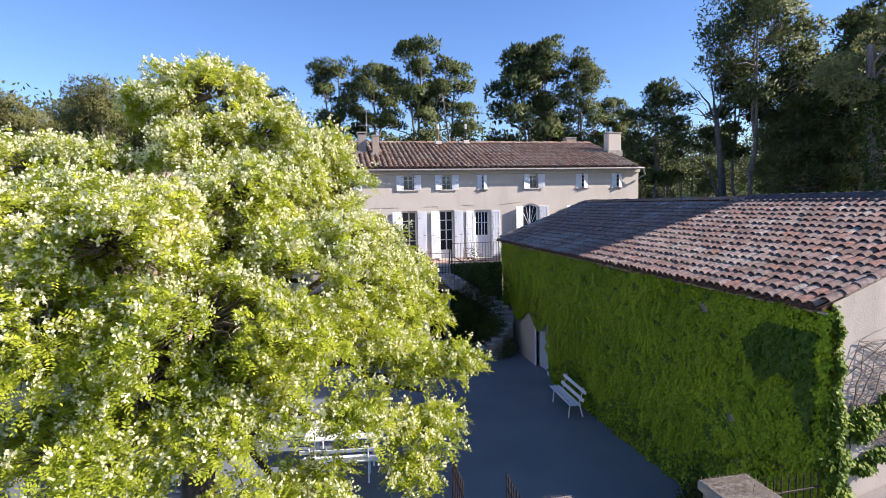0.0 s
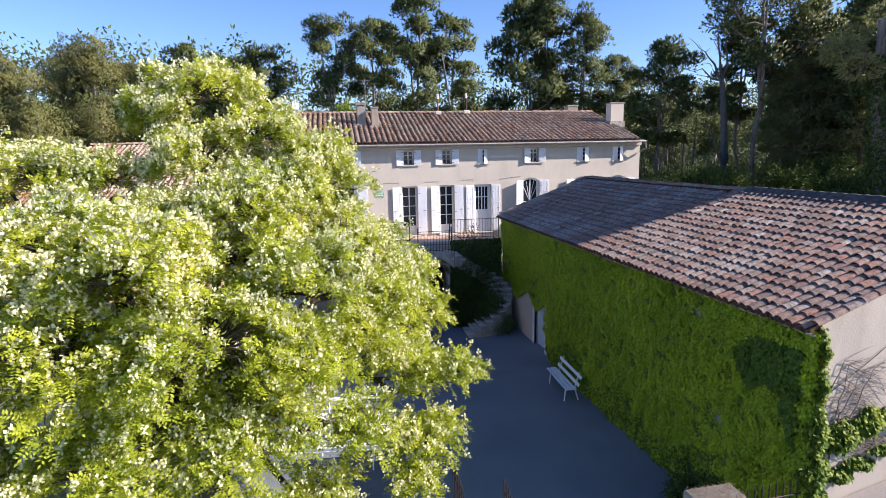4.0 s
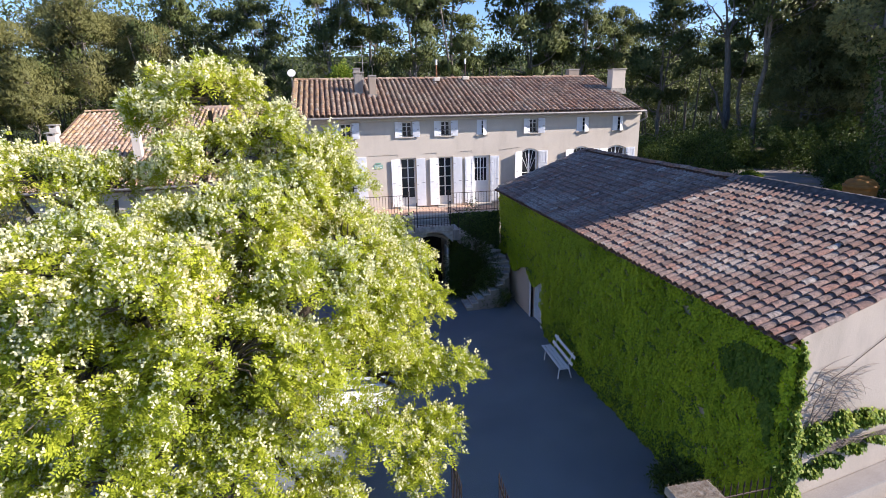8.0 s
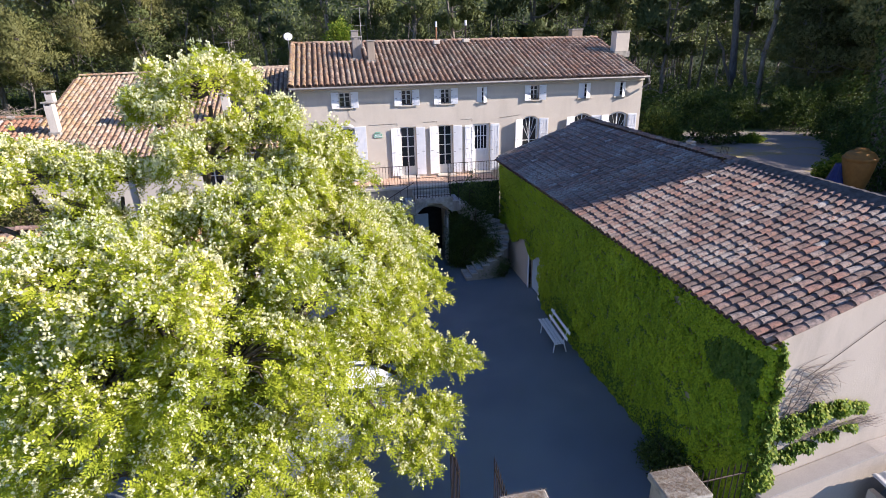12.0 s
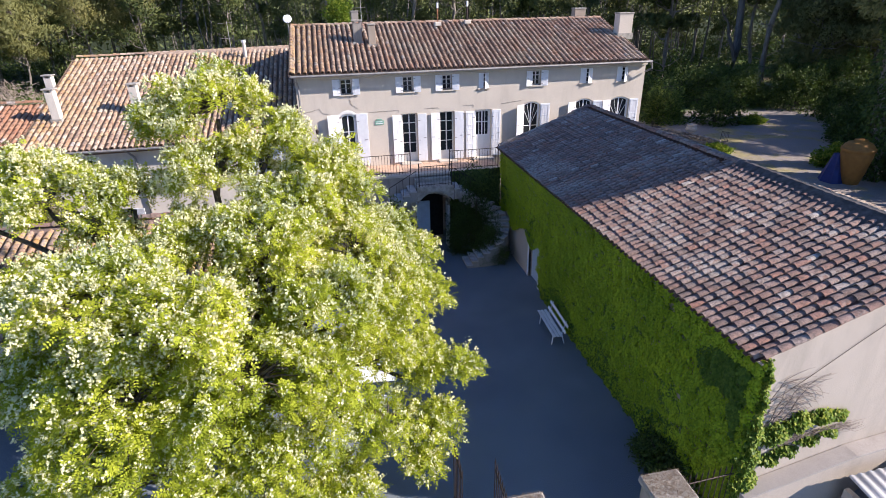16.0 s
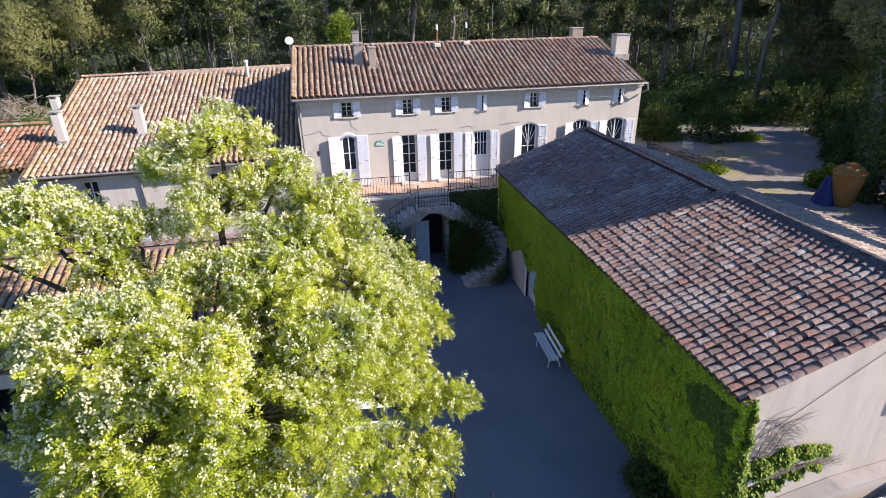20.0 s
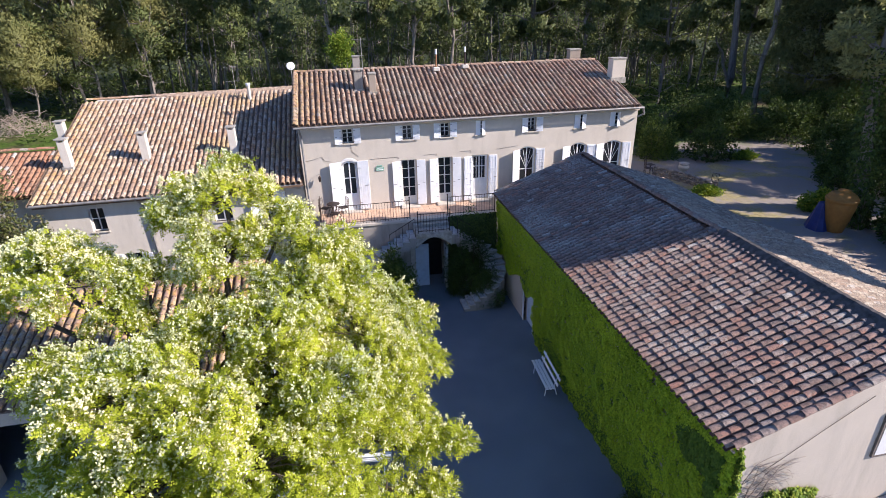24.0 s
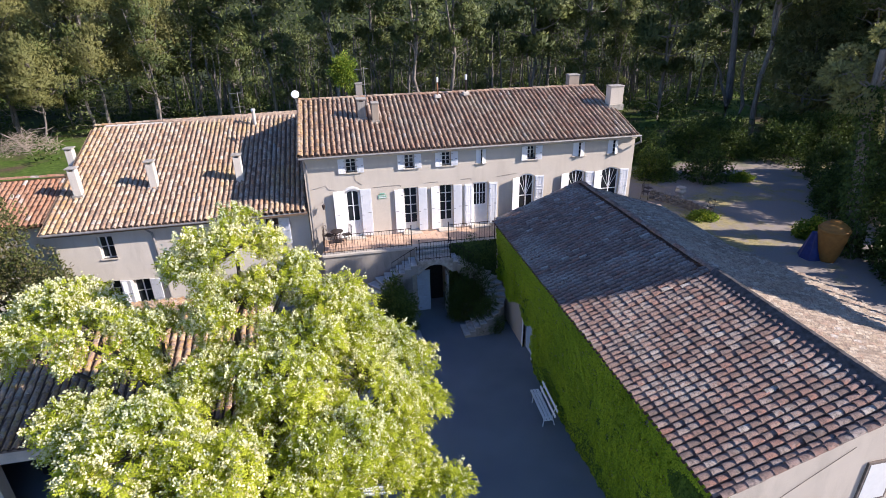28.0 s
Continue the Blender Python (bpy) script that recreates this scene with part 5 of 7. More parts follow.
    tagged(under(new("blossom", quads("blossom", np.concatenate(flow), M["flower"])), tree), "hanging white flower clusters")


build_acacia()


def pine(name, seed, tall, spread, bare, lean=0.0, boughs=13, label="tall dark green aleppo pine with a bare trunk", tufts=110, per=2, puffs=5, needles="pine", fine=1.1, pad=1.15):
    """A pine with a bent, forked trunk, bare lower part and boughs that end in puffs of needles."""
    rng = np.random.default_rng(seed)
    t = empty(name, label, "tree", "pine wood")
    pts = [Vector((lean * tall * (i / 7) ** 1.5 + rng.normal(0, 0.16) * (i > 0), rng.normal(0, 0.16) * (i > 0), -0.3 + (tall * 0.9 + 0.3) * i / 7)) for i in range(8)]
    part("trunk", limb(bmesh.new(), pts, 0.0135 * tall, 0.05, 9), M["pinebark"], t, smooth=True)
    k = 3 if bare > 0.3 else 2
    a = rng.uniform(0, 6.283)
    side = [pts[k] + Vector((math.cos(a), math.sin(a), 0)) * spread * 0.5 * (i / 4) ** 0.8 + Vector((0, 0, (tall * 0.85 - pts[k].z) * i / 4)) for i in range(5)]
    part("stem", limb(bmesh.new(), side, 0.008 * tall, 0.04, 7), M["pinebark"], t, smooth=True)
    limbs, cl, size = bmesh.new(), [], []
    for k in range(boughs):
        h = bare + (1 - bare) * ((k + rng.uniform(0.1, 0.9)) / boughs)
        if k % 3 == 2:
            s = side[1].lerp(side[4], min(1, max(0, (h - 0.35) / 0.6)))
        else:
            i = min(6, int(h * 7))
            s = pts[i].lerp(pts[i + 1], h * 7 - i)
        a = k * 2.4 + rng.uniform(-0.5, 0.5)
        f = (h - bare) / (1 - bare)
        prof = min(1.0, 0.65 + 1.2 * f) * max(0.12, 1 - f ** 3)
        rr = spread * prof * rng.uniform(0.55, 1.0)
        e = s + Vector((rr * math.cos(a), rr * math.sin(a), 0.2 * rr + rng.uniform(0, 0.05) * tall))
        limb(limbs, bend(s, e, -0.1 * rr, rng, 4, 0.12), 0.07, 0.02, 6)
        for q in range(puffs):
            c = s.lerp(e, rng.uniform(0.5, 1.05)) + Vector((rng.normal(0, 0.13), rng.normal(0, 0.13), rng.normal(0.12, 0.08))) * spread
            limb(limbs, bend(s.lerp(e, 0.6), c, 0.05, rng, 2, 0.05), 0.03, 0.01, 4)
            cl.append(c)
            size.append(spread * pad * rng.uniform(0.19, 0.33))
    for k in range(9):
        h = bare * rng.uniform(0.35, 1.1)
        i = min(6, int(h * 7))
        a = rng.uniform(0, 2 * math.pi)
        s = pts[i].lerp(pts[i + 1], rng.uniform())
        e = s + Vector((math.cos(a) * rng.uniform(0.8, 2.4), math.sin(a) * rng.uniform(0.8, 2.4), rng.uniform(-0.3, 1.0)))
        limb(limbs, bend(s, e, 0.1, rng, 4, 0.12), 0.045, 0.008, 5)
    tagged(part("branchwork", limbs, M["pinebark"], t), kind="stuff")
    # pads of needles: dense on the outside and on top, thin below
    cc = np.repeat(np.array([tuple(c) for c in cl]), tufts, 0)
    size = np.repeat(np.array(size), tufts)
    d = rand_dirs(rng, len(cc))
    d[:, 2] = np.where(d[:, 2] < -0.35, -d[:, 2], d[:, 2])
    lump = 1 + 0.22 * np.sin(d[:, 0] * 6 + cc[:, 0] * 9) * np.cos(d[:, 1] * 6 + cc[:, 1] * 7)
    off = d * (rng.uniform(0.25, 1, len(cc)) ** 0.3 * lump * size)[:, None] * (1.0, 1.0, 0.72)
    p = cc + off
    wide = 1.5 if per == 1 else 1.2 * fine
    out = []
    for s in range(per):
        al = unit(d * 0.7 + (0, 0, 0.35) + rng.normal(size=off.shape) * 0.65)
        out.append(kites(p - al * 0.12, al, unit(d + rng.normal(size=off.shape) * 0.8), rng.uniform(0.2, 0.31, len(p)) * wide, rng.uniform(0.065, 0.1, len(p)) * wide))
    mid = np.array((lean * tall * 0.6, 0.0, tall * (0.4 + bare * 0.4)))
    soft = unit(d * 0.95 + unit((cc - mid) * (1, 1, 0.7)) * 0.45 + rng.normal(size=off.shape) * 0.16)
    under(new("crown", quads("crown", np.concatenate(out), M[needles], np.tile(soft, (per, 1)))), t)
    return t


def plant_pines():
    """Tall pines at the edge of the wood, lighter ones behind them, and unseen ones added for shade."""
    kinds = [pine("pine_tree", 1, 18.0, 3.1, 0.36, 0.03, 15), pine("pine_tree", 2, 16.0, 3.0, 0.4, -0.05, 13), pine("pine_tree", 3, 20.0, 3.5, 0.42, 0.02, 15), pine("pine_tree", 4, 13.0, 3.3, 0.22, 0.06, 14)]
    kinds += [pine("pine_tree", 5, 15.0, 3.3, 0.24, 0.03, 10, tufts=85, per=1, puffs=5, pad=1.3), pine("pine_tree", 6, 13.0, 3.1, 0.14, -0.04, 10, tufts=85, per=1, puffs=5, pad=1.3)]
    olive = "broad olive-green aleppo pine with pale bare lower limbs"
    kinds += [pine("pine_tree", 11, 14.0, 4.6, 0.36, 0.05, 17, olive, needles="pine_olive", tufts=190, fine=0.82, pad=1.2), pine("pine_tree", 12, 8.0, 3.7, 0.34, -0.06, 13, olive, needles="pine_olive", tufts=190, fine=0.82, pad=1.2)]
    kinds += [pine("pine_tree", 13, 10.0, 3.9, 0.08, 0.04, 17, "low-branched olive-green pine with boughs to the ground", needles="pine_olive", tufts=190, fine=0.82, pad=1.2)]
    kinds += [pine("pine_tree", 7, 19.0, 5.2, 0.52, 0.06, 17, "large pine with a thick leaning trunk and a spreading crown")]
    tall = [18.0, 16.0, 20.0, 13.0, 15.0, 13.0, 14.0, 8.0, 10.0, 19.0]
    rng = random.Random(9)
    spots = [(x, y, h * 1.1, rng.randrange(4) if h > 12.5 else rng.choice((1, 3))) for x, y, h in PINES] + [(x, y, h, 6 if h > 10 else 7) for x, y, h in OLIVE_PINES] + [(x, y, h, 8) for x, y, h in LOW_PINES] + [(35.6, 41.6, 19.3, 9)]
    for row, (y, gap, x0, x1) in enumerate(((57, 6.5, -60, 72), (66, 7.0, -75, 85), (76, 9, -85, 95))):
        x = x0
        while x < x1:
            xx, yy = x + rng.uniform(-2, 2), y + rng.uniform(-3, 3)
            spots.append((xx, yy, rng.uniform(7.8, 10.0) if -8 < xx < 32 else rng.uniform(10.5, 14.0), rng.choice((4, 5))))
            x += gap
    used = set()
    for x, y, hgt, k in spots:
        s = hgt / tall[k]
        m = pose(x, y, height(x, y), 0, 0, rng.uniform(0, 360))
        w = s * rng.uniform(0.82, 1.0)
        ob = copy_thing(kinds[k], m) if k in used else kinds[k]
        used.add(k)
        ob.matrix_basis = m @ Matrix.Diagonal((w, w, s, 1))


# (x, y, height of the tree)
PINES = [
    (-12.5, 64, 14.5), (-9, 60, 13.5),
    (1.5, 56, 16.4), (8.7, 53, 16.9), (12.3, 54, 15.5), (5.1, 60, 17), (-4.7, 58, 14),
    # the far eastern ones stand out of view, added to cast shade
    (21.6, 57, 18.3), (23.7, 58, 19.3), (26.0, 54.5, 17.5), (30.4, 57, 13.6), (31.8, 49.8, 13.4), (41.5, 44.0, 17.0), (42.0, 38.5, 16.5), (40.6, 39.8, 13.2), (37, 31.5, 17), (37.5, 46, 14), (44, 46, 14), (39, 35, 12), (38.5, 24, 12.0), (37.5, 27.0, 11.0), (58, 43, 16), (63, 47, 17), (66, 42, 16), (57, 49, 15), (72, 45, 16), (38.5, 12.3, 9.3),
    # added beside the drive to throw shade on it, mostly out of view
    (33.2, 24.2, 12.0), (33.8, 26.4, 11.5), (31.4, 22.4, 9.2),
]
LOW_PINES = [(37.3, 38.4, 9.2), (40.2, 39.5, 11.0), (38.8, 35.2, 8.6), (42.0, 36.0, 10.5), (44.0, 41.0, 12.0)]
OLIVE_PINES = [(-19.5, 57.5, 14.2), (-15.8, 59.0, 12.6), (-23.6, 54.2, 8.2), (-28.5, 60, 13.6), (-25.5, 66, 15.0), (-34, 58, 13.2), (-39, 62, 14.0), (-26.2, 46.8, 8.8), (-31, 51, 9.4), (-21.5, 69, 14.5)]
plant_pines()


def bare_snag(x, y):
    """A dead grey pine with a few bare forked limbs."""
    rng = np.random.default_rng(31)
    z = height(x, y)
    t = empty("dead_pine", "dead grey pine with bare forked limbs beside the drive", "tree", at=(x, y, z))
    fork = Vector((x - 0.6, y, z + 9.6))
    part("trunk", limb(bmesh.new(), [(x, y, z - 0.3), (x + 0.15, y, z + 3), (x - 0.2, y, z + 6.5), fork], 0.36, 0.2, 9), M["graybark"], t, smooth=True)
    part("stem", limb(bmesh.new(), bend((x + 0.1, y, z + 2.2), (x - 2.2, y - 0.3, z + 6.4), 0.3, rng, 5, 0.1), 0.15, 0.05, 7), M["graybark"], t, smooth=True)
    for dx, dz, r in ((-2.6, 2.6, 0.12), (-1.3, 4.4, 0.13), (0.9, 4.8, 0.12), (-3.2, 0.9, 0.08), (1.8, 2.2, 0.08)):
        e = fork + Vector((dx, rng.normal(0, 0.5), dz))
        part("limb", limb(bmesh.new(), bend(fork, e, 0.35, rng, 5, 0.14), r, 0.02, 6), M["graybark"], t, smooth=True)
        for _ in range(4):
            b = fork.lerp(e, rng.uniform(0.4, 1.0))
            part("twig", limb(bmesh.new(), bend(b, b + Vector((rng.normal(0, 0.9), rng.normal(0, 0.5), rng.uniform(0.1, 1.0))), 0.1, rng, 3, 0.06), 0.035, 0.008, 5), M["graybark"], t)


bare_snag(34.3, 43.7)


def slender_trunks():
    """The many thin pale stems inside the wood."""
    rng = np.random.default_rng(64)
    wood = empty("stem_thicket", "many slender pale grey pine stems inside the wood", "wood", at=(14.0, 69.0, height(14.0, 69.0)))
    for k in range(190):
        bm = bmesh.new()
        y = rng.uniform(55, 84)
        x = rng.uniform(-12 - (y - 55) * 0.4, 40 + (y - 55) * 0.5)
        z, top, lean = height(x, y), rng.uniform(7.0, 9.5), rng.normal(0, 0.5, 2)
        r = rng.uniform(0.06, 0.14)
        pts = [(x, y, z - 0.2), (x + lean[0] * 0.3 + rng.normal(0, 0.12), y + lean[1] * 0.3, z + top * 0.35), (x + lean[0] * 0.6 + rng.normal(0, 0.15), y + lean[1] * 0.6, z + top * 0.7), (x + lean[0], y + lean[1], z + top)]
        limb(bm, pts, r, r * 0.35, 5)
        if k % 3 == 0:
            limb(bm, [pts[2], (pts[2][0] + rng.normal(0, 1.0), pts[2][1], pts[2][2] + rng.uniform(0.8, 2.0))], r * 0.5, 0.015, 4)
        part("stem", bm, M["graybark"], wood)


slender_trunks()


def undergrowth():
    """Shrubs and low growth on the woodland floor."""
    rng = np.random.default_rng(61)
    out = []
    for k in range(900):
        y = rng.uniform(46, 86)
        x = rng.uniform(-70, 85) * (y / 86 * 0.6 + 0.4)
        if y < 52 and rng.uniform() < 0.55:
            continue
        if x < -8 and y < 64 and rng.uniform() < 0.75:
            continue
        r, h = rng.uniform(0.7, 2.0), rng.uniform(0.5, 2.6)
        n = 100
        d = rand_dirs(rng, n)
        d[:, 2] = np.abs(d[:, 2])
        p = np.array((x, y, height(x, y))) + d * (r, r, h) * rng.uniform(0.45, 1.05, n)[:, None]
        out.append(kites(p, d + rng.normal(size=(n, 3)) * 0.6, rand_dirs(rng, n), rng.uniform(0.18, 0.36, n), rng.uniform(0.1, 0.2, n), 0.1))
    ob = new("undergrowth", quads("undergrowth", np.concatenate(out), M["bush"]))
    tagged(ob, "low dark green shrubs on the woodland floor", "undergrowth", kind="stuff")


undergrowth()


def far_wood():
    """The wooded rise beyond, seen between the trunks and over the nearer trees."""
    rng = np.random.default_rng(62)
    out = []
    for n, y0, y1, span, z1, big in ((15000, 88, 98, 140, 7.0, 1.0), (60000, 150, 185, 230, 25.0, 2.4)):
        x, y = rng.uniform(-span, span + 20, n), rng.uniform(y0, y1, n)
        top = z1 * np.where((x < 0) & (y > 100), 1.3, 1.0) + big * (1.0 * np.sin(x * 0.21) + 0.8 * np.sin(x * 0.57 + 1) + 0.5 * np.sin(x * 1.3))
        p = np.column_stack((x, y, 3.3 + top * rng.uniform(0, 1, n) ** 0.8))
        out.append(kites(p, rand_dirs(rng, n) + (0, 0, 0.4), rand_dirs(rng, n), rng.uniform(0.5, 1.1, n) * big ** 0.5, rng.uniform(0.25, 0.5, n) * big ** 0.5, 0.1))
    ob = new("far_wood", quads("far_wood", np.concatenate(out), M["pine"]))
    tagged(ob, "dense dark far side of the pine wood", "wood", kind="stuff")


far_wood()


def wood_canopy():
    """The closed canopy and the dense young growth in the depth of the wood."""
    rng = np.random.default_rng(63)
    c = np.column_stack((rng.uniform(-75, 88, 2300), rng.uniform(53, 92, 2300), rng.uniform(0, 1, 2300)))
    c = c[np.abs(c[:, 0] - 6) < 20 + c[:, 1] * 0.75]
    top = np.where((c[:, 0] > -8) & (c[:, 0] < 32), 5.2 + 0.05 * (c[:, 1] - 53), 8.5)
    c[:, 2] = 3.4 + np.where(rng.uniform(size=len(c)) < 0.82, 4.6 + top * 0.55 * c[:, 2], 0.4 + 2.0 * c[:, 2])
    n = 76
    cc = np.repeat(c, n, 0)
    off = rand_dirs(rng, len(cc)) * (rng.uniform(0, 1, len(cc)) ** 0.35)[:, None] * np.repeat(rng.uniform(0.8, 1.7, len(c)), n)[:, None] * (1, 1, 0.6)
    v = kites(cc + off, unit(off) + (0, 0, 0.4) + rng.normal(size=off.shape) * 0.5, rand_dirs(rng, len(cc)), rng.uniform(0.24, 0.4, len(cc)), rng.uniform(0.09, 0.15, len(cc)), 0.1)
    ob = new("wood_canopy", quads("wood_canopy", v, M["pine"], unit(unit(off) + rng.normal(size=off.shape) * 0.3)))
    tagged(ob, "closed dark canopy in the depth of the wood", "wood", kind="stuff")


wood_canopy()


def bush(name, label, x, y, z, rx, ry, rz, seed, mat="bush", n=1800, leaf=0.13):
    rng = np.random.default_rng(seed)
    b = empty(name, label, "bush", at=(x, y, z))
    st = bmesh.new()
    for k in range(7):
        a = rng.uniform(0, 6.28)
        limb(st, bend((x, y, z - 0.05), (x + rx * 0.5 * math.cos(a), y + ry * 0.5 * math.sin(a), z + rz * rng.uniform(0.4, 0.85)), 0.1, rng, 3, 0.05), 0.035, 0.012, 5)
    tagged(part("stemwork", st, M["bark"], b), kind="stuff")
    d = rand_dirs(rng, n)
    d[:, 2] = np.abs(d[:, 2]) * 1.0
    bump = 1 + 0.22 * np.sin(d[:, 0] * 5 + seed) * np.cos(d[:, 1] * 6 + seed * 2) + 0.1 * np.sin(d[:, 2] * 9 + seed)
    p = np.array((x, y, z)) + d * (rx, ry, rz) * (rng.uniform(0.55, 1.05, n) * bump)[:, None]
    al = unit(d + rng.normal(size=(n, 3)) * 0.7)
    v = [kites(p + rng.normal(size=(n, 3)) * 0.06, unit(al + rng.normal(size=(n, 3)) * 0.5), rand_dirs(rng, n), rng.uniform(0.7, 1.3, n) * leaf, rng.uniform(0.35, 0.6, n) * leaf, 0.1) for _ in range(4)]
    under(new("foliage", quads("foliage", np.concatenate(v), M[mat])), b)
    return b


def cypress(x, y, z, hgt, r, seed, bare=0.02):
    rng = np.random.default_rng(seed)
    c = empty("cypress", "dense dark columnar cypress" if bare < 0.1 else "added cypress, mostly unseen, that casts the shadow on the barn roof", "tree", "cypress row", at=(x, y, z))
    part("trunk", limb(bmesh.new(), [(x, y, z - 0.2), (x, y, z + hgt * 0.5), (x, y, z + hgt * 0.95)], 0.16, 0.03, 8), M["pinebark"], c)
    n = int(230 * hgt * r)
    h = rng.uniform(bare, 1, n)
    a = rng.uniform(0, 6.283, n)
    rad = r * np.minimum(1, (1 - h) * 2.2 + 0.05) * np.minimum(1, 0.5 + (h - bare) * 4) * rng.uniform(0.55, 1.08, n)
    p = np.column_stack((x + rad * np.cos(a), y + rad * np.sin(a), z + h * hgt))
    al = np.column_stack((np.cos(a) * 0.4, np.sin(a) * 0.4, np.full(n, 1.0))) + rng.normal(size=(n, 3)) * 0.3
    v = [kites(p + rng.normal(size=(n, 3)) * 0.05, al + rng.normal(size=(n, 3)) * 0.25, rand_dirs(rng, n), rng.uniform(0.28, 0.55, n), rng.uniform(0.12, 0.21, n)) for _ in range(2)]
    under(new("foliage", quads("foliage", np.concatenate(v), M["cypress"])), c)


# row mostly out of view, added and shaped to shade the barn roof
for i in range(10):
    cypress(25.4 - 0.35 * (i % 2), 9.95 + i * 1.05, 3.4, (15.6, 16.6, 17.0, 17.0, 16.0, 15.2, 14.8, 13.4, 12.4, 11.2)[i], (0.5, 0.9)[i] if i < 2 else 1.35, 100 + i, 5.6 / 15)
cypress(27.4, 20.0, 3.4, 6.4, 0.55, 121)


def ivy_tree():
    """A leaning tree behind the urn, its trunk thick with ivy."""
    rng = np.random.default_rng(88)
    t = empty("ivy_clad_tree", "leaning old tree with a trunk thick with dark ivy", "tree", at=(23.05, 19.8, 3.4))
    pts = [Vector(p) for p in ((23.1, 19.8, 3.2), (22.85, 19.8, 5.0), (22.5, 19.85, 7.0), (21.95, 19.8, 10.0), (21.75, 19.7, 12.2))]
    part("trunk", limb(bmesh.new(), pts, 0.36, 0.14, 10), M["pinebark"], t, smooth=True)
    n = 5200
    k = rng.uniform(0, 3.4, n)
    i = np.minimum(3, k.astype(int))
    q = np.array([tuple(p) for p in pts])
    c = q[i] + (q[i + 1] - q[i]) * (k - i)[:, None]
    d = rand_dirs(rng, n) * (1, 1, 0.35)
    d = unit(d)
    r = (0.52 - 0.05 * k) * rng.uniform(0.8, 1.12, n) * (1 + 0.15 * np.sin(k * 9))
    p = c + d * r[:, None]
    v = kites(p, d * 0.4 + (0, 0, -0.7) + rng.normal(size=d.shape) * 0.5, d + rng.normal(size=d.shape) * 0.5, rng.uniform(0.1, 0.18, n), rng.uniform(0.07, 0.12, n), 0.1)
    under(new("ivy", quads("ivy", v, M["bush"])), t)
    limbs, out = bmesh.new(), []
    for k in range(11):
        a = k * 2.4
        e = pts[3].lerp(pts[4], (k % 4) / 3) + Vector((1.7 * math.cos(a) + 0.5, 1.5 * math.sin(a), rng.uniform(0.0, 0.8)))
        limb(limbs, bend(pts[3].lerp(pts[4], 0.3), e, 0.1, rng, 4, 0.1), 0.06, 0.015, 6)
        m = 420
        d = rand_dirs(rng, m)
        p = np.array(tuple(e)) + d * (0.75, 0.75, 0.45) * rng.uniform(0.4, 1, m)[:, None] ** 0.4
        out.append(kites(p, d + rng.normal(size=d.shape) * 0.6, rand_dirs(rng, m), rng.uniform(0.14, 0.24, m), rng.uniform(0.06, 0.1, m), 0.1))
    tagged(part("branchwork", limbs, M["pinebark"], t), kind="stuff")
    under(new("crown", quads("crown", np.concatenate(out), M["pine_olive"])), t)


ivy_tree()


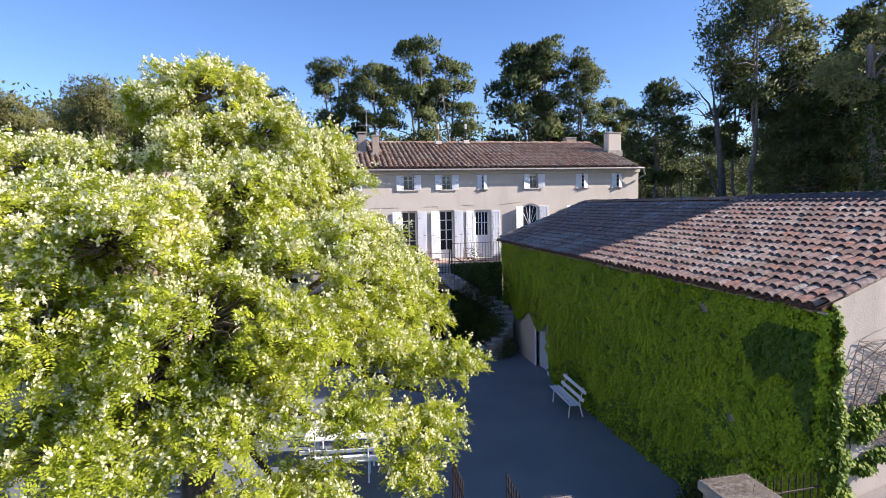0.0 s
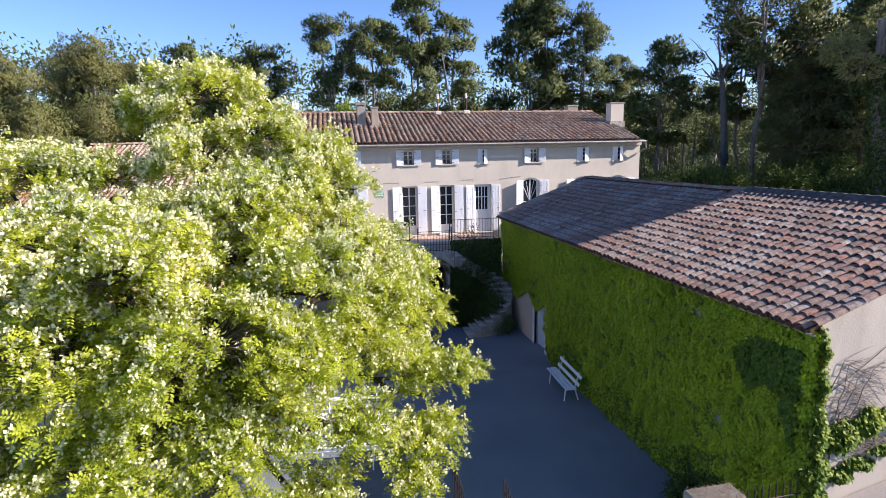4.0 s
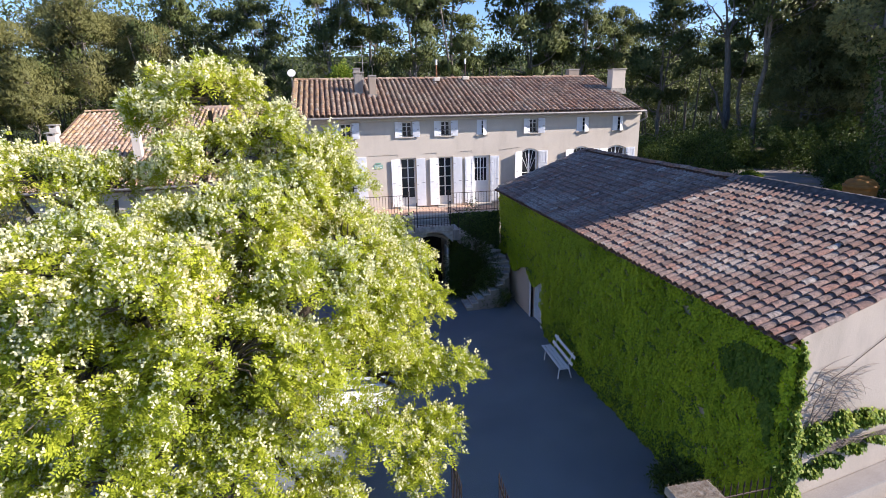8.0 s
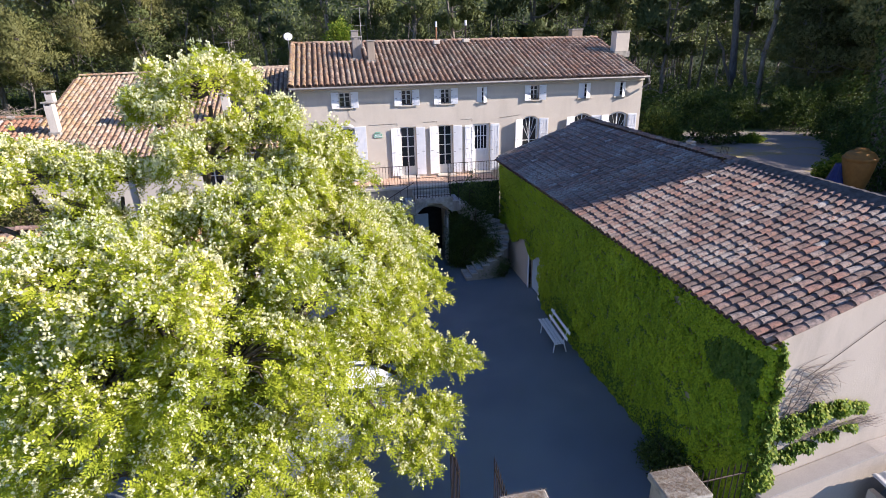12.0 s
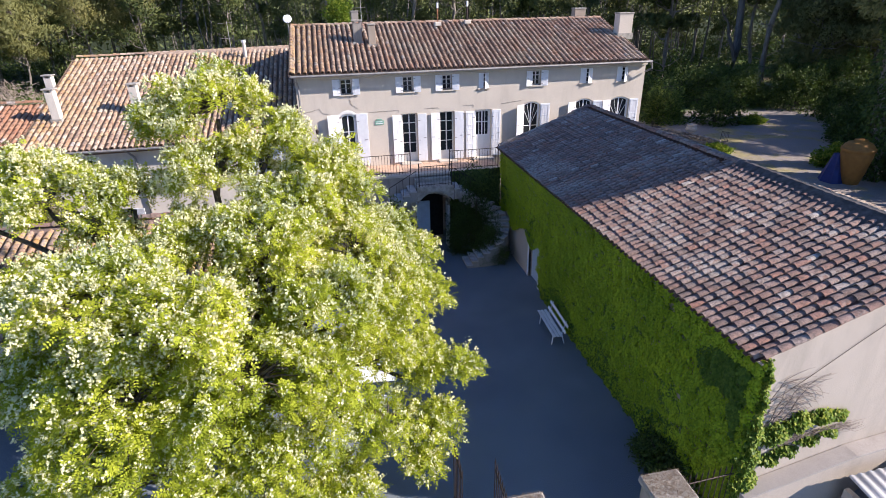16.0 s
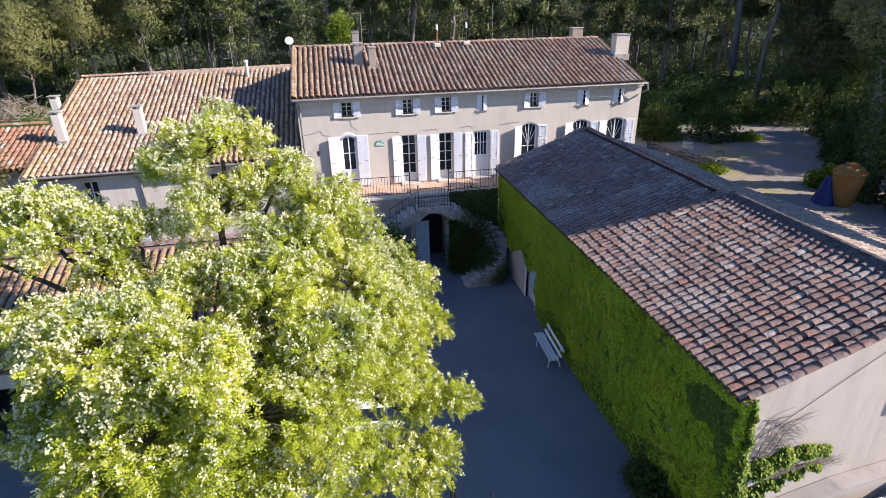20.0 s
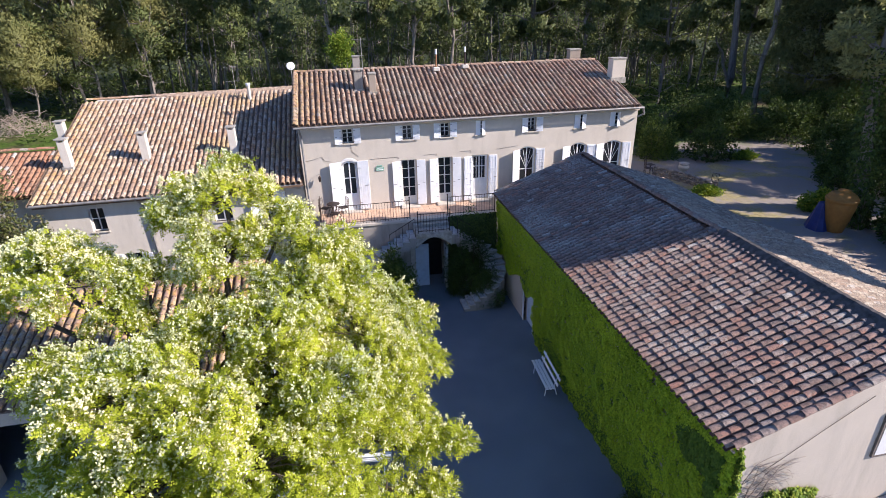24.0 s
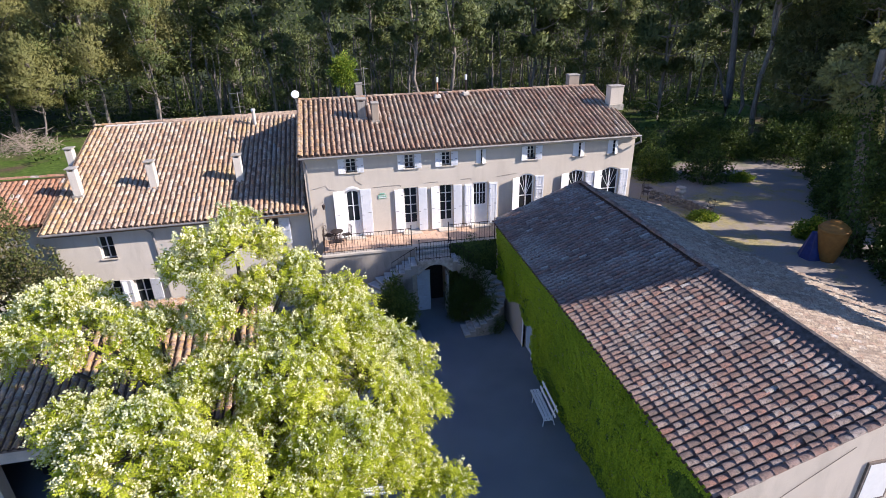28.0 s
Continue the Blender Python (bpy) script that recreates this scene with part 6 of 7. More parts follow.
def creeper():
    """Virginia creeper over the barn's courtyard wall, its leaves hanging like shingles."""
    rng = np.random.default_rng(5)
    c = empty("wall_creeper", "dense bright green creeper covering the barn wall", "climbing plant", at=(8.1, 16, 0))
    n = 215000
    y = rng.uniform(BY0 + 0.02, BY1, n)
    z = rng.uniform(0.0, BZ - 0.04, n)
    fine = np.array([noise.noise((a * 3.2, b * 4.2, 7.0)) for a, b in zip(y, z)])
    thick = 0.14 + 0.13 * fine + np.array([0.13 * noise.noise((a * 0.6, b * 0.6, 3.0)) for a, b in zip(y, z)])
    top = BZ - 0.05 - 0.13 * np.maximum(0, np.sin(y * 0.9 + 1.0) - 0.35) * (y > 9.5) - 0.05 * np.sin(y * 4.1) ** 2
    bare = ((y > 19.3) & (z < 1.75 + 0.25 * np.sin(y * 3)) & (y < 24.7)) | ((((y - 10.46) / 0.2) ** 2 + ((z - 2.1 + 0.4 * (y - 10.46)) / 0.26) ** 2 < rng.uniform(0.1, 1.1, n)) ) | (np.abs((y - 11.25) * 0.8 + (z - 4.1) * 0.6) + np.abs((z - 4.1) - (y - 11.25) * 0.3) * 1.5 < 0.22)
    ok = (z < top) & ~bare
    y, z, thick, fine = y[ok], z[ok], thick[ok], fine[ok]
    n = len(y)
    # leaves close to the wall, coloured dark for the shade in the depth
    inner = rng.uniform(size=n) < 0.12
    gap = (fine < -0.3) & (rng.uniform(size=n) < 0.65)
    x = BX + 0.18 - np.where(inner, 0.03, np.maximum(0.03, thick) * rng.uniform(0.45, 1.0, n))
    p = np.column_stack((x, y, z))
    al = np.column_stack((rng.normal(-0.35, 0.25, n), rng.normal(0, 0.4, n), np.full(n, -1.0)))
    nr = np.column_stack((np.full(n, -1.0), rng.normal(0, 0.3, n), rng.normal(0.7, 0.3, n)))
    s = rng.uniform(0.045, 0.072, n)
    # corner patch, a share of the low leaves, and the shade-coloured inner ones
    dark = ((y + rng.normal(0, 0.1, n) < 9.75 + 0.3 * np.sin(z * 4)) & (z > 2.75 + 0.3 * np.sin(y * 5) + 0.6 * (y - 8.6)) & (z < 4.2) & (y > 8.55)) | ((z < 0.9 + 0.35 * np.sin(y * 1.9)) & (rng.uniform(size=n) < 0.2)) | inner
    v = kites(p, al, nr, s, s * 0.85, 0.15)
    lit = ~dark & ~gap
    under(new("foliage", quads("foliage", v[lit], M["ivy"])), c)
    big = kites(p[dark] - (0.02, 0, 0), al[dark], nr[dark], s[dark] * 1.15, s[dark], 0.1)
    tagged(under(new("old_foliage", quads("old_foliage", big, M["ivy_dark"])), c), "darker leaves: corner patch, low ones, and inner ones coloured as shade")
    for k in range(9):
        y0 = 9.2 + 1.15 * k
        pts = [(BX + 0.17, y0, 0.0)]
        for q in range(7):
            pts.append((BX + 0.165, pts[-1][1] + rng.normal(0, 0.16), 0.6 * (q + 1)))
        part("stem", limb(bmesh.new(), pts, 0.03, 0.008, 6), M["bark"], c)


creeper()


M["olive"] = leaf_mat("olive_leaf", [(0.09, 0.11, 0.03), (0.15, 0.16, 0.05), (0.2, 0.16, 0.09), (0.12, 0.14, 0.04)], 0.3)
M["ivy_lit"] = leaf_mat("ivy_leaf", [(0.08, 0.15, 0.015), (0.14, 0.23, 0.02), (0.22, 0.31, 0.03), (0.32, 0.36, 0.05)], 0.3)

# ---- shrubs ----
SHRUBS = (
    # the four at y 14 to 17.2, mostly unseen, are added to shade the ground
    (24.0, 31.3, 1.35, 1.3, 2.2), (29.4, 36.2, 2.2, 1.8, 2.3), (32.6, 34.4, 2.2, 1.9, 2.5), (24.1, 18.5, 1.2, 1.0, 4.0), (23.0, 17.2, 1.0, 0.9, 1.7), (22.5, 15.6, 1.0, 0.9, 1.4), (24.8, 16.4, 1.3, 1.2, 2.8), (24.6, 14.6, 1.2, 1.2, 2.4), (27.0, 37.5, 2.2, 2.0, 2.6), (22.5, 37.5, 2.4, 1.8, 2.2), (32.0, 30.0, 1.8, 1.6, 2.6),
    (29.5, 26.6, 1.5, 1.5, 2.2), (33.5, 27.5, 2.2, 2.0, 3.4), (36.5, 34.5, 2.6, 2.2, 3.2), (40, 30, 2.6, 2.5, 3.4), (26.4, 23.8, 0.9, 0.9, 1.2),
    (31.0, 40.5, 2.4, 2.0, 2.4), (18.5, 38.5, 2.0, 1.8, 2.4), (36, 24, 2.4, 2.2, 3.0), (28.3, 23.4, 1.4, 1.3, 2.4), (30.6, 23.6, 1.7, 1.6, 3.0), (28.0, 20.8, 1.4, 1.3, 2.6), (35.5, 37.5, 2.4, 2.0, 3.0),
)
for i, (x, y, rx, ry, rz) in enumerate(SHRUBS):
    bush("shrub", "rounded dark evergreen shrub at the edge of the drive", x, y, height(x, y), rx, ry, rz, 200 + i, n=int(330 * rx * rz), leaf=0.17)
M["laurel"] = leaf_mat("laurel_leaf", [(0.055, 0.095, 0.02), (0.1, 0.155, 0.03), (0.175, 0.23, 0.05)], 0.28)
bush("shrub", "rounded mid-green shrub at the corner of the house", 21.2, 32.6, 3.45, 1.35, 1.25, 1.95, 234, mat="laurel", n=1500, leaf=0.16)
bush("shrub", "sunlit green shrub beside the large urn", 23.1, 21.6, 3.45, 0.9, 0.8, 1.0, 236, mat="ivy_lit", n=1300, leaf=0.13)
bush("shrub", "low yellow-green tuft at the foot of the shrubs", 26.0, 30.6, 3.45, 0.8, 0.5, 0.45, 237, mat="ivy_lit", n=700, leaf=0.13)
bush("shrub", "low yellow-green tuft beside the stone wall", 19.6, 25.2, 3.45, 0.7, 0.5, 0.35, 238, mat="ivy_lit", n=600, leaf=0.12)
bush("shrub", "shaded leafy shrub at the edge of the drive", 27.6, 25.3, 3.45, 1.0, 1.0, 1.5, 239, mat="bush", n=1300, leaf=0.15)


def brush_pile():
    """Cut dry branches heaped at the edge of the wood."""
    rnd = random.Random(21)
    b = empty("brush_pile", "heap of dry grey-brown cut branches on the grass", "brushwood", at=(-24.5, 52.5, 3.45))
    bm = bmesh.new()
    for k in range(420):
        a, r = rnd.uniform(0, 6.283), rnd.uniform(0, 2.0)
        p = Vector((-24.5 + r * math.cos(a) * 1.2, 52.5 + r * math.sin(a), 3.45 + rnd.uniform(0.0, 2.1) * (1 - r / 2.6)))
        d = Vector((rnd.uniform(-1, 1), rnd.uniform(-1, 1), rnd.uniform(-0.5, 0.7))).normalized() * rnd.uniform(0.5, 1.3)
        limb(bm, [p, p + d * 0.5 + Vector((0, 0, 0.06)), p + d], 0.018, 0.005, 4)
    tagged(part("brushwood", bm, M["dry"], b), kind="stuff")
    bm = limb(bmesh.new(), [(-24.5, 52.5, 3.4), (-25.2, 52.3, 4.6), (-26.4, 52.0, 5.6)], 0.09, 0.03, 7)
    part("branch", bm, M["dry"], b)


M["dry"] = plain("dry_branches", (0.34, 0.28, 0.23), 0.9, vary=0.3, scale=10)
brush_pile()


def young_tree(x, y, top, r):
    """A slender young tree with a light green crown."""
    rng = np.random.default_rng(91)
    z = height(x, y)
    t = empty("young_tree", "slender young tree with a light green crown behind the house", "tree", at=(x, y, z))
    part("trunk", limb(bmesh.new(), [(x, y, z - 0.2), (x + 0.1, y, z + 3), (x - 0.05, y, top - r)], 0.09, 0.03, 8), M["bark"], t)
    n = 3400
    d = rand_dirs(rng, n)
    bump = 1 + 0.25 * np.sin(d[:, 0] * 5) * np.cos(d[:, 2] * 6)
    p = np.array((x, y, top - r * 1.15)) + d * (r, r, r * 1.3) * (rng.uniform(0.3, 1.0, n) * bump)[:, None]
    under(new("crown", quads("crown", kites(p, d + rng.normal(size=(n, 3)) * 0.6, rand_dirs(rng, n), rng.uniform(0.12, 0.22, n), rng.uniform(0.06, 0.11, n), 0.1), M["ivy_lit"])), t)


young_tree(1.85, 42.0, 11.1, 0.95)
bush("stair_shrub", "leafy shrub growing inside the curved stair", 2.8, 23.2, 0.0, 0.95, 0.65, 2.75, 230, mat="laurel", n=4200, leaf=0.11)
bush("stair_shrub", "dark overgrown shrub beside the curved stair", 6.6, 24.0, 0.0, 1.15, 0.8, 3.3, 231, n=6000, leaf=0.08)
bush("stair_shrub", "low rounded shrub at the foot of the stair", 7.1, 22.8, 0.0, 0.75, 0.7, 1.5, 232, n=2600, leaf=0.08)
bush("wall_shrub", "olive-brown shrub against the house wing", -11.3, 24.3, 0.0, 1.6, 1.3, 4.5, 233, mat="olive", n=3600, leaf=0.15)
bush("wall_shrub", "tall olive-green shrub in front of the annex", -13.6, 25.5, 0.0, 1.7, 1.5, 6.9, 234, mat="olive", n=4200, leaf=0.15)
bush("courtyard_shrub", "low dark shrub at the foot of the barn wall", 7.75, 10.0, 0.0, 0.45, 1.3, 0.9, 235, n=1300, leaf=0.1)


# ---- terrace ivy on the retaining wall ----
def wall_ivy():
    rng = np.random.default_rng(8)
    c = empty("terrace_ivy", "dark ivy hanging over the terrace wall", "climbing plant", at=(7, 24.9, 0))
    n = 9000
    x, z = rng.uniform(5.75, 8.1, n), rng.uniform(0.6, TZ + 0.05, n)
    th = 0.12 + 0.1 * np.sin(x * 3) * np.cos(z * 2.2)
    p = np.column_stack((x, TY - 0.02 - np.maximum(0.02, th) * rng.uniform(0.2, 1, n), z))
    al = np.column_stack((rng.normal(0, 0.4, n), rng.normal(-0.3, 0.3, n), np.full(n, -1.0)))
    nr = np.column_stack((rng.normal(0, 0.4, n), np.full(n, -1.0), rng.normal(0.6, 0.3, n)))
    s = rng.uniform(0.08, 0.14, n)
    under(new("foliage", quads("foliage", kites(p, al, nr, s, s * 0.8, 0.1), M["bush"])), c)


wall_ivy()


# ---- ivy, bare vine and cable on the barn's gable ----
def gable_plants():
    rng = np.random.default_rng(12)
    gy = BY0 + 0.1
    c = empty("gable_ivy", "sunlit ivy clumps climbing round the barn corner", "climbing plant", at=(8.5, gy, 2))
    blobs = [(8.2, 2.9, 0.22, 0.5), (8.25, 2.2, 0.3, 0.4), (8.3, 1.5, 0.35, 0.45), (8.35, 0.8, 0.35, 0.5), (8.75, 2.75, 0.4, 0.3), (9.25, 2.95, 0.35, 0.26), (9.75, 3.0, 0.35, 0.2), (10.1, 2.98, 0.3, 0.13), (8.75, 2.05, 0.3, 0.13), (9.15, 2.22, 0.3, 0.11), (9.6, 2.42, 0.3, 0.1), (10.05, 2.55, 0.25, 0.07), (8.18, 3.7, 0.08, 0.5), (8.16, 4.3, 0.08, 0.35)]
    out = []
    for bx, bz, rx, rz in blobs:
        n = int(12500 * rx * rz) + 350
        d = rand_dirs(rng, n)
        p = np.column_stack((bx + d[:, 0] * rx * rng.uniform(0, 1.1, n), gy - np.abs(d[:, 1]) * 0.22 * rng.uniform(0.2, 1, n), bz + d[:, 2] * rz * rng.uniform(0, 1.1, n)))
        al = np.column_stack((rng.normal(0, 0.6, n), rng.normal(-0.4, 0.3, n), rng.normal(-0.7, 0.4, n)))
        nr = np.column_stack((rng.normal(0.3, 0.4, n), np.full(n, -1.0), rng.normal(0.7, 0.4, n)))
        s = rng.uniform(0.05, 0.085, n)
        out.append(kites(p, al, nr, s, s * 0.85, 0.12))
    under(new("foliage", quads("foliage", np.concatenate(out), M["ivy_lit"])), c)
    for k in range(4):
        pts = [(8.22 + 0.1 * k + 0.05 * math.sin(2 * q + k), gy - 0.03, 0.4 * q) for q in range(8)]
        part("stem", limb(bmesh.new(), pts, 0.025, 0.008, 6), M["bark"], c)
    v = empty("bare_vine", "leafless grey vine branches spread over the gable", "climbing plant", at=(8.5, gy, 3))
    rnd = random.Random(4)
    for k in range(4):
        bm = bmesh.new()
        x, z = 8.3 + 0.18 * k, 2.9
        pts = [(x, gy - 0.02, z)]
        for s in range(6):
            x += rnd.uniform(0.0, 0.12)
            z += rnd.uniform(0.15, 0.28) * (1 - 0.1 * k)
            pts.append((x, gy - 0.02, z))
        limb(bm, pts, 0.014, 0.005, 5)
        for a in pts[1:]:
            for _ in range(3):
                qx, qz = a[0], a[2]
                tw = [(qx, gy - 0.022, qz)]
                ang = rnd.uniform(-0.5, 0.7)
                for s in range(4):
                    qx += 0.16 * math.cos(ang)
                    qz += 0.16 * math.sin(ang)
                    ang -= rnd.uniform(0.0, 0.35)
                    tw.append((qx, gy - 0.022, qz))
                limb(bm, tw, 0.006, 0.002, 4)
        part("branch", bm, M["vine"], v)
    dry = bmesh.new()
    for k in range(150):
        x, z = 8.6 + 1.9 * rnd.random(), 2.4 + 0.16 * rnd.random()
        a = rnd.uniform(-0.4, 0.5)
        L = rnd.uniform(0.25, 0.6)
        limb(dry, [(x, gy - 0.03, z + 0.05 * (x - 8.6)), (x + L * 0.5, gy - 0.07, z + 0.05 * (x - 8.6) + L * 0.5 * math.sin(a)), (x + L, gy - 0.04, z + 0.05 * (x - 8.6) + L * 0.4 * math.sin(a))], 0.005, 0.002, 4)
    tagged(part("dry_growth", dry, M["vine"], v), kind="stuff")
    cb = new("cable", None)
    tagged(cb, "thin dark electric cable slung across the gable wall", "cable")
    cb.matrix_basis = Matrix.Translation((10, gy, 5))
    bm = bmesh.new()
    polybar(bm, [(8.3, gy - 0.006, 3.42), (9.2, gy - 0.006, 4.02), (10.1, gy - 0.006, 4.67), (11.1, gy - 0.006, 5.36)], 0.006, 5)
    part("wire", bm, M["iron"], cb)
    w = empty("window_18", "small dark shuttered window in the gable", "window", kind="structure", at=(11.7, gy, 3.8))
    part("frame", boxm(11.6, 12.4, gy - 0.03, gy + 0.02, 3.6, 4.8), M["vine"], w)
    part("pane", boxm(11.66, 12.34, gy - 0.036, gy - 0.031, 3.66, 4.74), M["frame"], w)


M["vine"] = plain("dry_vine", (0.16, 0.13, 0.11), 0.9, vary=0.3, scale=12)
gable_plants()


# ---- gate, pillars, fence and lean-to south of the barn ----
def pillar(x0, x1, y0, y1, zt):
    p = empty("gate_pillar", "square stone gate pillar topped with dry needles and moss", "pillar", "gate pillars", at=((x0 + x1) / 2, (y0 + y1) / 2, 0))
    part("shaft", boxm(x0 + 0.06, x1 - 0.06, y0 + 0.06, y1 - 0.06, 0, zt - 0.16, bevel=0.02), M["stucco_old"], p)
    part("capstone", boxm(x0, x1, y0, y1, zt - 0.16, zt, bevel=0.03), M["stone"], p)
    rng = np.random.default_rng(int(x0 * 10))
    n = 1500
    q = np.column_stack((rng.uniform(x0 + 0.03, x1 - 0.03, n), rng.uniform(y0 + 0.03, y1 - 0.03, n), zt + rng.uniform(0.002, 0.02, n)))
    al = np.column_stack((rng.normal(size=n), rng.normal(size=n), rng.normal(0, 0.1, n)))
    tagged(under(new("needle_litter", quads("needle_litter", kites(q, al, np.tile((0, 0, 1.0), (n, 1)), rng.uniform(0.04, 0.09, n), rng.uniform(0.005, 0.012, n)), M["litter"])), p), kind="stuff")


M["litter"] = leaf_mat("dry_needles", [(0.19, 0.14, 0.1), (0.29, 0.23, 0.18), (0.12, 0.09, 0.065)], 0.1)
pillar(5.95, 6.8, 7.75, 8.5, 2.12)
pillar(3.1, 3.97, 7.75, 8.58, 2.1)


def iron_leaf(name, label, pts, z1, gap=0.13):
    g = empty(name, label, name.split("_")[-1], at=(pts[0][0], pts[0][1], 0))
    a, b = Vector((*pts[0], 0)), Vector((*pts[1], 0))
    d = b - a
    n = int(d.length / gap)
    for z in (0.2, z1 - 0.25):
        rail = bmesh.new()
        tube(rail, a + Vector((0, 0, z)), b + Vector((0, 0, z)), 0.016, n=6)
        part("rail", rail, M["iron"], g)
    for i in range(n + 1):
        p = a + d * (i / n)
        bm = bmesh.new()
        tube(bm, p + Vector((0, 0, 0.02)), p + Vector((0, 0, z1 - 0.1)), 0.011, n=6)
        tube(bm, p + Vector((0, 0, z1 - 0.1)), p + Vector((0, 0, z1 + 0.04)), 0.02, 0.001, 6)
        part("bar", bm, M["iron"], g)


iron_leaf("iron_gate", "open iron gate leaf with spear tips", ((3.3, 8.62), (3.34, 9.6)), 2.0)
iron_leaf("iron_gate", "open iron gate leaf with spear tips", ((2.6, 9.5), (2.62, 10.4)), 2.0)
iron_leaf("iron_fence", "short iron fence with spear tips beside the pillar", ((6.85, 8.3), (8.1, 8.35)), 2.08)


def leanto():
    l = empty("leanto_wall", "low rendered wall with a sloping coping in front of the gable", "wall", at=(10.5, 7.5, 0))
    bm = bmesh.new()
    prof = ((8.25, 0.0), (14.5, 0.0), (14.5, 2.4), (10.7, 1.92), (8.25, 1.32))
    a = [bm.verts.new((x, 8.12, z)) for x, z in prof]
    c = [bm.verts.new((x, 8.36, z)) for x, z in prof]
    bm.faces.new(a)
    bm.faces.new(list(reversed(c)))
    for i in range(5):
        j = (i + 1) % 5
        bm.faces.new((a[i], c[i], c[j], a[j]))
    bmesh.ops.recalc_face_normals(bm, faces=bm.faces)
    part("wall", bm, M["stucco_barn"], l)
    cp = bmesh.new()
    for (xa, za), (xb, zb) in (((8.2, 1.32), (10.7, 1.93)), ((10.7, 1.93), (14.5, 2.41))):
        vs = [cp.verts.new((x, y, z + dz)) for dz in (0.0, 0.05) for x, z, y in ((xa, za, 8.06), (xb, zb, 8.06), (xb, zb, 8.4), (xa, za, 8.4))]
        for q in ((0, 1, 2, 3), (4, 5, 6, 7), (0, 1, 5, 4), (2, 3, 7, 6), (1, 2, 6, 5), (3, 0, 4, 7)):
            cp.faces.new([vs[k] for k in q])
    bmesh.ops.recalc_face_normals(cp, faces=cp.faces)
    part("coping", cp, M["coping"], l)
    s = empty("corrugated_roof", "pale corrugated sheet roof on the lean-to", "roof", at=(12.5, 6.5, 1.5))
    bm = bmesh.new()
    n = 90
    rows = []
    for i in range(n + 1):
        x = 10.35 + 4.0 * i / n
        z = 0.018 * math.sin(i * math.pi / 2.5) + 1.72 + 0.04 * (x - 10.35)
        rows.append((bm.verts.new((x, 7.86, z)), bm.verts.new((x, 5.4, z - 0.3))))
    for r, q in zip(rows, rows[1:]):
        bm.faces.new((r[0], r[1], q[1], q[0]))
    e = bmesh.ops.extrude_face_region(bm, geom=list(bm.faces))
    bmesh.ops.translate(bm, vec=(0, 0, -0.006), verts=[v for v in e["geom"] if isinstance(v, bmesh.types.BMVert)])
    part("sheet", bm, M["white"], s, smooth=True)
    part("side_wall", boxm(10.38, 10.5, 5.5, 7.86, 0, 1.35), M["stucco_barn"], s)
    part("front_wall", boxm(10.5, 14.4, 5.5, 5.65, 0, 1.35), M["stucco_barn"], s)


leanto()


# ---- benches and table ----
def bench(length=1.75):
    """A slatted garden bench facing -x, its back along y, at the origin."""
    b = empty("garden_bench", "white painted slatted wooden bench on the gravel", "bench", "white benches")
    for s in (-1, 1):
        y = s * (length / 2 - 0.22)
        bm = bmesh.new()
        tube(bm, (-0.2, y, 0), (-0.16, y, 0.42), 0.022, n=6)
        tube(bm, (0.24, y, 0), (0.12, y, 0.42), 0.022, n=6)
        tube(bm, (0.12, y, 0.42), (0.27, y, 0.88), 0.02, n=6)
        tube(bm, (-0.2, y, 0.41), (0.16, y, 0.41), 0.018, n=6)
        part("leg_frame", bm, M["white"], b)
    for i, x in enumerate((-0.19, -0.07, 0.05)):
        part("seat_slat", boxm(x - 0.05, x + 0.05, -length / 2, length / 2, 0.43, 0.455, bevel=0.006), M["white"], b)
    for i, (x, z) in enumerate(((0.17, 0.56), (0.24, 0.78))):
        bm = boxm(-0.012, 0.012, -length / 2, length / 2, -0.05, 0.05, bevel=0.006)
        bmesh.ops.transform(bm, matrix=Matrix.Translation((x, 0, z)) @ Matrix.Rotation(radians(18), 4, "Y"), verts=bm.verts)
        part("back_slat", bm, M["white"], b)
    return b


b0 = bench()
copy_thing(b0, pose(0.72, 13.9, 0, 0, 0, -97))
copy_thing(b0, pose(0.95, 15.75, 0, 0, 0, 83))
b0.matrix_basis = pose(7.5, 16.55, 0, 0, 0, -3)


def garden_table():
    t = empty("garden_table", "long white painted garden table under the tree", "table")
    for i in range(7):
        part("top_plank", boxm(-0.95, 0.95, -0.42 + 0.12 * i, -0.42 + 0.12 * i + 0.112, 0.72, 0.75, bevel=0.005), M["white"], t)
    for x in (-0.7, 0.7):
        for s in (-1, 1):
            bm = bmesh.new()
            tube(bm, (x, s * 0.36, 0), (x, s * 0.2, 0.72), 0.03, n=6)
            part("leg", bm, M["white"], t)
        part("crossbar", boxm(x - 0.025, x + 0.025, -0.36, 0.36, 0.66, 0.72), M["white"], t)
    t.matrix_basis = pose(0.85, 14.78, 0, 0, 0, -6)


garden_table()


# ---- on the roofs ----
def roof_pipe(label, x, y, z0, z1, r, mat, cap):
    p = empty("vent_pipe", label, "pipe", at=(x, y, z0))
    bm = bmesh.new()
    tube(bm, (x, y, z0), (x, y, z1), r, n=10)
    part("pipe", bm, M[mat], p)
    bm = bmesh.new()
    tube(bm, (x, y, z1), (x, y, z1 + cap), r * 1.35, n=10)
    part("cowl", bm, M["white"], p)
    part("collar", boxm(x - 0.16, x + 0.16, y - 0.18, y + 0.14, z0 - 0.02, z0 + 0.16, bevel=0.02), M["stucco_wing"], p)


M["rust"] = plain("rusty_pipe", (0.3, 0.15, 0.08), 0.7, 0.3, vary=0.35, scale=10)
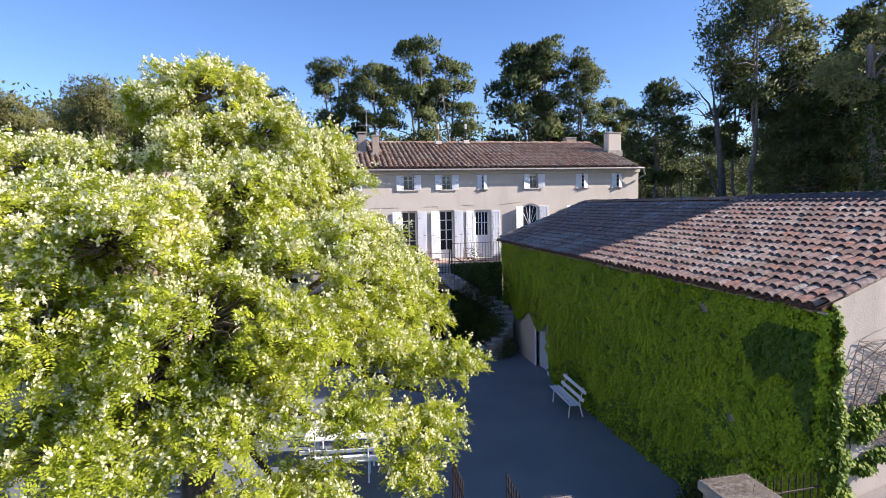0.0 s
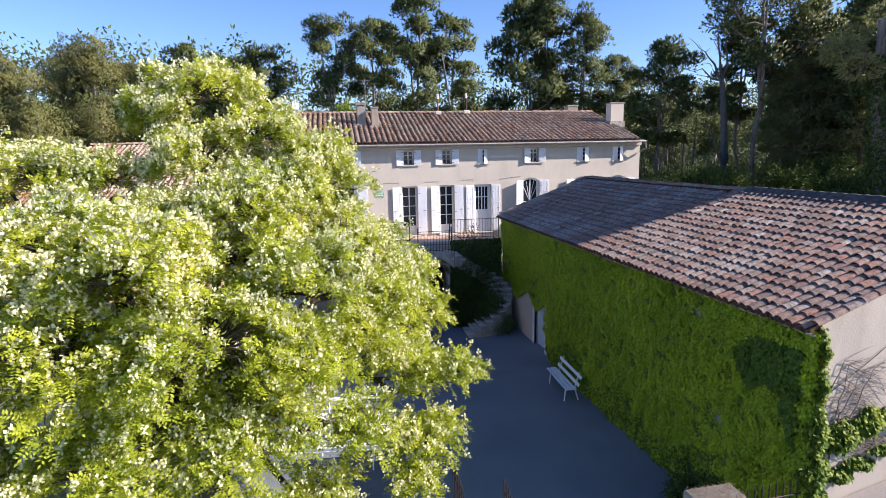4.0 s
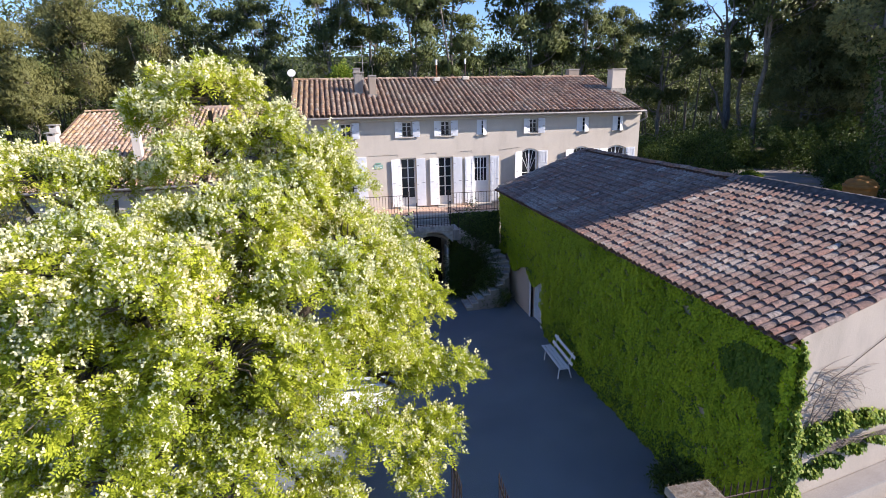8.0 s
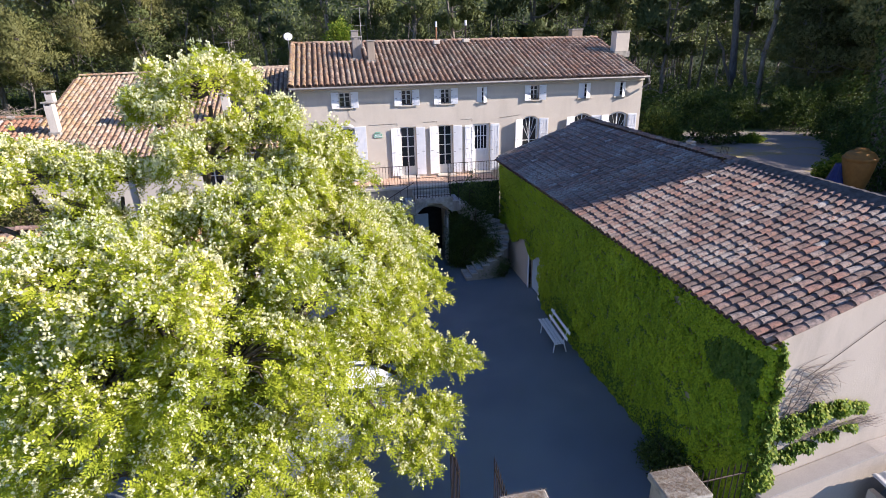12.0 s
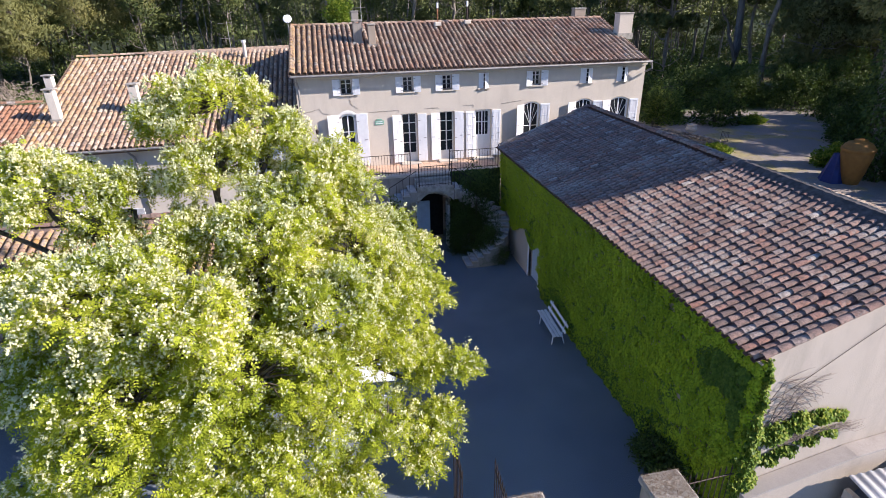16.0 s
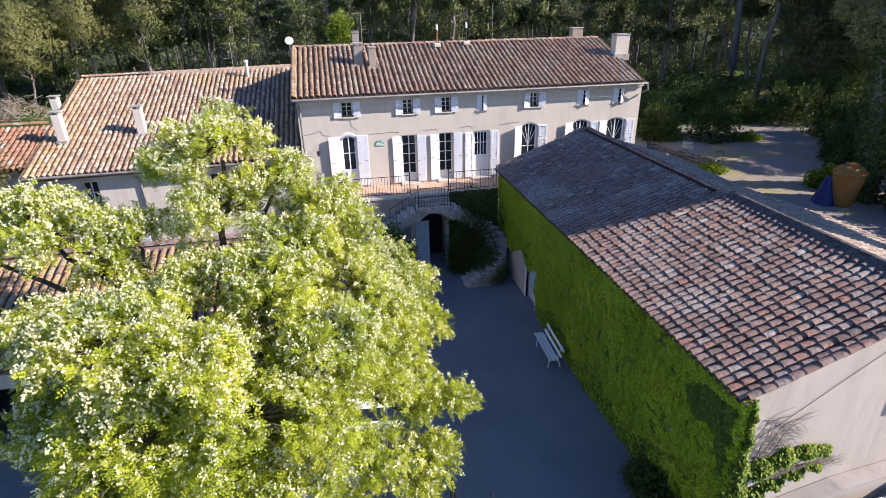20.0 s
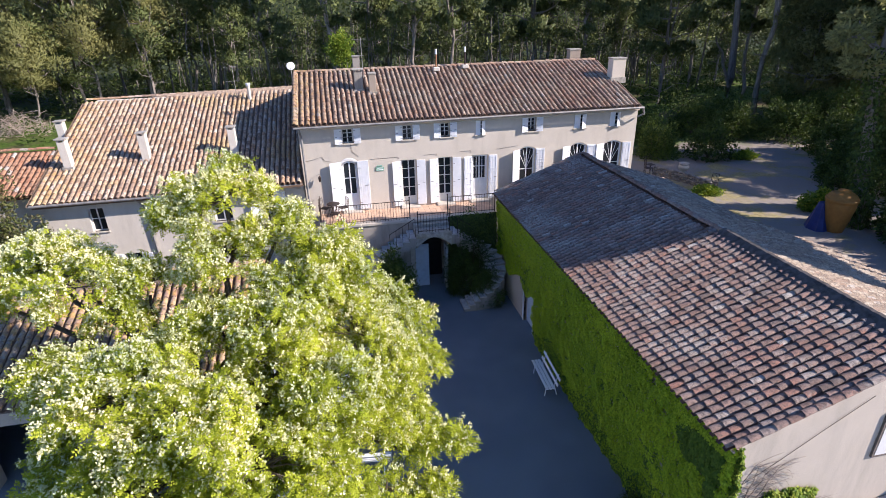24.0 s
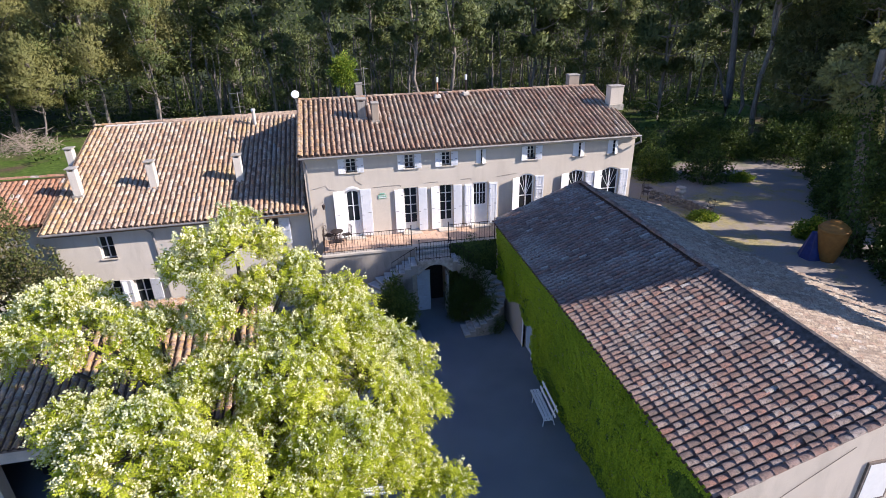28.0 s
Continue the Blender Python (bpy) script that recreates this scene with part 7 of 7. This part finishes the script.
roof_pipe("rusty flue pipe with a pale cowl on the ridge", 6.5, 31.0, 9.55, 10.35, 0.04, "rust", 0.26)
roof_pipe("dark flue pipe with a white cowl on the ridge", 8.1, 31.15, 9.6, 10.4, 0.04, "iron", 0.26)
roof_pipe("pale flue pipe on the wing roof", -3.55, 34.2, 7.85, 8.85, 0.09, "stucco_wing", 0.12)


def dish():
    d = empty("satellite_dish", "white satellite dish on the roof corner", "dish", at=(-0.95, 31.4, 9.7))
    bm = bmesh.new()
    tube(bm, (-0.95, 31.4, 9.3), (-0.95, 31.4, 9.95), 0.025, n=8)
    part("mast", bm, M["zinc"], d)
    bm = bmesh.new()
    bmesh.ops.create_uvsphere(bm, u_segments=20, v_segments=12, radius=0.42)
    bmesh.ops.delete(bm, geom=[v for v in bm.verts if v.co.z > -0.32], context="VERTS")
    bmesh.ops.solidify(bm, geom=list(bm.faces), thickness=0.012)
    m = Matrix.Translation((-0.95, 31.35, 10.05)) @ Matrix.Rotation(radians(62), 4, "X") @ Matrix.Translation((0, 0, 0.32))
    bmesh.ops.transform(bm, matrix=m, verts=bm.verts)
    part("reflector", bm, M["white"], d, smooth=True)
    bm = bmesh.new()
    tube(bm, (-0.95, 31.3, 9.85), (-0.95, 30.9, 10.0), 0.012, n=6)
    part("arm", bm, M["zinc"], d)


dish()


def antenna(x, y, z0, h, bars):
    a = empty("tv_antenna", "thin metal television antenna on a mast", "antenna", at=(x, y, z0))
    bm = bmesh.new()
    tube(bm, (x, y, z0), (x, y, z0 + h), 0.018, n=6)
    part("mast", bm, M["zinc"], a)
    for k in range(bars):
        z = z0 + h * (0.55 + 0.4 * k / max(1, bars - 1))
        bm = bmesh.new()
        tube(bm, (x - 0.45, y, z), (x + 0.25, y, z + 0.03), 0.01, n=5)
        for i in range(5):
            xx = x - 0.42 + 0.15 * i
            tube(bm, (xx, y - 0.15, z + 0.01), (xx, y + 0.15, z + 0.01), 0.006, n=4)
        part("aerial", bm, M["zinc"], a)


antenna(2.62, 30.6, 9.4, 1.9, 2)
antenna(-4.3, 34.6, 8.0, 1.9, 2)


# ---- on the facade and terrace ----
def plaque():
    p = empty("wall_plaque", "small green enamel plaque with a curved top on the facade", "sign", at=(2.85, FY, 5.6))
    bm = boxm(2.64, 3.04, FY - 0.03, FY, 5.55, 5.74, bevel=0.008)
    box(bm, 2.72, 2.96, FY - 0.03, FY, 5.76, 5.82, bevel=0.008)
    part("plate", bm, M["green"], p)
    for k, (a, b) in enumerate(((2.7, 2.98), (2.67, 3.01))):
        part("lettering_bar", boxm(a, b, FY - 0.034, FY - 0.03, 5.67 - 0.08 * k, 5.7 - 0.08 * k), M["white"], p)


M["green"] = plain("green_enamel", (0.22, 0.42, 0.32), 0.35, vary=0.1)
plaque()


def wall_lamp(x, z):
    l = empty("wall_lantern", "dark iron wall lantern on a bracket", "lamp", at=(x, FY, z))
    bm = bmesh.new()
    polybar(bm, [(x, FY, z + 0.22), (x, FY - 0.16, z + 0.26), (x, FY - 0.2, z + 0.16)], 0.01, 5)
    part("bracket", bm, M["iron"], l)
    bm = bmesh.new()
    tube(bm, (x, FY - 0.2, z - 0.1), (x, FY - 0.2, z + 0.1), 0.05, 0.08, 6)
    tube(bm, (x, FY - 0.2, z + 0.1), (x, FY - 0.2, z + 0.17), 0.09, 0.01, 6)
    part("lantern", bm, M["iron"], l)


wall_lamp(0.0, 5.4)


def facade_wires():
    for pts in (
        [(-0.6, FY - 0.015, 6.25), (-0.2, FY - 0.015, 6.3), (0.2, FY - 0.015, 6.42), (0.32, FY - 0.015, 6.2), (0.6, FY - 0.015, 6.16)],
        [(1.55, FY - 0.015, 7.0), (1.62, FY - 0.015, 6.55), (1.9, FY - 0.015, 6.33)],
        [(2.4, FY - 0.015, 6.14), (3.75, FY - 0.015, 6.16), (3.76, FY - 0.015, 6.05)],
        [(4.95, FY - 0.015, 6.16), (5.6, FY - 0.015, 6.18), (5.61, FY - 0.015, 6.08)],
        [(6.75, FY - 0.015, 6.2), (7.3, FY - 0.015, 6.22), (7.31, FY - 0.015, 6.1)],
        [(8.65, FY - 0.015, 6.2), (9.7, FY - 0.015, 6.3)],
    ):
        w = empty("wall_cable", "thin dark cable clipped to the facade", "cable", "facade cables", at=pts[0])
        part("wire", polybar(bmesh.new(), pts, 0.006, 5), M["vine"], w)


facade_wires()


def iron_chair(label="small wrought iron garden chair"):
    c = empty("iron_chair", label, "chair", "garden chairs")
    for x in (-0.18, 0.18):
        for y in (-0.18, 0.18):
            bm = bmesh.new()
            tube(bm, (x * 1.15, y * 1.15, 0), (x, y, 0.45), 0.011, n=6)
            part("leg", bm, M["iron"], c)
    part("seat", boxm(-0.2, 0.2, -0.2, 0.2, 0.44, 0.455, bevel=0.005), M["iron"], c)
    bm = bmesh.new()
    polybar(bm, [(-0.18, 0.18, 0.45), (-0.17, 0.23, 0.9), (0.17, 0.23, 0.9), (0.18, 0.18, 0.45)], 0.011, 6)
    for k in range(4):
        x = -0.11 + 0.073 * k
        tube(bm, (x, 0.19, 0.45), (x, 0.23, 0.9), 0.006, n=5)
    part("backrest", bm, M["iron"], c)
    return c


ch = iron_chair()
copy_thing(ch, pose(0.95, 26.2, TZ, 0, 0, -70))
copy_thing(ch, pose(0.55, 25.45, TZ, 0, 0, 160))
copy_thing(ch, pose(18.4, 28.9, 3.45, 0, 0, 40))
copy_thing(ch, pose(18.9, 29.5, 3.45, 0, 0, 10))
copy_thing(ch, pose(20.1, 25.5, 3.45, 0, 0, -60))
ch.matrix_basis = pose(0.1, 26.3, TZ, 0, 0, 60)


def round_table(x, y, z):
    t = empty("iron_table", "small round wrought iron table", "table")
    bm = bmesh.new()
    tube(bm, (0, 0, 0.7), (0, 0, 0.72), 0.3, n=20)
    part("tabletop", bm, M["iron"], t)
    for k in range(3):
        a = 2.1 * k
        bm = bmesh.new()
        polybar(bm, [(0.25 * math.cos(a), 0.25 * math.sin(a), 0), (0.08 * math.cos(a), 0.08 * math.sin(a), 0.35), (0.2 * math.cos(a), 0.2 * math.sin(a), 0.7)], 0.011, 6)
        part("leg", bm, M["iron"], t)
    t.matrix_basis = pose(x, y, z)


round_table(0.5, 26.05, TZ)


# ---- garden east of the barn ----
def stone_border():
    w = empty("stone_wall", "low curved dry stone wall beside the garden", "wall", at=(19.3, 26.5, 3.4))
    rng = random.Random(14)
    me = []
    for k in range(5):
        bm = bmesh.new()
        bmesh.ops.create_icosphere(bm, subdivisions=1, radius=0.5)
        for v in bm.verts:
            v.co = Vector((v.co.x * rng.uniform(0.8, 1.15), v.co.y * rng.uniform(0.8, 1.15), v.co.z * rng.uniform(0.6, 0.9)))
        m = bpy.data.meshes.new("stone")
        bm.to_mesh(m)
        bm.free()
        m.materials.append(M["fieldstone"])
        me.append(m)
    for row in range(4):
        for i in range(24):
            t = (i + 0.5 * (row % 2)) / 24
            x = 18.75 + 1.15 * t + 0.3 * math.sin(t * 3.1)
            y = 28.9 - 3.5 * t
            ob = new("stone", me[rng.randrange(5)])
            under(ob, w)
            s = rng.uniform(0.18, 0.3)
            ob.matrix_basis = pose(x + rng.uniform(-0.05, 0.05), y, 3.5 + 0.14 * row, rng.uniform(0, 40), rng.uniform(0, 40), rng.uniform(0, 360)) @ Matrix.Diagonal((s, s, s * 0.9, 1))


stone_border()


def lathe(profile, n=24):
    bm = bmesh.new()
    rings = []
    for r, z in profile:
        rings.append([bm.verts.new((r * math.cos(2 * math.pi * k / n), r * math.sin(2 * math.pi * k / n), z)) for k in range(n)])
    for a, b in zip(rings, rings[1:]):
        for k in range(n):
            bm.faces.new((a[k], a[(k + 1) % n], b[(k + 1) % n], b[k]))
    bm.faces.new(rings[-1])
    bm.faces.new(list(reversed(rings[0])))
    return bm


def garden_urn():
    at = Matrix.Translation((21.65, 19.45, 3.4)) @ Matrix.Diagonal((0.58, 0.58, 0.8, 1))
    u = empty("terracotta_urn", "large ochre glazed garden urn by the drive", "urn", at=(21.65, 19.45, 3.4))
    bm = lathe([(0.53, 0.0), (0.55, 0.0), (0.6, 0.1), (0.8, 0.7), (0.97, 1.4), (1.0, 1.7), (0.98, 1.75), (1.06, 1.8), (1.06, 1.93), (0.98, 1.95)])
    bmesh.ops.transform(bm, matrix=at, verts=bm.verts)
    part("body", bm, M["ochre"], u, smooth=True)
    bm = lathe([(0.97, 1.952), (0.9, 2.08), (0.7, 2.2), (0.42, 2.27), (0.4, 2.36), (0.1, 2.4)])
    bmesh.ops.transform(bm, matrix=at, verts=bm.verts)
    part("lid", bm, M["ochre"], u)
    t = empty("blue_tarpaulin", "crumpled blue tarpaulin propped beside the urn", "tarpaulin", at=(21.3, 19.9, 3.4))
    bm = bmesh.new()
    bmesh.ops.create_cone(bm, segments=14, radius1=0.55, radius2=0.2, depth=1.2, cap_ends=True)
    for v in bm.verts:
        v.co += Vector((random.uniform(-0.06, 0.06), random.uniform(-0.06, 0.06), 0))
    bmesh.ops.transform(bm, matrix=Matrix.Translation((21.3, 19.9, 4.0)), verts=bm.verts)
    part("sheet", bm, M["bluetarp"], t)


M["ochre"] = plain("ochre_glaze", (0.3, 0.135, 0.03), 0.65, vary=0.15)
M["bluetarp"] = plain("blue_plastic", (0.015, 0.03, 0.13), 0.55, vary=0.2)
garden_urn()


def stone_vase():
    s = empty("stone_vase", "squat weathered stone garden vase on a low plinth", "vase", at=(20.25, 28.3, 3.4))
    part("plinth", boxm(20.05, 20.45, 28.1, 28.5, 3.36, 3.66, bevel=0.03), M["stone"], s)
    bm = lathe([(0.15, 0.0), (0.16, 0.04), (0.12, 0.08), (0.24, 0.16), (0.31, 0.28), (0.28, 0.4), (0.22, 0.46), (0.27, 0.5), (0.27, 0.54), (0.2, 0.54), (0.18, 0.46)], 18)
    bmesh.ops.transform(bm, matrix=Matrix.Translation((20.25, 28.3, 3.66)), verts=bm.verts)
    part("bowl", bm, M["trim"], s, smooth=True)


stone_vase()
